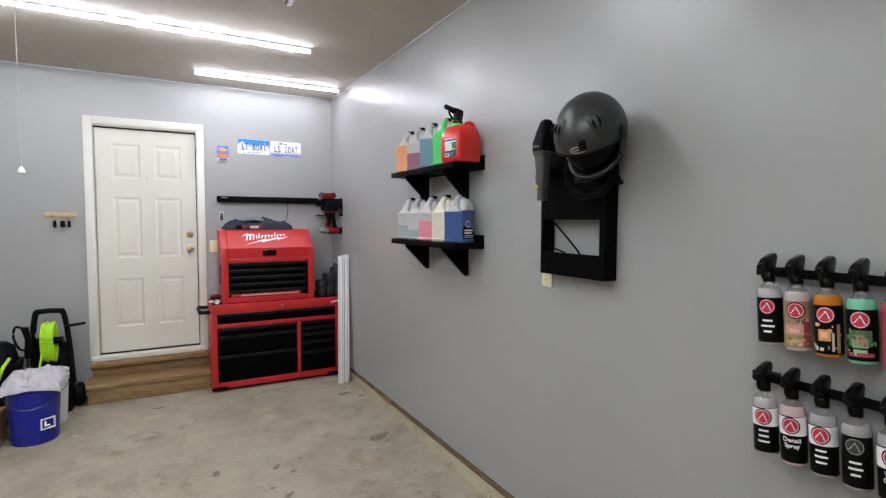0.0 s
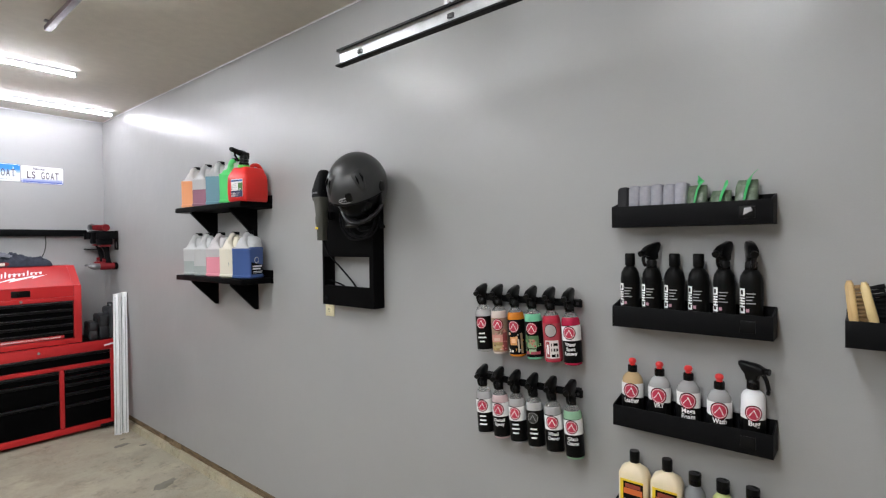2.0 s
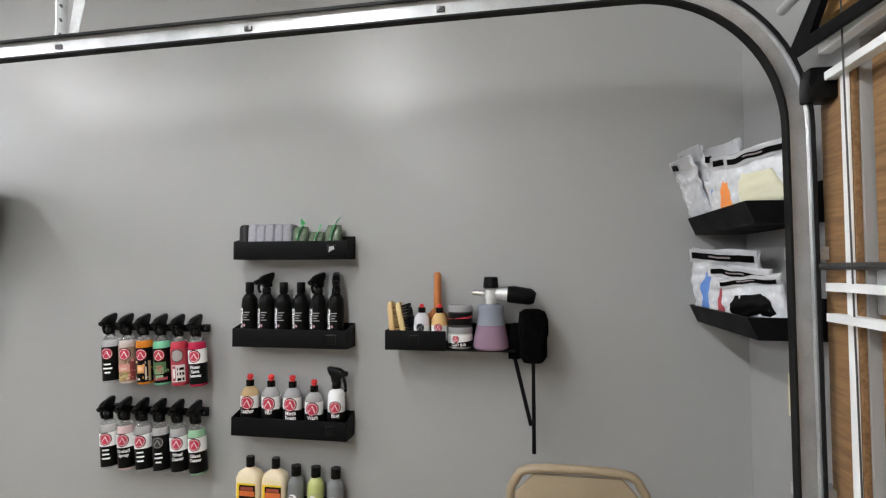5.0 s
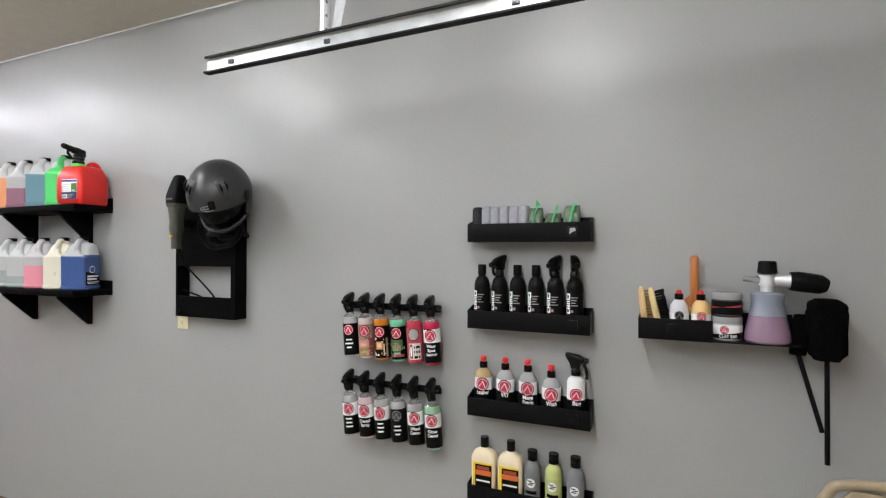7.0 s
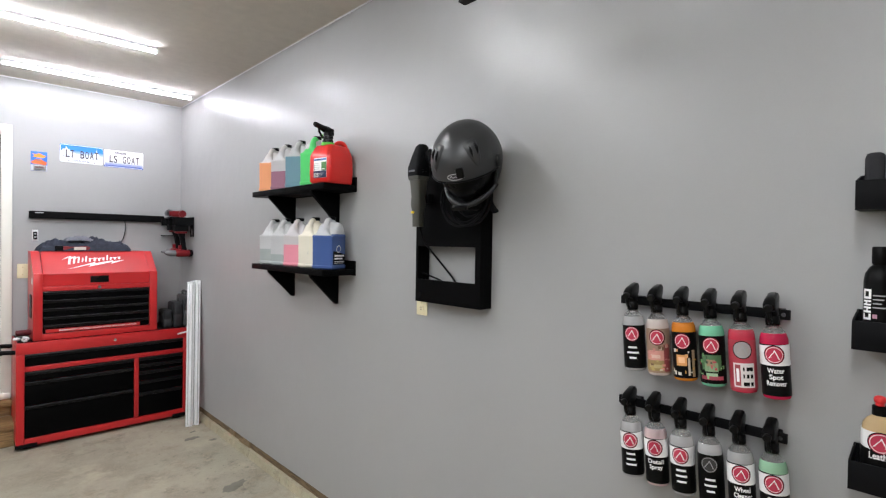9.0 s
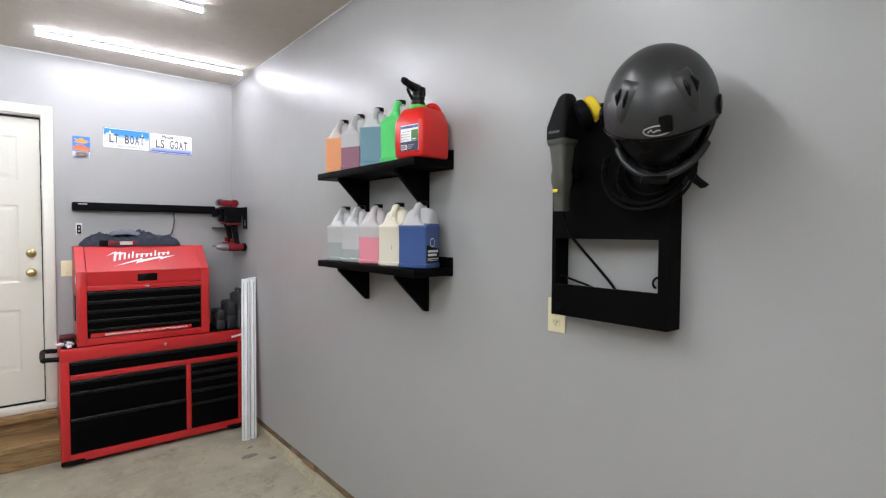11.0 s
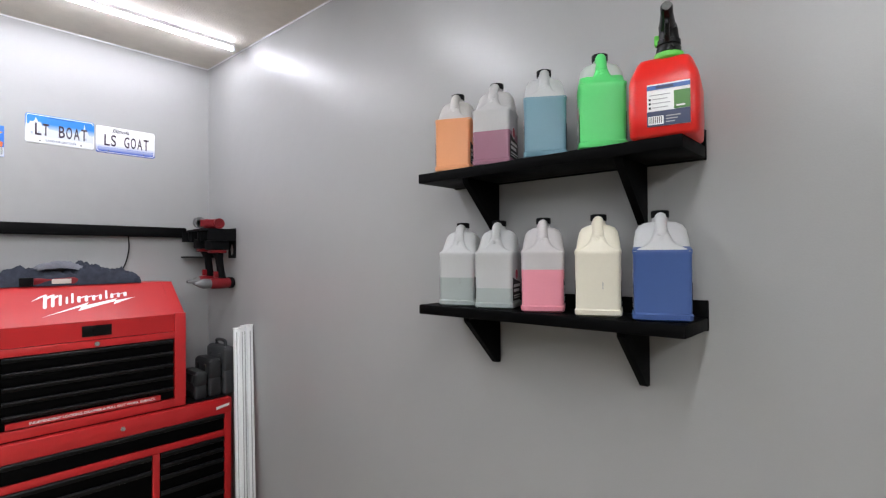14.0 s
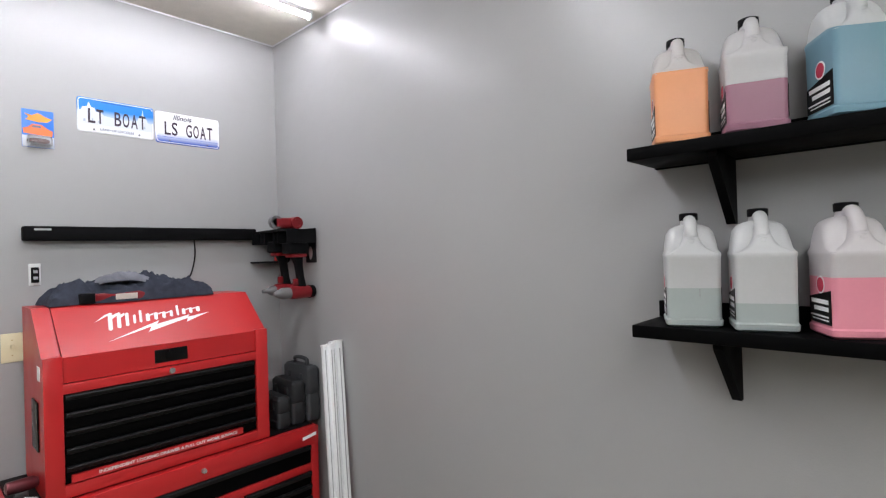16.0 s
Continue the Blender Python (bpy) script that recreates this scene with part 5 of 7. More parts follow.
# ---- east wall: holder board with helmet and polisher ----
def outlet(m, label):
    o = thing("wall_outlet", label, "outlet", m, group="outlets")
    part("plate", boxes((-0.036, 0.036, -0.006, 0, -0.058, 0.058), bevel=0.003), YELLOWED, o)
    for z in (-0.024, 0.024):
        s = part("receptacle", loft([(0.006, 0, 0, 0.016, 0.014, 0.008), (0.0085, 0, 0, 0.015, 0.013, 0.008)], m=pose(0, 0, z, 90)), YELLOWED, o)
        part("slot", boxes((-0.007, -0.005, -0.0092, -0.0082, z - 0.001, z + 0.007), (0.005, 0.007, -0.0092, -0.0082, z - 0.001, z + 0.007), (-0.002, 0.002, -0.0092, -0.0082, z - 0.009, z - 0.005)), LABELBLACK, s)
    part("screw", lathe([(0.003, 0), (0.003, 0.001)], 8, m=pose(0, -0.006, 0, 90)), BRASS, o)


outlet(on_east(1.953, 1.348), "ivory double wall outlet below the helmet board")
outlet(on_south(1.33, 1.34), "ivory wall outlet beside the garage door track")

hb = thing("helmet_board", "black painted box board with a window opening", "holder board", on_east(1.73, 1.364))
part("front_panel", boxes((-0.193, 0.193, -0.07, -0.058, 0.245, 0.645), (-0.193, -0.178, -0.07, -0.058, 0.10, 0.245), (0.165, 0.193, -0.07, -0.058, 0.10, 0.245), (-0.193, 0.193, -0.07, -0.058, 0.0, 0.10)), BLACKPAINT, hb)
part("side_panel", boxes((-0.193, -0.181, -0.058, 0, 0.0, 0.645)), BLACKPAINT, hb)
part("side_panel", boxes((0.181, 0.193, -0.058, 0, 0.0, 0.645)), BLACKPAINT, hb)
part("bottom_panel", boxes((-0.181, 0.181, -0.058, 0, 0.0, 0.012)), BLACKPAINT, hb)
part("top_panel", boxes((-0.181, 0.181, -0.058, 0, 0.633, 0.645)), BLACKPAINT, hb)
part("hole_plug", lathe([(0.015, 0), (0.015, 0.002)], 16, m=pose(-0.165, -0.07, 0.03, 90)), GLOSSBLACK, hb)
part("helmet_peg", tube([(0.17, -0.07, 0.42), (0.17, -0.16, 0.42)], 0.03, 12), BLACK, hb)


HELMET_X, HELMET_Y, HELMET_Z = 1.440, 1.512, 1.934


def helmet():
    h = thing("motorcycle_helmet", "matte black full-face motorcycle helmet hung on the board", "helmet", on_east(HELMET_Y, HELMET_Z, EAST - HELMET_X) @ pose(0, 0, 0, 0, 0, 20) @ pose(0, 0, 0, 41, 0, 0))
    nu, nv = 80, 50

    def surf(az, el, grow=0.0):
        """az 0 faces the front; el from -90 to 90."""
        ca, sa, ce, se = math.cos(radians(az)), math.sin(radians(az)), math.cos(radians(el)), math.sin(radians(el))
        rx, ry, rz = 0.130 + grow, 0.157 + grow, 0.147 + grow
        low = max(0.0, -se)
        chin = 1 + 0.20 * low * max(0.0, ca) - 0.20 * low * max(0.0, -ca)
        narrow = 1 - 0.07 * low
        return Vector((rx * ce * sa * narrow, -ry * ce * ca * chin, rz * se * (1.08 if se < 0 else 1.0)))

    def shell(keep, grow=0.0, lo=-66.0, hi=90.0):
        bm = bmesh.new()
        grid = [[bm.verts.new(surf(360 * i / nu - 180, lo + (hi - lo) * j / nv, grow)) for i in range(nu)] for j in range(nv + 1)]
        for j in range(nv):
            for i in range(nu):
                az, el = 360 * (i + 0.5) / nu - 180, lo + (hi - lo) * (j + 0.5) / nv
                if keep(az, el):
                    bm.faces.new((grid[j][i], grid[j][(i + 1) % nu], grid[j + 1][(i + 1) % nu], grid[j + 1][i]))
        bmesh.ops.remove_doubles(bm, verts=bm.verts, dist=1e-5)
        loose = [v for v in bm.verts if not v.link_faces]
        bmesh.ops.delete(bm, geom=loose, context="VERTS")
        return bm

    def port(az, el):
        top = 3 - 9 * (abs(az) / 75) ** 2
        return abs(az) < 78 and -46 + 12 * (abs(az) / 78) ** 2 < el < top

    bm = shell(lambda a, e: not port(a, e))
    bmesh.ops.recalc_face_normals(bm, faces=bm.faces)
    bmesh.ops.solidify(bm, geom=list(bm.faces), thickness=0.008)
    sh = part("shell", bm, HELMET, h, smooth=55)
    part("lining", shell(lambda a, e: True, -0.02, -60), VISOR, h, "dark padded lining", smooth=60)
    edge = []
    for k in range(41):
        az = -78 + 156 * k / 40
        edge.append(surf(az, 3 - 9 * (abs(az) / 75) ** 2, 0.001))
    part("port_trim", tube(edge, 0.0035, 6), VISOR, sh)
    edge = [surf(-78 + 156 * k / 40, -46 + 12 * (abs(-78 + 156 * k / 40) / 78) ** 2, 0.002) for k in range(41)]
    part("port_trim", tube(edge, 0.0095, 10), mat("helmet_trim", (0.007, 0.007, 0.008), 0.42, spec=0.35), sh)
    # brow emblem ring and vents
    el, pts = 11, []
    for k in range(21):
        t = 2 * math.pi * k / 20
        pts.append(surf(7 + 13 * math.cos(t), el + 4.2 * math.sin(t), 0.003))
    part("emblem", tube(pts, 0.0018, 5), GREYPRINT, sh, "oval outline emblem")
    vent = bmesh.new()
    box(vent, -0.015, 0.015, -0.006, 0.012, -0.02, 0.02, 0.007)
    vent.transform(Matrix.Translation(surf(15, 15, 0.0)) @ pose(0, 0, 0, -12, 0, 15))
    part("emblem_mark", tube([surf(-2, 10, 0.003), surf(1, 12.5, 0.003), surf(3, 10, 0.003), surf(7, 11.5, 0.003), surf(14, 10, 0.003)], 0.0018, 5), GREYPRINT, sh)
    part("brow_vent", vent, GLOSSBLACK, sh)
    for az in (-33, 47):
        fin = bmesh.new()
        rows = []
        for j in range(13):
            e, half = 14 + 40 * j / 12, 2.5 + 16 * (j / 12) ** 0.8
            row = []
            for i in range(11):
                u = 2 * i / 10 - 1
                rise = min(1.0, 2.2 * (1 - abs(u))) * min(1.0, j / 2.5) * min(1.0, (12 - j) / 1.5)
                row.append(fin.verts.new(surf(az + half * u, e, -0.001 + 0.0085 * rise)))
            rows.append(row)
        for p, q in zip(rows, rows[1:]):
            for i in range(10):
                fin.faces.new((p[i], p[i + 1], q[i + 1], q[i]))
        part("vent_fin", fin, HELMET, sh, smooth=70)
    for az in (-28, 42):
        for da in (0, -9 if az < 0 else 9):
            v = tube([surf(az + da, 30, 0.007), surf(az + da * 1.3, 37, 0.0095), surf(az + da * 1.2, 44, 0.008)], [0.002, 0.0062, 0.0025], 8)
            part("top_vent", v, VISOR, sh)
    part("pivot_cover", lathe([(0.024, 0), (0.022, 0.006), (0.008, 0.008)], 16, m=Matrix.Translation(surf(-82, 2, 0.0)) @ pose(0, 0, 0, 0, -90)), GLOSSBLACK, sh)
    part("pivot_cover", lathe([(0.024, 0), (0.022, 0.006), (0.008, 0.008)], 16, m=Matrix.Translation(surf(82, 2, 0.0)) @ pose(0, 0, 0, 0, 90)), GLOSSBLACK, sh)
    part("chin_vent", boxes((-0.03, 0.03, -0.172, -0.155, -0.105, -0.09), bevel=0.004), GLOSSBLACK, sh)
    part("chin_strap", tube(arc([(0.05, -0.02, -0.13), (0.07, -0.05, -0.17), (0.1, -0.09, -0.175)], 6), 0.012, 8, flat=0.35), BLACK, h)


helmet()

po = thing("polisher", "grey and black cordless polisher clipped to the board", "power tool", on_east(1.838, 1.692, 0.135))
part("grip", loft([(0.0, 0, 0, 0.020, 0.022, 0.016), (0.06, 0, 0, 0.021, 0.023, 0.016), (0.085, 0, 0, 0.026, 0.028, 0.018), (0.105, 0, 0, 0.027, 0.029, 0.018), (0.125, 0, 0, 0.024, 0.027, 0.017), (0.21, 0, 0, 0.033, 0.034, 0.02)]), GREYTOOL, po)
part("switch", boxes((-0.008, 0.008, -0.034, -0.028, 0.055, 0.065), bevel=0.002), YELLOW, po)
part("grip_flange", loft([(0.196, 0, 0, 0.033, 0.034, 0.016), (0.204, 0, 0, 0.036, 0.037, 0.016), (0.212, 0, 0, 0.036, 0.037, 0.016)]), GREYTOOL, po)
hd = part("head", loft([(0.213, 0, 0, 0.0355, 0.038, 0.014), (0.25, 0, 0, 0.0355, 0.038, 0.014), (0.256, 0, 0, 0.034, 0.036, 0.014), (0.30, 0.006, 0.004, 0.029, 0.032, 0.016), (0.338, 0.010, 0.008, 0.021, 0.026, 0.016), (0.348, 0.010, 0.01, 0.013, 0.018, 0.012)]), BLACK, po)
part("badge", boxes((-0.022, 0.018, -0.0388, -0.037, 0.229, 0.237), bevel=0.001), DARKSTEEL, hd)
for k in range(4):
    part("vent_slot", boxes((0.032, 0.036, -0.02, 0.012, 0.224 + 0.007 * k, 0.2265 + 0.007 * k)), VISOR, hd)
part("gear_neck", lathe([(0.03, -0.02), (0.044, -0.01), (0.046, 0.012), (0.043, 0.02)], 22, m=pose(0.036, 0.040, 0.285, 0, 62, 45)), BLACK, po)
part("foam_pad", lathe([(0.034, 0), (0.043, 0.005), (0.043, 0.026), (0.036, 0.032)], 22, m=pose(0.044, 0.062, 0.296, 0, 62, 45)), YELLOW, po, "yellow foam pad")
part("hook", boxes((-0.03, 0.03, 0.03, 0.055, 0.10, 0.14)), BLACK, po)
single("charger_cable", tube(arc([(EAST - 0.12, 1.845, 1.69), (EAST - 0.10, 1.835, 1.63), (EAST - 0.085, 1.82, 1.60), (EAST - 0.04, 1.77, 1.52), (EAST - 0.015, 1.73, 1.46), (EAST - 0.01, 1.70, 1.40)], 8), 0.0045, 7), BLACK, "thin black cable running behind the board", "cable")
for k in range(5):
    pts = [(EAST - 0.082 - 0.012 * k, 1.572 + 0.012 * math.sin(2.3 * k) + (0.088 + 0.010 * k + 0.006 * math.sin(3.1 * k)) * math.cos(a), 1.80 + 0.012 * math.cos(1.9 * k) + (0.080 + 0.008 * k) * math.sin(a) - 0.01 * math.cos(a)) for a in [q * math.pi / 16 for q in range(13, 35)]]
    single("coiled_cable", tube(pts, 0.0042, 7), BLACK, "loop of black cable hung behind the helmet", "cable", group="cable loops")
single("spare_cable", tube(arc([(EAST - 0.05, 1.90, 1.49), (EAST - 0.03, 1.875, 1.478), (EAST - 0.02, 1.82, 1.462), (EAST - 0.03, 1.78, 1.45)], 5), 0.004, 6), BLACK, "short black cable lying inside the board", "cable")
single("cable_end", tube([(EAST - 0.006, 1.585 + 0.028 * math.cos(a), 1.485 + 0.02 * math.sin(a)) for a in [q * math.pi / 8 for q in range(-2, 10)]], 0.0035, 6), BLACK, "short black cable loop against the wall", "cable")


# ---- bottles ----
def trigger_head(bottle, z, paint=GLOSSBLACK, turn=0.0, drop=0.0, nod=17.0):
    spin = pose(0, 0, 0, 0, 0, turn) @ pose(0, 0, z + 0.03, nod) @ pose(0, 0, -z - 0.03)
    part("collar", lathe([(0.0155, z - 0.006), (0.016, z - 0.004), (0.016, z + 0.015), (0.012, z + 0.02)], 16), paint, bottle)
    head = loft([(z + 0.018, 0, 0.002, 0.0125, 0.014, 0.006), (z + 0.034, 0, 0.002, 0.0130, 0.018, 0.006), (z + 0.043, 0, -0.002, 0.0135, 0.031, 0.007), (z + 0.056, 0, 0.004, 0.0138, 0.034, 0.008), (z + 0.064, 0, 0.012, 0.0115, 0.027, 0.007), (z + 0.067, 0, 0.016, 0.007, 0.019, 0.005)], m=spin)
    hd = part("trigger_head", head, paint, bottle)
    lever = tube(arc([(0, -0.022, z + 0.042), (0, -0.033, z + 0.034 - 0.2 * drop), (0, -0.035 - 0.3 * drop, z + 0.018 - 0.8 * drop), (0, -0.031 - 0.4 * drop, z + 0.010 - drop)], 4), 0.0055, 7)
    lever.transform(spin)
    part("trigger", lever, paint, hd)
    part("nozzle", lathe([(0.008, 0), (0.0095, 0.004), (0.0095, 0.014)], 12, m=spin @ pose(0, -0.028, z + 0.05, 90)), paint, hd)


def logo_disc(parent, r, z, rad, paint, angle=-3, off=0.0018):
    pale = GREYPRINT if paint is not REDLABEL else WHITE
    o = part("logo", wrapdisc(r, rad, z, off, angle), LABELBLACK, parent, "round emblem with a pale peak")
    part("logo_field", wrapdisc(r, rad * 0.9, z, off + 0.0004, angle), paint, o)
    part("logo_ring", wrapdisc(r, rad * 0.82, z, off + 0.0009, angle, rad * 0.76), pale, o)
    part("logo_peak", wrapdisc(r, rad * 0.62, z - rad * 0.10, off + 0.0009, angle, rad * 0.43, 3, 84), pale, o)


BOTTLE = [(0.022, 0.0), (0.029, 0.003), (0.031, 0.01), (0.031, 0.142), (0.0305, 0.149), (0.0288, 0.157), (0.0265, 0.163)]


def spray_bottle(y, z, liquid, style, lines, label, turn=0.0):
    b = thing("spray_bottle", label, "spray bottle", on_east(y, z, 0.062) @ pose(0, 0, 0.2, 0, -4.2, 0) @ pose(0, 0, -0.2, 0, 0, turn), group="hanging spray bottles")
    clear = max(liquid) - min(liquid) < 0.05
    part("bottle", lathe(BOTTLE, 22), CLEARFILL if clear else tint(*liquid, 0.16, 0.3), b)
    part("bottle_neck", lathe([(0.0265, 0.1632), (0.0235, 0.169), (0.0175, 0.176), (0.0134, 0.181), (0.0134, 0.192)], 22), HDPE_CLEAR, b)
    trigger_head(b, 0.188, GLOSSBLACK, 2 - turn)
    back = part("label", wrap(0.031, -120, 120, 0.010, 0.137, 0.0008, 20), style[0], b)
    if style[1]:
        part("label_swoosh", wrap(0.031, -110, 112, 0.085, 0.135, 0.0013, 18, slope=0.003), style[1], back)
    if style[3]:
        for k, (a0, a1, z0, z1, c) in enumerate(style[3]):
            part("label_art", wrap(0.031, a0, a1, z0, z1, 0.0013 + 0.00003 * k, 6), c, back)
    logo_disc(back, 0.031, 0.112, 0.0232, style[2])
    for i, line in enumerate(lines):
        zc = 0.072 - 0.0155 * i
        if line.startswith("-"):
            part("text_bar", wrap(0.031, -4.4 * len(line) - 2, 4.4 * len(line) - 2, zc - 0.0028, zc + 0.0028, 0.002, 6), WHITE, back)
        else:
            words(line, 0.0165, pose(0, 0, zc), back, WHITE, bend=0.0331, width=min(0.044, 0.0075 * len(line)))


CLEARFILL = glass("clear_bottle", (0.80, 0.80, 0.81), 0.08, 1.30, 0.6)
HDPE_CLEAR = glass("clear_shoulder", (0.94, 0.945, 0.95), 0.07, 1.33, 0.9)
BAR = [("upper", 1.457, 1.250), ("lower", 1.142, 0.930)]
for nm, zb, z0 in BAR:
    rk = thing("bottle_rail", "black wall rail for hanging spray bottles", "rail", on_east(0.745, zb), group="bottle rails")
    part("bar", boxes((-0.225, 0.226, -0.034, -0.024, -0.013, 0.013), bevel=0.002), BLACK, rk)
    part("stand_off", boxes((-0.19, -0.16, -0.024, 0, -0.013, 0.013)), BLACK, rk)
    part("stand_off", boxes((0.18, 0.21, -0.024, 0, -0.013, 0.013)), BLACK, rk)
    part("bolt", lathe([(0.005, 0), (0.005, 0.003)], 10, m=pose(0.212, -0.034, 0, 90)), DARKSTEEL, rk)
PLAIN = (LABELBLACK, None, REDLABEL, ())
SWOOSH = (LABELBLACK, LABELWHITE, REDLABEL, ())


def picture(seed, palette, n=20):
    """Small patches of ink that make up a printed picture."""
    rng = random.Random(seed)
    out = []
    for k in range(n):
        a, z = rng.uniform(-75, 55), rng.uniform(0.014, 0.085)
        out.append((a, a + rng.uniform(5, 18), z, z + rng.uniform(0.002, 0.010), palette[k % len(palette)]))
    return out


art_pink = [(-70, 60, 0.016, 0.046, tint(0.30, 0.21, 0.08)), (-62, 30, 0.046, 0.074, tint(0.60, 0.28, 0.24)), (-40, 10, 0.052, 0.062, tint(0.66, 0.45, 0.38)), (28, 62, 0.014, 0.090, tint(0.26, 0.05, 0.05)), (-50, 20, 0.024, 0.034, tint(0.45, 0.36, 0.18))] + picture(3, [tint(0.62, 0.25, 0.2), tint(0.42, 0.33, 0.12), tint(0.16, 0.09, 0.05), tint(0.5, 0.2, 0.18), tint(0.6, 0.5, 0.4)], 22)
art_orange = [(-34, 16, 0.044, 0.074, tint(0.66, 0.30, 0.10)), (-24, 6, 0.052, 0.068, tint(0.80, 0.48, 0.28)), (-60, -36, 0.018, 0.034, tint(0.66, 0.62, 0.56)), (-28, -12, 0.018, 0.026, tint(0.66, 0.62, 0.56)), (20, 30, 0.018, 0.066, tint(0.55, 0.48, 0.40)), (40, 56, 0.014, 0.088, tint(0.30, 0.20, 0.12))] + picture(5, [tint(0.7, 0.35, 0.15), tint(0.6, 0.55, 0.5), tint(0.6, 0.3, 0.05), LABELBLACK], 12)
art_green = [(-50, 40, 0.046, 0.086, tint(0.06, 0.15, 0.06)), (-36, 24, 0.042, 0.066, tint(0.20, 0.32, 0.18)), (-26, 12, 0.056, 0.074, tint(0.30, 0.20, 0.12)), (-56, 48, 0.020, 0.030, tint(0.34, 0.05, 0.08)), (-30, 20, 0.030, 0.038, tint(0.28, 0.44, 0.28))] + picture(8, [tint(0.12, 0.3, 0.1), tint(0.25, 0.45, 0.2), tint(0.45, 0.05, 0.08), tint(0.03, 0.06, 0.03)], 16)
art_brick = [(-45, 45, 0.016, 0.078, tint(0.66, 0.62, 0.6)), (-38, -14, 0.02, 0.074, tint(0.3, 0.05, 0.06)), (-32, -20, 0.03, 0.064, WHITE), (-4, 38, 0.02, 0.03, LABELBLACK), (-4, 38, 0.04, 0.05, LABELBLACK), (-4, 38, 0.058, 0.068, LABELBLACK), (2, 10, 0.03, 0.07, tint(0.66, 0.62, 0.6)), (20, 26, 0.02, 0.06, tint(0.66, 0.62, 0.6))]
UPPER = [((0.55, 0.55, 0.55), PLAIN, ["-----", "-------", "----"], "clear spray bottle with a black label and black trigger"), ((0.66, 0.58, 0.55), (tint(0.30, 0.2, 0.14), None, REDLABEL, art_pink), [], "pale spray bottle with a brown and pink picture label"), ((0.72, 0.24, 0.02), (LABELBLACK, None, REDLABEL, art_orange), [], "orange spray bottle with a black and orange label"), ((0.22, 0.66, 0.42), (LABELBLACK, None, REDLABEL, art_green), [], "mint green spray bottle with a dark picture label"), ((0.62, 0.05, 0.09), (tint(0.4, 0.04, 0.06), None, tint(0.35, 0.33, 0.32), art_brick), [], "red spray bottle with a red and white label"), ((0.60, 0.02, 0.08), SWOOSH, ["Water", "Spot", "Remover"], "crimson spray bottle with a black and white label")]
LOWER = [((0.60, 0.60, 0.60), SWOOSH, ["-----", "-----", "------"], "clear spray bottle with a black and white label"), ((0.72, 0.55, 0.56), SWOOSH, ["Detail", "Spray"], "pale pink spray bottle with a black and white label"), ((0.56, 0.56, 0.56), SWOOSH, ["-----", "------", "-----"], "clear spray bottle with a black and white label"), ((0.52, 0.53, 0.54), (LABELBLACK, None, tint(0.03, 0.03, 0.03), ()), ["-----", "------", "----"], "clear spray bottle with an all-black label"), ((0.52, 0.50, 0.50), SWOOSH, ["Wheel", "Cleaner"], "clear spray bottle with a black and white label"), ((0.34, 0.60, 0.40), SWOOSH, ["Glass", "Cleaner"], "green spray bottle with a black and white label")]
for i, (liq, style, lines, label) in enumerate(UPPER):
    spray_bottle(0.918 - 0.0735 * i, 1.250, liq, style, lines, label, 17 + 3 * math.sin(i * 2.1))
for i, (liq, style, lines, label) in enumerate(LOWER):
    spray_bottle(0.918 - 0.0745 * i, 0.930, liq, style, lines, label, 17 + 3 * math.sin(i * 1.7 + 1))


# ---- tray racks ----
def tray(z, label):
    t = thing("wall_tray", label, "tray", on_east(0.1725, z), group="wall trays")
    w = 0.2185
    part("floor_panel", boxes((-w, w, -0.08, 0, 0.0, 0.004)), BLACK, t)
    part("front_panel", boxes((-w, w, -0.084, -0.08, 0.0, 0.066), bevel=0.001), BLACK, t)
    part("back_panel", boxes((-w, w, -0.004, 0, 0.004, 0.085)), BLACK, t)
    for s in (-1, 1):
        part("end_panel", prism([(-0.08, 0.004), (-0.004, 0.004), (-0.004, 0.085), (-0.08, 0.066)], 0, s * w - (0.004 if s > 0 else 0), s * w + (0.0 if s > 0 else 0.004)), BLACK, t)
    part("badge", boxes((0.14, 0.178, -0.0855, -0.084, 0.016, 0.05), bevel=0.002), GLOSSBLACK, t)
    return t


TR = [1.716, 1.400, 1.082, 0.764]
trays = [tray(z, "black printed tray rack fixed to the wall") for z in TR]
part("badge_mark", prism([(0.15, 0.024), (0.158, 0.03), (0.172, 0.036), (0.168, 0.046), (0.152, 0.044)], 1, -0.0865, -0.0855), GREYPRINT, trays[0], smooth=0)


def in_tray(i, y, out=0.042):
    return on_east(y, TR[i] + 0.0045, out)


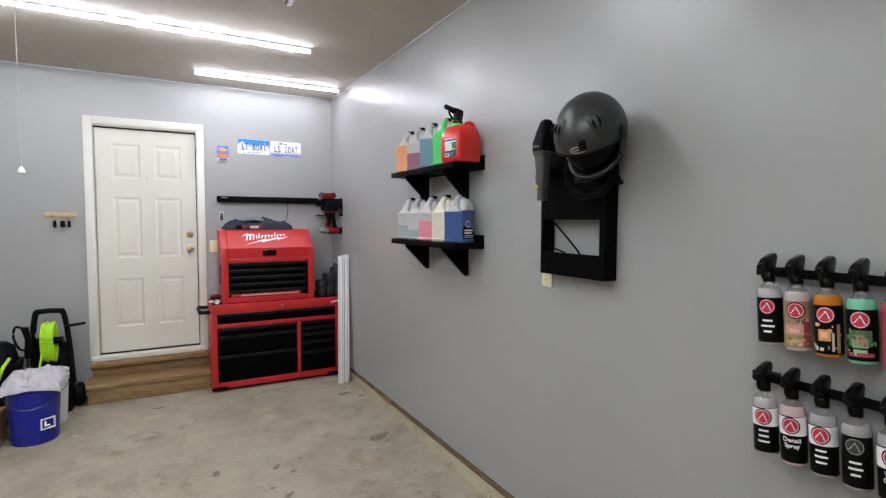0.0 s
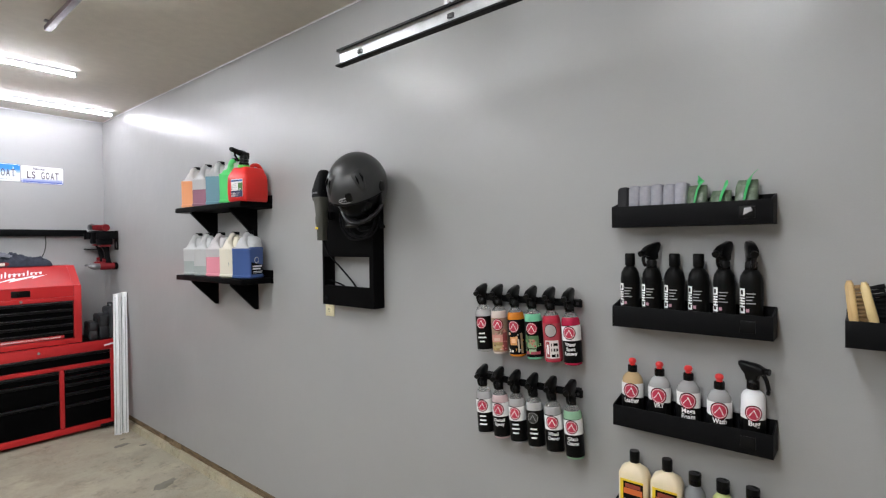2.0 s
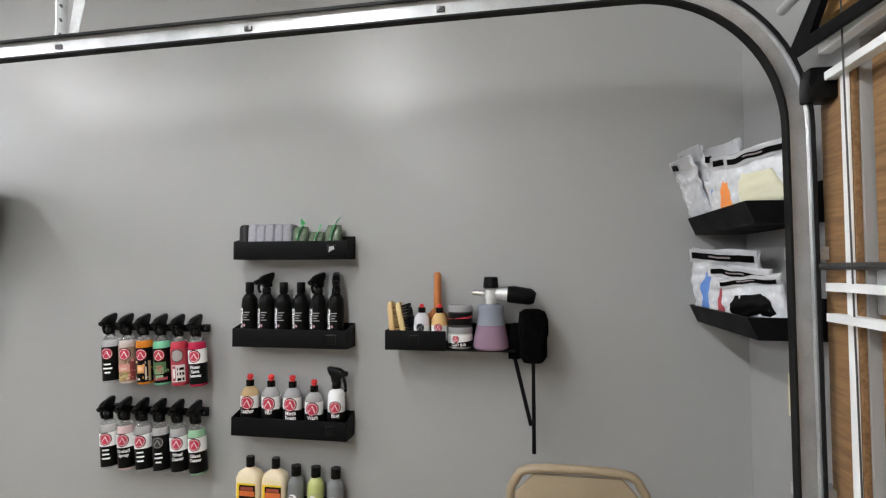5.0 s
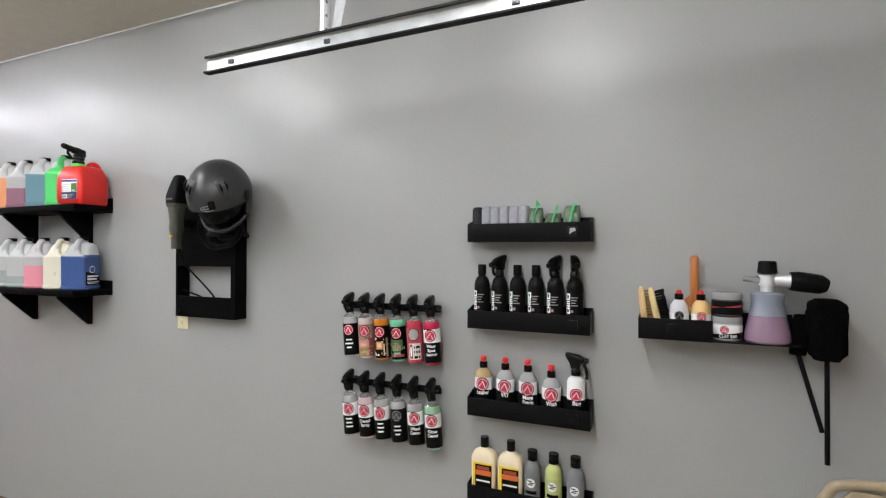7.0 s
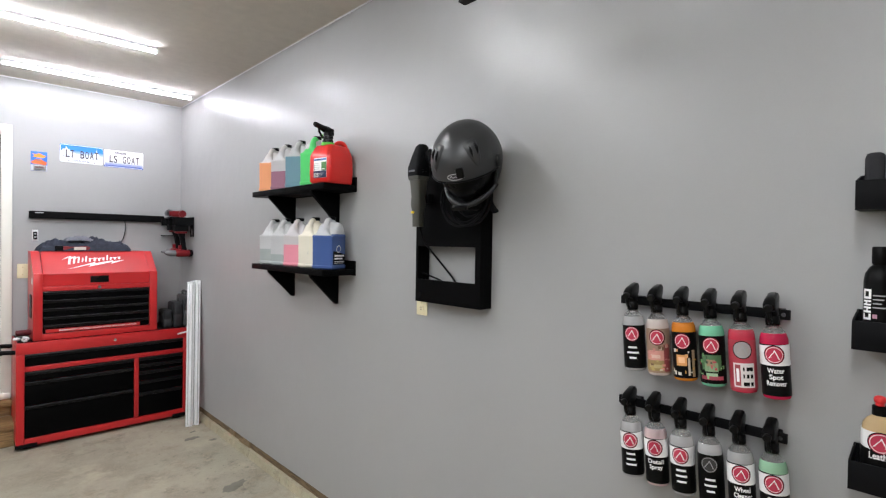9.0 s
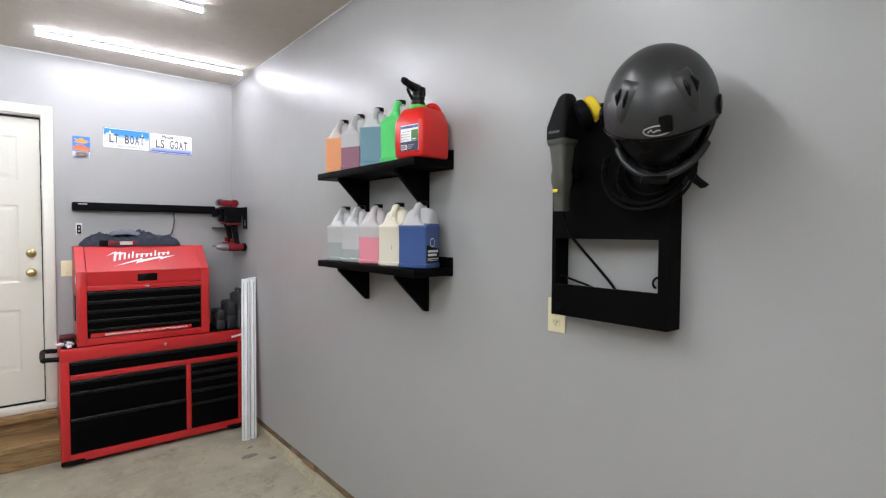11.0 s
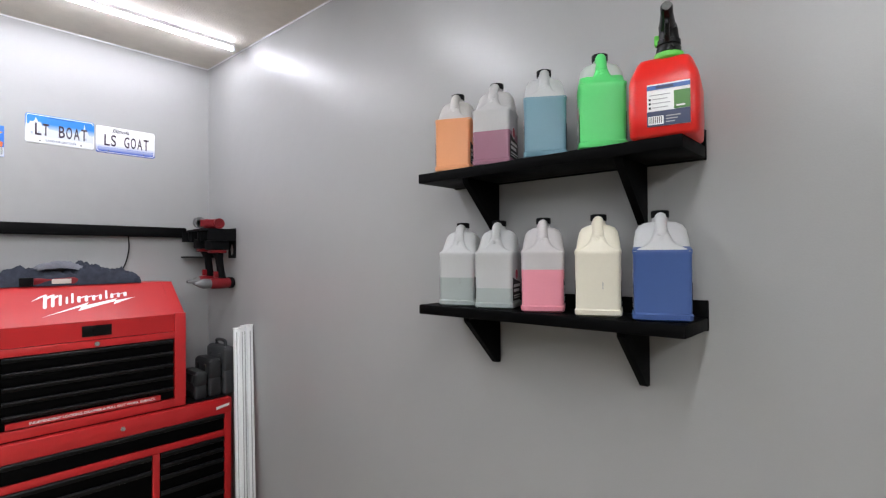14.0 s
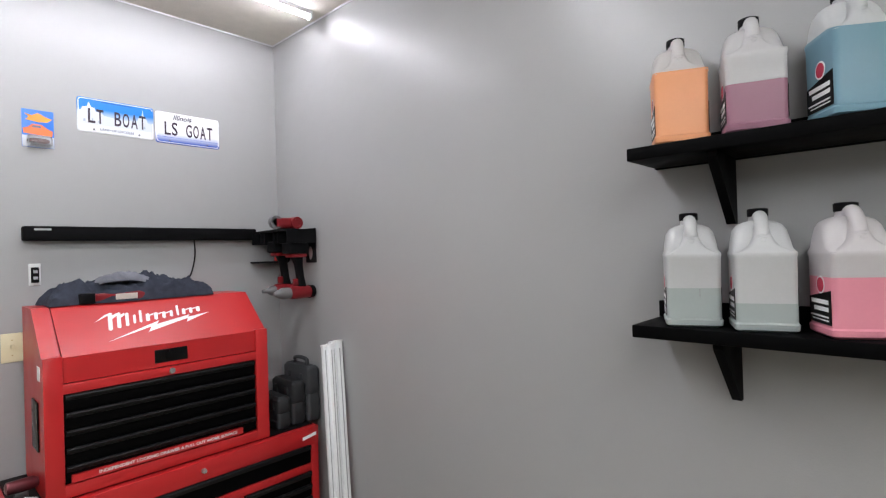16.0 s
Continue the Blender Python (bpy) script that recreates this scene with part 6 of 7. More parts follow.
for i in range(6):
    b = loft([(0.0, 0, 0, 0.015, 0.03, 0.012), (0.06, 0, 0, 0.0172, 0.033, 0.010), (0.112, 0, 0, 0.0172, 0.032, 0.010), (0.121, 0, 0, 0.0145, 0.028, 0.009), (0.124, 0, 0, 0.009, 0.020, 0.006)])
    single("folded_towel", b, TOWELDARK if i == 0 else TOWEL, "dark folded microfibre towel in the tray" if i == 0 else "grey folded microfibre towel in the tray", "towel", in_tray(0, 0.36 - 0.0345 * i) @ pose(0, 0, 0.002 * (i % 2), 0, 0, 3 * math.sin(i * 2)), group="towels in the tray")
for i, (y, h) in enumerate(((0.148, 0.115), (0.085, 0.095), (0.02, 0.12))):
    p = thing("wipe_packet", "small clear packet with a bright green tie", "packet", in_tray(0, y), group="packets in the tray")
    part("pouch", loft([(0.0, 0, 0, 0.026, 0.026, 0.014), (0.05, 0, 0, 0.029, 0.028, 0.014), (h - 0.02, 0, 0, 0.027, 0.018, 0.01), (h, 0.003, 0, 0.024, 0.004, 0.003)]), mat("packet_film", (0.11, 0.15, 0.10), 0.2, vary=0.5, scale=60, bump=0.004, fine=90), p)
    part("tie", tube(arc([(-0.008, -0.02, h - 0.06), (0.0, -0.015, h - 0.02), (0.012, -0.008, h + 0.01), (0.004 + 0.012 * i, -0.004, h + 0.028)], 4), [0.018] * 6 + [0.016, 0.014, 0.012, 0.010, 0.008, 0.006, 0.004], 6, flat=0.12), tint(0.04, 0.42, 0.12), p)

for i in range(6):
    trig = i in (1, 4, 5)
    b = thing("black_bottle", "matte black bottle with white vertical lettering" + (" and a trigger head" if trig else " and a cylinder cap"), "bottle", in_tray(1, 0.348 - 0.0675 * i) @ pose(0, 0, 0, 0, 0, -5), group="black bottles in the tray")
    part("body", lathe([(0.024, 0), (0.0285, 0.004), (0.029, 0.15), (0.0265, 0.168), (0.019, 0.182), (0.013, 0.187), (0.013, 0.196)], 22), LABELBLACK, b)
    if trig:
        trigger_head(b, 0.19, GLOSSBLACK, {1: -24, 4: -14, 5: 24}[i])
    else:
        part("cap", lathe([(0.0145, 0.19), (0.0155, 0.192), (0.0155, 0.226), (0.0135, 0.229)], 18), LABELBLACK, b)
    lab = part("side_lettering", wrap(0.029, -54, -18, 0.064, 0.069, 0.0008, 5), WHITE, b)
    for z0, z1, a0, a1 in ((0.069, 0.078, -54, -46), (0.069, 0.078, -27, -18), (0.080, 0.0845, -54, -18), (0.0845, 0.089, -38, -30), (0.089, 0.0935, -54, -18), (0.096, 0.100, -54, -18), (0.100, 0.104, -42, -34), (0.104, 0.108, -54, -18), (0.111, 0.116, -54, -18), (0.116, 0.128, -54, -44), (0.116, 0.128, -28, -18), (0.128, 0.133, -54, -18)):
        part("side_letter", wrap(0.029, a0, a1, z0, z1, 0.0008, 4), WHITE, lab)
    for k in range(4):
        part("text_bar", wrap(0.029, -12, 34 - 8 * (k % 3), 0.118 - 0.009 * k, 0.1205 - 0.009 * k, 0.0008, 5), GREYPRINT, lab)
    part("text_bar", wrap(0.029, -12, 4, 0.068, 0.077, 0.0008, 4), tint(0.42, 0.22, 0.28), lab)

for i, (liq, line) in enumerate((((0.60, 0.43, 0.23), "Leather"), ((0.50, 0.50, 0.51), "VRT"), ((0.46, 0.46, 0.47), "Mega Foam"), ((0.52, 0.50, 0.49), "Wash"))):
    b = thing("squeeze_bottle", "squeeze bottle with a red tip and black and white label", "bottle", in_tray(2, 0.342 - 0.0835 * i) @ pose(0, 0, 0, 0, 0, 13), group="squeeze bottles in the tray")
    hz = 0.0 if i != 3 else -0.012
    part("body", lathe([(0.026, 0), (0.0315, 0.004), (0.032, 0.012), (0.032, 0.128 + hz), (0.030, 0.145 + hz), (0.022, 0.158 + hz), (0.0135, 0.165 + hz), (0.0135, 0.172 + hz)], 22), tint(*liq, 0.1, 0.25) if i == 0 else CLEARFILL, b)
    part("collar", lathe([(0.014, 0.166 + hz), (0.0145, 0.168 + hz), (0.0145, 0.186 + hz), (0.012, 0.188 + hz)], 16), GLOSSBLACK, b)
    part("tip", lathe([(0.0085, 0.188 + hz), (0.008, 0.193 + hz), (0.0115, 0.197 + hz), (0.0118, 0.203 + hz), (0.009, 0.208 + hz), (0.004, 0.21 + hz)], 14), REDCAP, b)
    lab = part("label", wrap(0.032, -120, 120, 0.01, 0.134 + hz, 0.0008, 20), LABELWHITE, b)
    part("label_base", wrap(0.032, -119, 119, 0.0105, 0.092 + hz, 0.0012, 20, slope=-0.006), LABELBLACK, lab)
    logo_disc(lab, 0.032, 0.111 + hz, 0.0248, REDLABEL)
    for k, wd in enumerate(line.split()):
        words(wd, 0.02, pose(0, 0, 0.081 + hz - 0.017 * k), lab, WHITE, bend=0.0339, width=min(0.046, 0.0095 * len(wd)))
b = thing("spray_bottle", "white spray bottle with black trigger standing in the tray", "spray bottle", in_tray(2, 0.007) @ pose(0, 0, 0, 0, 0, 13))
part("bottle", lathe([(0.024, 0), (0.0295, 0.004), (0.03, 0.01), (0.03, 0.148), (0.024, 0.16), (0.013, 0.168), (0.013, 0.178)], 22), tint(0.78, 0.78, 0.8, 0.35), b)
trigger_head(b, 0.175, GLOSSBLACK, 61, 0.022, 3.0)
lab = part("label", wrap(0.03, -110, 110, 0.01, 0.118, 0.0008, 18), LABELWHITE, b)
part("label_base", wrap(0.03, -109, 109, 0.0105, 0.09, 0.0012, 18), LABELBLACK, lab)
logo_disc(lab, 0.03, 0.108, 0.0225, REDLABEL)
words("Bug", 0.02, pose(0, 0, 0.08), lab, WHITE, bend=0.0319)

for i in range(2):
    b = thing("polish_bottle", "cream rectangular bottle with a black cap and yellow label", "bottle", in_tray(3, 0.337 - 0.1 * i), group="bottles in the lowest tray")
    part("body", loft([(0, 0, 0, 0.042, 0.026, 0.014), (0.006, 0, 0, 0.046, 0.029, 0.016), (0.155, 0, 0, 0.046, 0.029, 0.016), (0.175, 0, 0, 0.038, 0.026, 0.016), (0.188, 0, 0, 0.016, 0.016, 0.0155), (0.195, 0, 0, 0.014, 0.014, 0.0135)]), tint(0.78, 0.66, 0.46, 0.4), b)
    part("cap", lathe([(0.0145, 0.192), (0.0155, 0.194), (0.0155, 0.226), (0.014, 0.229)], 18), GLOSSBLACK, b)
    lab = part("label", boxes((-0.036, 0.036, -0.0302, -0.028, 0.012, 0.142)), tint(0.80, 0.55, 0.02), b)
    part("label_field", boxes((-0.026, 0.036, -0.0312, -0.030, 0.014, 0.136)), LABELBLACK, lab)
    part("label_art", boxes((-0.024, 0.034, -0.032, -0.031, 0.098, 0.116)), tint(0.62, 0.14, 0.03), lab)
    part("label_art", boxes((-0.020, 0.028, -0.032, -0.031, 0.118, 0.130)), tint(0.30, 0.05, 0.03), lab)
    part("text_bar", boxes((-0.022, 0.03, -0.032, -0.031, 0.075, 0.081)), WHITE, lab)
for i, (y, tone) in enumerate(((0.158, (0.22, 0.23, 0.24)), (0.083, (0.60, 0.65, 0.25)), (0.008, (0.25, 0.26, 0.27)))):
    b = thing("detail_bottle", "small round bottle with a dark flip cap", "bottle", in_tray(3, y), group="bottles in the lowest tray")
    part("body", lathe([(0.024, 0), (0.0285, 0.004), (0.029, 0.14), (0.027, 0.152), (0.019, 0.164), (0.0125, 0.17), (0.0125, 0.178)], 20), tint(*tone, 0.25, 0.2), b)
    part("cap", lathe([(0.0165, 0.172), (0.0175, 0.174), (0.0175, 0.196), (0.018, 0.198), (0.0175, 0.207)], 16), GLOSSBLACK, b)
    lab = part("label", wrap(0.029, -70, 70, 0.02, 0.125, 0.0008, 14), tint(*[v * 0.8 for v in tone]), b)
    part("logo", wrapdisc(0.029, 0.016, 0.1, 0.0016), LABELWHITE, lab)
    for z0, a0, a1 in ((0.106, -22, 8), (0.100, -10, 24), (0.094, -20, 14)):
        part("logo_stroke", wrap(0.029, a0, a1, z0, z0 + 0.0035, 0.0022, 5), LABELBLACK, lab)
    part("text_bar", wrap(0.029, -40, 40, 0.062, 0.074, 0.0016, 8), LABELBLACK, lab)

# ---- brush shelf ----
BY, BZ = -0.197, 1.411
bs = thing("brush_shelf", "black printed wall shelf with a short front lip", "shelf", on_east(BY, BZ))
part("floor_panel", boxes((0.0, 0.43, -0.126, 0, 0.0, 0.005), bevel=0.001), BLACK, bs)
part("front_panel", boxes((0.0, 0.207, -0.131, -0.126, 0.0, 0.065), bevel=0.001), BLACK, bs)
part("end_panel", boxes((0.0, 0.005, -0.126, -0.005, 0.005, 0.065)), BLACK, bs)
part("back_panel", boxes((0.0, 0.43, -0.005, 0, 0.005, 0.08)), BLACK, bs)
part("divider", boxes((0.203, 0.207, -0.126, -0.005, 0.005, 0.03)), BLACK, bs)
part("badge", boxes((0.082, 0.115, -0.1325, -0.131, 0.018, 0.05), bevel=0.002), GLOSSBLACK, bs)
part("hook_plate", boxes((0.43, 0.47, -0.085, -0.075, -0.005, 0.075), (0.405, 0.43, -0.085, -0.06, 0.0, 0.01)), BLACK, bs)


def on_brush(x, out, dz=0.0055):
    return on_east(BY - x, BZ + dz, out)


def scrub_brush(x, tilt, block, hair, label):
    s = thing("scrub_brush", label, "brush", on_brush(x, 0.075) @ pose(0, 0, 0, 0, tilt, 0), group="brushes")
    part("block", loft([(0.0, 0, 0, 0.008, 0.026, 0.006), (0.07, 0, 0, 0.010, 0.03, 0.007), (0.142, 0, 0, 0.009, 0.027, 0.006), (0.153, 0, 0, 0.005, 0.018, 0.004)]), block, s)
    bm = bmesh.new()
    rng = random.Random(5)
    for a in range(5):
        for c in range(14):
            y0, z0 = -0.02 + 0.01 * a, 0.01 + 0.0098 * c
            tube([(0.008, y0, z0), (0.036 + rng.uniform(-0.002, 0.002), y0 + rng.uniform(-0.003, 0.003), z0 + rng.uniform(-0.003, 0.003))], [0.003, 0.0042], 5, bm)
    part("bristles", bm, hair, s)


scrub_brush(0.022, -6, BAMBOO, mat("tampico", (0.25, 0.16, 0.07), 0.9, vary=0.3), "light wooden scrub brush with tan bristles")
scrub_brush(0.066, -12, mat("pale_wood", (0.62, 0.47, 0.22), 0.5), BLACK, "light wooden scrub brush with black bristles")
for x, tone in ((0.117, (0.72, 0.70, 0.76)), (0.178, (0.80, 0.52, 0.22))):
    b = thing("sample_bottle", "small squeeze bottle with a red tip on the shelf", "bottle", on_brush(x, 0.085), group="small bottles on the shelf")
    part("body", lathe([(0.022, 0), (0.0265, 0.004), (0.027, 0.08), (0.025, 0.098), (0.016, 0.112), (0.011, 0.116), (0.011, 0.12)], 20), tint(*tone, 0.35, 0.15), b)
    part("collar", lathe([(0.0125, 0.116), (0.013, 0.118), (0.013, 0.133), (0.011, 0.134)], 14), GLOSSBLACK, b)
    part("tip", lathe([(0.009, 0.134), (0.0095, 0.136), (0.006, 0.146)], 12), REDCAP, b)
    lab = part("label", wrap(0.027, -100, 100, 0.008, 0.075, 0.0008, 14), LABELWHITE, b)
    logo_disc(lab, 0.027, 0.068, 0.014, REDLABEL if tone[0] > 0.75 else LABELBLACK, 0)
pb = thing("detailing_brush", "orange wooden detailing brush standing bristles down", "brush", on_brush(0.163, 0.04))
part("handle", lathe([(0.012, 0.125), (0.014, 0.14), (0.0135, 0.19), (0.012, 0.22), (0.014, 0.243), (0.008, 0.253)], 14), ORANGEWOOD, pb)
part("shoulder", loft([(0.088, 0, 0, 0.036, 0.009, 0.006), (0.108, 0, 0, 0.034, 0.010, 0.006), (0.13, 0, 0, 0.012, 0.011, 0.006)]), ORANGEWOOD, pb)
part("ferrule", boxes((-0.038, 0.038, -0.011, 0.011, 0.065, 0.09), bevel=0.002), mat("brass_ferrule", (0.55, 0.36, 0.15), 0.35, 0.8), pb)
part("bristles", loft([(0.0, 0, 0, 0.034, 0.012, 0.004), (0.066, 0, 0, 0.036, 0.010, 0.004)]), BLACK, pb)
for k, (z, wall) in enumerate(((0.0, LABELWHITE), (0.072, LABELBLACK))):
    j = thing("clay_jar" if k == 0 else "wax_jar", "white-labelled clay bar jar with a clear lid" if k == 0 else "dark clear-sided jar stacked on the clay jar", "jar", on_brush(0.248, 0.078, 0.0055 + z), group="stacked jars")
    part("jar_body", lathe([(0.037, 0), (0.0405, 0.004), (0.041, 0.048), (0.038, 0.052)], 26), tint(0.55, 0.55, 0.55, 0.15) if k == 0 else tint(0.07, 0.07, 0.075, 0.12), j)
    part("lid", lathe([(0.0415, 0.05), (0.042, 0.052), (0.042, 0.066), (0.04, 0.0705)], 26), tint(0.28, 0.28, 0.29, 0.1), j)
    lab = part("label", wrap(0.041, -90, 90, 0.006, 0.046, 0.0006, 16), wall, j)
    part("label_base", wrap(0.041, -89, 89, 0.0065, 0.022, 0.001, 16, slope=0.006), LABELBLACK, lab)
    if k == 0:
        logo_disc(lab, 0.041, 0.033, 0.012, REDLABEL, -14)
        words("CLAY BAR", 0.014, pose(0, 0, 0.014), lab, WHITE, bend=0.0428, width=0.05)
    else:
        part("label_line", wrap(0.041, -80, 80, 0.028, 0.03, 0.001, 14, slope=0.008), tint(0.5, 0.03, 0.05), lab)
fc = thing("foam_cannon", "foam cannon with a milky bottle of pink soap", "foam cannon", on_brush(0.352, 0.085))
shape = [(0.054, 0), (0.06, 0.006), (0.058, 0.03), (0.046, 0.085), (0.040, 0.118), (0.043, 0.126), (0.043, 0.142), (0.026, 0.148)]
part("soap", lathe([(r, z) for r, z in shape if z < 0.08] + [(0.0475, 0.078)], 28), tint(0.34, 0.22, 0.31, 0.2, 0.3), fc, "pink soap seen through the bottle")
part("bottle", lathe([(0.0475, 0.0785)] + [(r, z) for r, z in shape if z > 0.08], 28), tint(0.34, 0.37, 0.45, 0.2, 0.35), fc)
part("neck", lathe([(0.018, 0.148), (0.018, 0.165), (0.022, 0.166), (0.022, 0.196), (0.014, 0.198)], 18), STEEL, fc)
part("knob", lathe([(0.02, 0.2), (0.026, 0.203), (0.023, 0.235), (0.019, 0.238)], 18), BLACK, fc)
part("inlet", tube([(-0.02, 0, 0.182), (-0.04, 0, 0.184), (-0.062, 0, 0.185)], [0.011, 0.009, 0.008], 12), CHROME, fc)
part("gun_body", tube([(0.015, 0, 0.182), (0.055, 0, 0.18)], [0.017, 0.022], 14), STEEL, fc)
part("nozzle", tube([(0.055, 0, 0.18), (0.075, 0, 0.179), (0.13, 0, 0.172), (0.145, 0, 0.168)], [0.026, 0.029, 0.027, 0.018], 16), BLACK, fc)

du = thing("wheel_duster", "black microfibre wheel brush hanging handle down", "brush", on_east(-0.686, 1.380, 0.11))
bm = loft([(0.0, 0, 0, 0.03, 0.025, 0.02), (0.02, 0, 0, 0.04, 0.032, 0.024), (0.13, 0, 0, 0.046, 0.034, 0.026), (0.158, 0, 0, 0.042, 0.03, 0.024), (0.17, -0.002, 0, 0.025, 0.02, 0.015)], seg=6)
bmesh.ops.subdivide_edges(bm, edges=bm.edges, cuts=2, use_grid_fill=True)
for v in bm.verts:
    n = noise.fractal(v.co * 60, 0.7, 2.0, 3)
    v.co += Vector((v.co.x, v.co.y, 0)).normalized() * 0.007 * n
part("plush_head", bm, PLUSH, du, smooth=80)
part("handle", tube([(0, 0, 0.01), (0, 0, -0.12), (0, 0, -0.29)], [0.006, 0.0065, 0.0065], 10), BLACK, du)
part("hanging_loop", boxes((-0.03, 0.0, 0.025, 0.045, 0.06, 0.075)), BLACK, du)
d2 = thing("wheel_brush", "thin black brush with an angled handle", "brush", on_east(-0.625, 1.39, 0.075))
part("head", loft([(-0.005, 0, 0, 0.02, 0.02, 0.014), (0.06, 0.005, 0, 0.024, 0.022, 0.016), (0.11, 0.01, 0, 0.018, 0.018, 0.014)]), PLUSH, d2, smooth=70)
part("handle", tube([(0.0, 0, 0.0), (0.034, -0.015, -0.14), (0.052, -0.025, -0.215)], 0.0065, 10), BLACK, d2)


# ---- folding chair ----
def folding_chair():
    c = thing("folding_chair", "tan steel folding chair standing at the wall", "chair", pose(1.30, -0.80, FLOORZ, 0, 0, -90))
    back = [(-0.195, 0.06, 0.0), (-0.195, 0.02, 0.5), (-0.185, -0.0, 0.97), (-0.168, -0.006, 1.06), (-0.115, -0.01, 1.097), (0.115, -0.01, 1.097), (0.168, -0.006, 1.06), (0.185, 0.0, 0.97), (0.195, 0.02, 0.5), (0.195, 0.06, 0.0)]
    part("back_frame", tube(arc(back, 5), 0.0125, 10), CHAIRTAN, c)
    part("backrest", loft([(0.84, 0, -0.004, 0.175, 0.006, 0.005), (0.87, 0, -0.006, 0.18, 0.008, 0.007), (1.03, 0, -0.01, 0.168, 0.008, 0.007), (1.083, 0, -0.01, 0.12, 0.007, 0.006)]), CHAIRTAN, c)
    part("seat", loft([(0.44, 0, -0.2, 0.19, 0.19, 0.05), (0.455, 0, -0.2, 0.2, 0.2, 0.05), (0.465, 0, -0.2, 0.195, 0.195, 0.05)]), CHAIRTAN, c)
    for s in (-1, 1):
        part("front_leg", tube([(s * 0.19, 0.0, 0.55), (s * 0.19, -0.18, 0.44), (s * 0.19, -0.42, 0.0)], 0.0125, 8), CHAIRTAN, c)
        part("foot_cap", lathe([(0.016, 0), (0.016, 0.03)], 10, m=pose(s * 0.19, -0.42, 0.0)), BLACK, c)
    part("cross_bar", tube([(-0.19, -0.38, 0.08), (0.19, -0.38, 0.08)], 0.009, 8), CHAIRTAN, c)


folding_chair()

# ---- garage door, track and corner shelves ----
RX = 1.13
TRACKSTEEL = mat("track_steel", (0.46, 0.47, 0.48), 0.36, 0.45, vary=0.25, scale=14)
# near-black: shade on the track's galvanised edges, put into their colour
SHADEDSTEEL = mat("shaded_steel", (0.012, 0.012, 0.012), 0.6, spec=0.12)
track = thing("garage_door_track", "galvanised overhead garage door track with a curved corner", "track", pose(RX, 0, 0))
path = [(1.24, 2.348), (0.3, 2.357), (-0.4, 2.363), (-0.933, 2.366)]
cx, cz, rad = -0.933, 2.006, 0.36
for k in range(1, 19):
    a = radians(90 + 5 * k)
    path.append((cx + rad * math.cos(a), cz + rad * math.sin(a)))
path += [(-1.294, 1.85), (-1.297, 1.0), (-1.30, FLOORZ + 0.01)]


def channel(path, shape):
    """Sweeps a closed section (across, depth) along a bent path in the y-z plane."""
    bm = bmesh.new()
    rings = []
    for i, (y, z) in enumerate(path):
        a, b = path[max(0, i - 1)], path[min(len(path) - 1, i + 1)]
        d = Vector((b[0] - a[0], b[1] - a[1])).normalized()
        n = Vector((-d[1], d[0]))
        rings.append(ring(bm, [(x, y + n[0] * h, z + n[1] * h) for x, h in shape]))
    for p, q in zip(rings, rings[1:]):
        bridge(bm, p, q)
    bm.faces.new(list(reversed(rings[0])))
    bm.faces.new(rings[-1])
    return bm


part("channel", channel(path, [(-0.004, -0.027), (0.004, -0.027), (0.004, 0.025), (-0.004, 0.025), (-0.004, 0.023), (0.0, 0.016), (0.0, -0.018), (-0.004, -0.023)]), TRACKSTEEL, track, smooth=25)
# lips and angle coloured as steel seen from its shaded underside
part("upper_lip", channel(path, [(-0.022, 0.0255), (0.005, 0.0255), (0.005, 0.031), (-0.022, 0.031)]), SHADEDSTEEL, track, smooth=25)
part("lower_lip", channel(path, [(-0.016, -0.031), (0.005, -0.031), (0.005, -0.0275), (-0.013, -0.0275), (-0.013, -0.023), (-0.016, -0.023)]), SHADEDSTEEL, track, smooth=25)
part("stiffening_angle", channel(path[:4], [(0.006, -0.031), (0.016, -0.031), (0.016, -0.028), (0.009, -0.028), (0.009, 0.029), (0.006, 0.029)]), SHADEDSTEEL, track, smooth=25)
for y in (0.75,):
    h = part("hanger", boxes((0.0, 0.034, y - 0.018, y - 0.015, 2.335, CEILZ), (0.031, 0.034, y - 0.018, y + 0.02, 2.335, CEILZ), bevel=0.0008), STEEL, track, "perforated steel ceiling hanger")
    for k in range(10):
        part("hole", lathe([(0.006, 0), (0.006, 0.0008)], 10, m=pose(0.014, y - 0.0179, 2.40 + 0.045 * k, 90)), DARKSTEEL, h)
    part("brace", prism([(y - 0.02, 2.37), (y - 0.05, 2.37), (y - 0.17, CEILZ), (y - 0.10, CEILZ)], 0, 0.034, 0.037), STEEL, track, smooth=0)
for y in (1.13, 0.72, 0.1, -0.45):
    part("track_bolt", boxes((-0.007, 0.001, y - 0.014, y + 0.008, 2.352 - 0.009 * y, 2.366 - 0.009 * y), (-0.011, -0.006, y - 0.006, y + 0.004, 2.355 - 0.009 * y, 2.363 - 0.009 * y), bevel=0.001), DARKSTEEL, track)
for z in (0.6, 1.15, 1.7):
    part("wall_bracket", boxes((0.004, 0.05, SOUTH + 0.003, -1.28, z, z + 0.03), bevel=0.002), STEEL, track)
part("flag_bracket", boxes((-0.05, 0.010, SOUTH + 0.002, -1.30, 2.06, 2.13), bevel=0.003), GLOSSBLACK, track, "black bracket")
jamb = thing("door_jamb", "bare brown timber jamb beside the garage door", "jamb", pose(0, SOUTH, FLOORZ))
part("timber", boxes((1.035, 1.15, 0.0005, 0.016, 0.0, 2.08), bevel=0.002), DOORWOOD, jamb)
part("weather_strip", boxes((1.036, 1.06, 0.017, 0.024, 0.0, 2.08), bevel=0.002), WHITE, jamb)
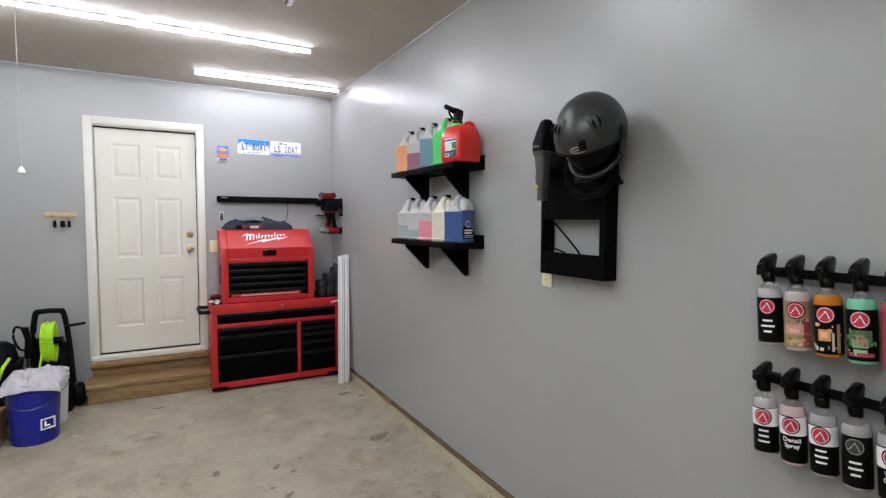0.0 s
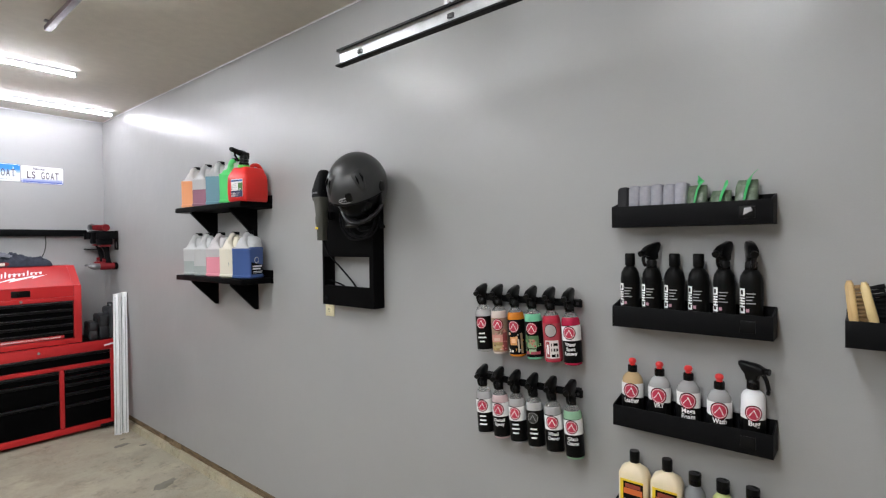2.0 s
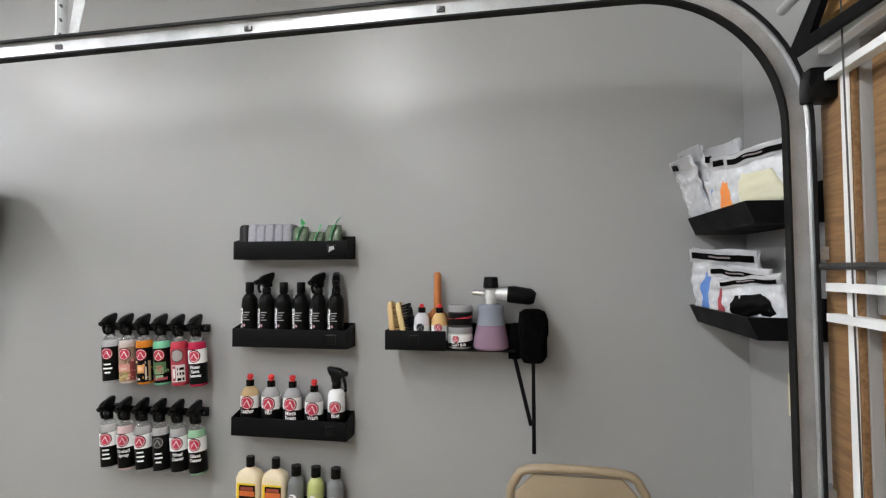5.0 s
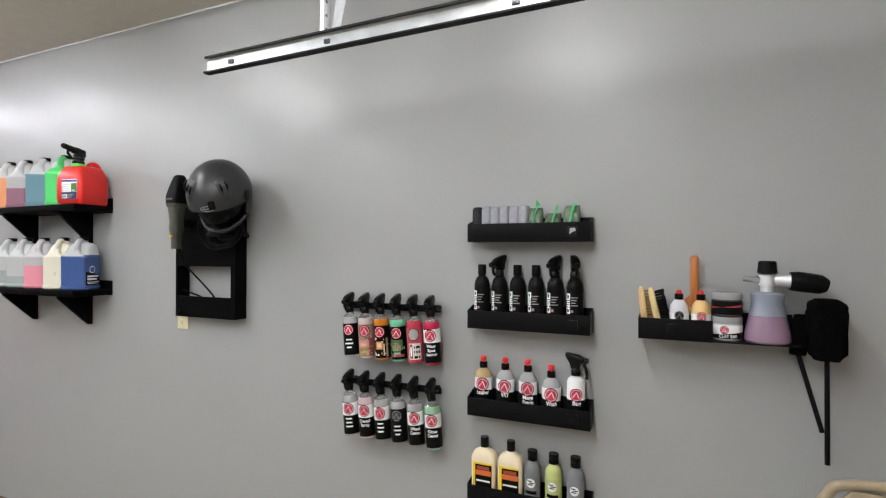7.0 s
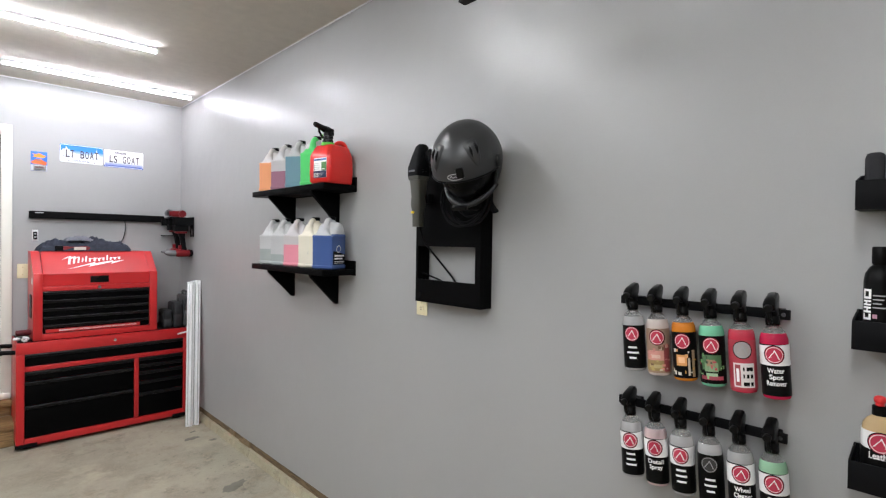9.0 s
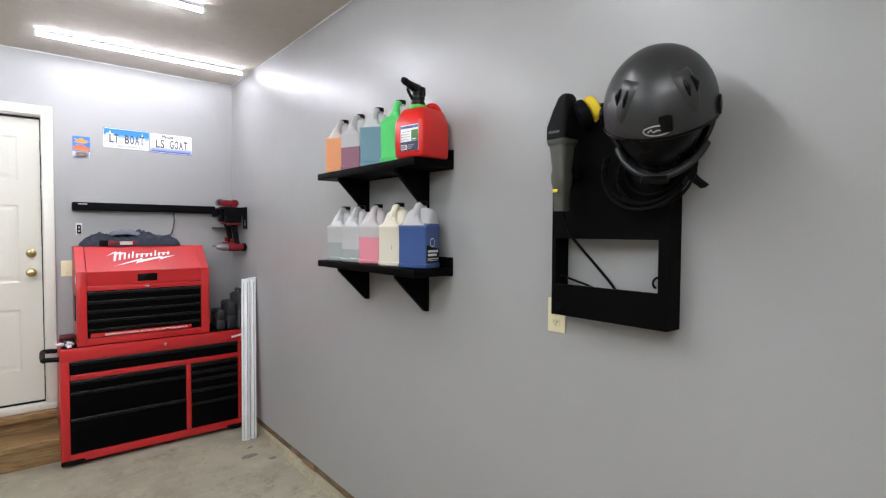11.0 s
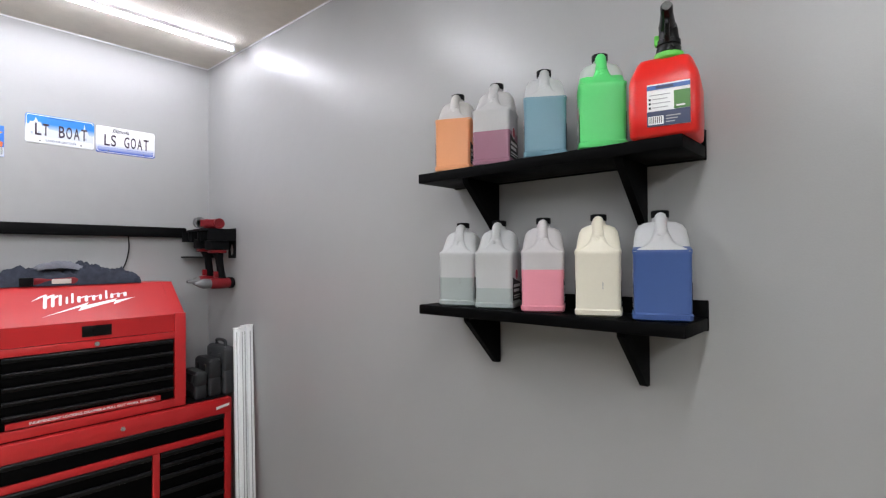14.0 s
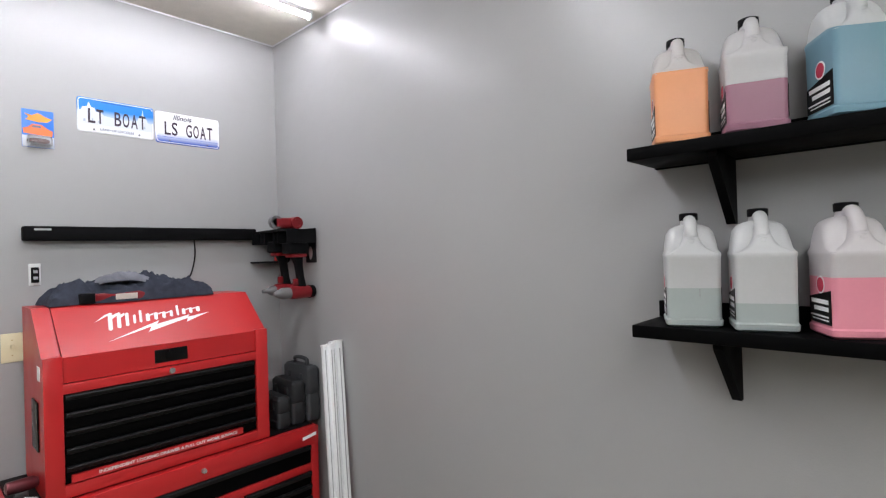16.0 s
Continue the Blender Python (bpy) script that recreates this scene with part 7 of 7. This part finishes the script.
single("header_board", boxes((0.55, 1.128, SOUTH + 0.001, SOUTH + 0.03, 2.24, 2.62), bevel=0.002), mat("header_pine", (0.42, 0.23, 0.07), 0.6, vary=0.2), "yellow pine board above the garage door", "board")

gd = thing("garage_door", "closed sectional garage door with brown panels and steel struts", "garage door", pose(0, SOUTH - 0.055, FLOORZ))
secs = 4
sh = (2.14) / secs
for k in range(secs):
    z0 = k * sh
    s = part("section", boxes((GX0 - 0.02, GX1 + 0.02, -0.02, 0.02, z0 + 0.003, z0 + sh - 0.003), bevel=0.003), DOORWOOD, gd)
    n = 4
    pw = (GX1 - GX0) / n
    for i in range(n):
        part("panel", boxes((GX0 + pw * i + 0.09, GX0 + pw * (i + 1) - 0.09, 0.02, 0.03, z0 + 0.1, z0 + sh - 0.1), bevel=0.006), DOORWOOD, s)
    for i in range(n + 1):
        x = min(max(GX0 + pw * i, GX0 + 0.035), GX1 - 0.035)
        part("stile", boxes((x - 0.03, x + 0.03, 0.021, 0.036, z0 + 0.01, z0 + sh - 0.01)), DOORWOOD, s)
    if k:
        for i in range(n + 1):
            x = min(max(GX0 + pw * i, GX0 + 0.035), GX1 - 0.035)
            part("hinge", boxes((x - 0.03, x + 0.03, 0.037, 0.042, z0 - 0.05, z0 + 0.05), bevel=0.002), STEEL, s)
    part("strut", boxes((GX0, 1.10, 0.073, 0.098, z0 + sh - 0.072, z0 + sh - 0.054), (GX0, 1.10, 0.073, 0.098, z0 + sh - 0.005, z0 + sh + 0.013)), POLEWHITE, s)
    part("roller_stem", tube([(GX1 - 0.06, 0.05, z0 + 0.05), (RX - 0.03, 0.105, z0 + 0.05)], 0.008, 8), DARKSTEEL, s)
tb = thing("torsion_bar", "steel torsion bar and spring above the garage door", "torsion spring", pose(0, SOUTH + 0.07, 2.32))
part("shaft", tube([(GX0 - 0.1, 0, 0), (1.2, 0, 0)], 0.0125, 12), STEEL, tb)
coil = [(-1.6 + 0.006 * k / 2, 0.028 * math.cos(k * math.pi / 4), 0.028 * math.sin(k * math.pi / 4)) for k in range(330)]
part("spring", tube(coil, 0.005, 5), DARKSTEEL, tb)
part("cable_drum", lathe([(0.045, -0.03), (0.034, -0.025), (0.034, 0.025), (0.045, 0.03)], 24, m=pose(1.0, 0, 0, 0, 90)), DARKSTEEL, tb)
part("end_bearing", prism([(1.165, -0.135), (1.165, -0.112), (1.04, -0.02), (0.85, 0.03), (0.85, 0.0), (1.02, -0.05), (1.08, -0.115), (0.85, -0.135), (0.85, -0.155)], 1, -0.015, 0.0), BLACK, tb, "black bearing bracket", smooth=0)
part("centre_plate", boxes((-0.62, -0.61, -0.07, 0.05, -0.06, 0.06)), STEEL, tb)
single("lift_cable", tube([(1.0, SOUTH + 0.05, 2.29), (1.02, SOUTH + 0.02, 0.15)], 0.002, 5), DARKSTEEL, "thin steel lift cable beside the door", "cable")


def bag_tray(z, label):
    """A corner bin on the south wall, reaching the side wall, with a sloped front."""
    t = thing("bag_tray", label, "tray", on_south(EAST - 0.002, z), group="bag trays")
    bm = bmesh.new()
    low = ring(bm, [(0.0, -0.155, 0.0), (0.45, -0.155, 0.0), (0.45, 0.0, 0.0), (0.0, 0.0, 0.0)])
    top = ring(bm, [(0.0, -0.178, 0.054), (0.45, -0.178, 0.054), (0.45, 0.0, 0.054), (0.0, 0.0, 0.054)])
    bm.faces.new(low)
    bridge(bm, low, top)
    bmesh.ops.recalc_face_normals(bm, faces=bm.faces)
    bmesh.ops.solidify(bm, geom=list(bm.faces), thickness=0.004)
    part("bin", bm, BLACK, t)
    part("back_plate", boxes((0.01, 0.44, -0.006, -0.001, 0.05, 0.10)), BLACK, t)
    return t


bag_tray(1.790, "black wall bin holding a row of bagged pads")
bag_tray(1.508, "black wall bin holding bagged towels")


def bag(x, z, out, w, h, lean, yaw, fill, label, wide=False):
    """A clear bag hung in space from its upper corner, tipped forward and turned."""
    b = thing("pad_bag", label, "bag", on_south(x, z, out) @ pose(0, 0, 0, 0, 0, yaw) @ pose(0, 0, 0, lean, 5 * math.sin(x * 40 + z * 7), 0) @ pose(w / 2, 0, -h), group="bagged pads")
    film = loft([(0.0, 0, 0, w / 2 - 0.008, 0.004, 0.003), (0.03, 0, 0, w / 2 - 0.002, 0.008, 0.006), (h * 0.6, 0, 0, w / 2, 0.007, 0.005), (h * 0.85, 0, 0, w / 2, 0.004, 0.003), (h, 0, 0, w / 2, 0.002, 0.001)])
    bmesh.ops.subdivide_edges(film, edges=[e for e in film.edges if e.calc_length() > 0.025], cuts=7, use_grid_fill=True)
    for v in film.verts:
        v.co += Vector((noise.noise(v.co * 20 + Vector((x * 31, z, 0))) * 0.010, noise.noise(v.co * 46 + Vector((x * 17, z, 5))) * 0.011 - 0.002, noise.noise(v.co * 14 + Vector((x * 7, z, 2))) * 0.008))
    part("film", film, BAGCLEAR, b, smooth=35)
    if fill is not None:
        pad = loft([(0.015, 0.0, -0.008, w * 0.30, 0.006, 0.005), (h * 0.2, 0.006, -0.010, w * 0.34, 0.009, 0.007), (h * 0.45, 0.0, -0.011, w * 0.31, 0.008, 0.006), (h * 0.64, -0.008, -0.008, w * 0.22, 0.004, 0.003)])
        bmesh.ops.subdivide_edges(pad, edges=[e for e in pad.edges if e.calc_length() > 0.02], cuts=5, use_grid_fill=True)
        for v in pad.verts:
            v.co += Vector((noise.noise(v.co * 30 + Vector((3, x * 9, z))) * 0.012, noise.noise(v.co * 60 + Vector((x, z, 5))) * 0.006, noise.noise(v.co * 25 + Vector((z, 4, x))) * 0.012))
        part("content", pad, fill, b)
    def sheet(x0, x1, z0, z1, slant, depth):
        """A thin printed strip that follows the creases of the bag."""
        bm = bmesh.new()
        rows = [[bm.verts.new((x0 + (x1 - x0) * i / 14, depth + 0.006 * noise.noise(Vector((30 * (x0 + (x1 - x0) * i / 14), x * 19, z * 5))), z0 + (z1 - z0) * j / 2 + slant * i / 14 + 0.005 * noise.noise(Vector((26 * (x0 + (x1 - x0) * i / 14), x * 13, z))))) for i in range(15)] for j in range(3)]
        for p, q in zip(rows, rows[1:]):
            for i in range(14):
                bm.faces.new((p[i], p[i + 1], q[i + 1], q[i]))
        bmesh.ops.solidify(bm, geom=list(bm.faces), thickness=0.0012)
        return bm

    hd = part("header", sheet(-w / 2, w / 2, h * 0.80, h, 0.0, -0.010), BAGWHITE, b)
    part("header_band", sheet(-w / 2 + 0.012, w / 2 - 0.008 if wide else -w / 2 + 0.05, h * 0.855, h * 0.945, -0.004, -0.0125), LABELBLACK, hd)
    if wide:
        part("header_mark", sheet(-w * 0.16, w * 0.14, h * 0.885, h * 0.91, -0.001, -0.0142), tint(0.55, 0.45, 0.47), hd)


bag(1.606, 2.03, 0.226, 0.13, 0.215, 20, 8, None, "clear bag with a white pad and black header tag")
bag(1.598, 2.06, 0.200, 0.13, 0.245, 13, 10, None, "clear bag with a white pad and black header tag")
bag(1.555, 2.05, 0.172, 0.13, 0.235, 7, 14, None, "clear bag with a white pad and black header tag")
bag(1.50, 2.03, 0.164, 0.15, 0.215, 6, 20, tint(0.07, 0.22, 0.60), "clear bag with a blue pad and black header")
bag(1.435, 2.005, 0.160, 0.2, 0.19, 5, 26, tint(0.85, 0.28, 0.07), "clear bag with an orange pad and black header", True)
bag(1.335, 1.985, 0.160, 0.19, 0.17, 6, 28, tint(0.64, 0.62, 0.46), "clear bag with a cream waffle pad and black header", True)
bag(1.60, 1.745, 0.172, 0.25, 0.215, 6, 26, tint(0.12, 0.25, 0.62), "clear bag with blue towels and black header", True)
bag(1.465, 1.692, 0.162, 0.2, 0.165, 5, 27, tint(0.40, 0.07, 0.08), "clear bag with red towels and black header", True)
bag(1.395, 1.65, 0.160, 0.2, 0.12, 6, 24, LABELBLACK, "clear bag with folded black towels and black header", True)
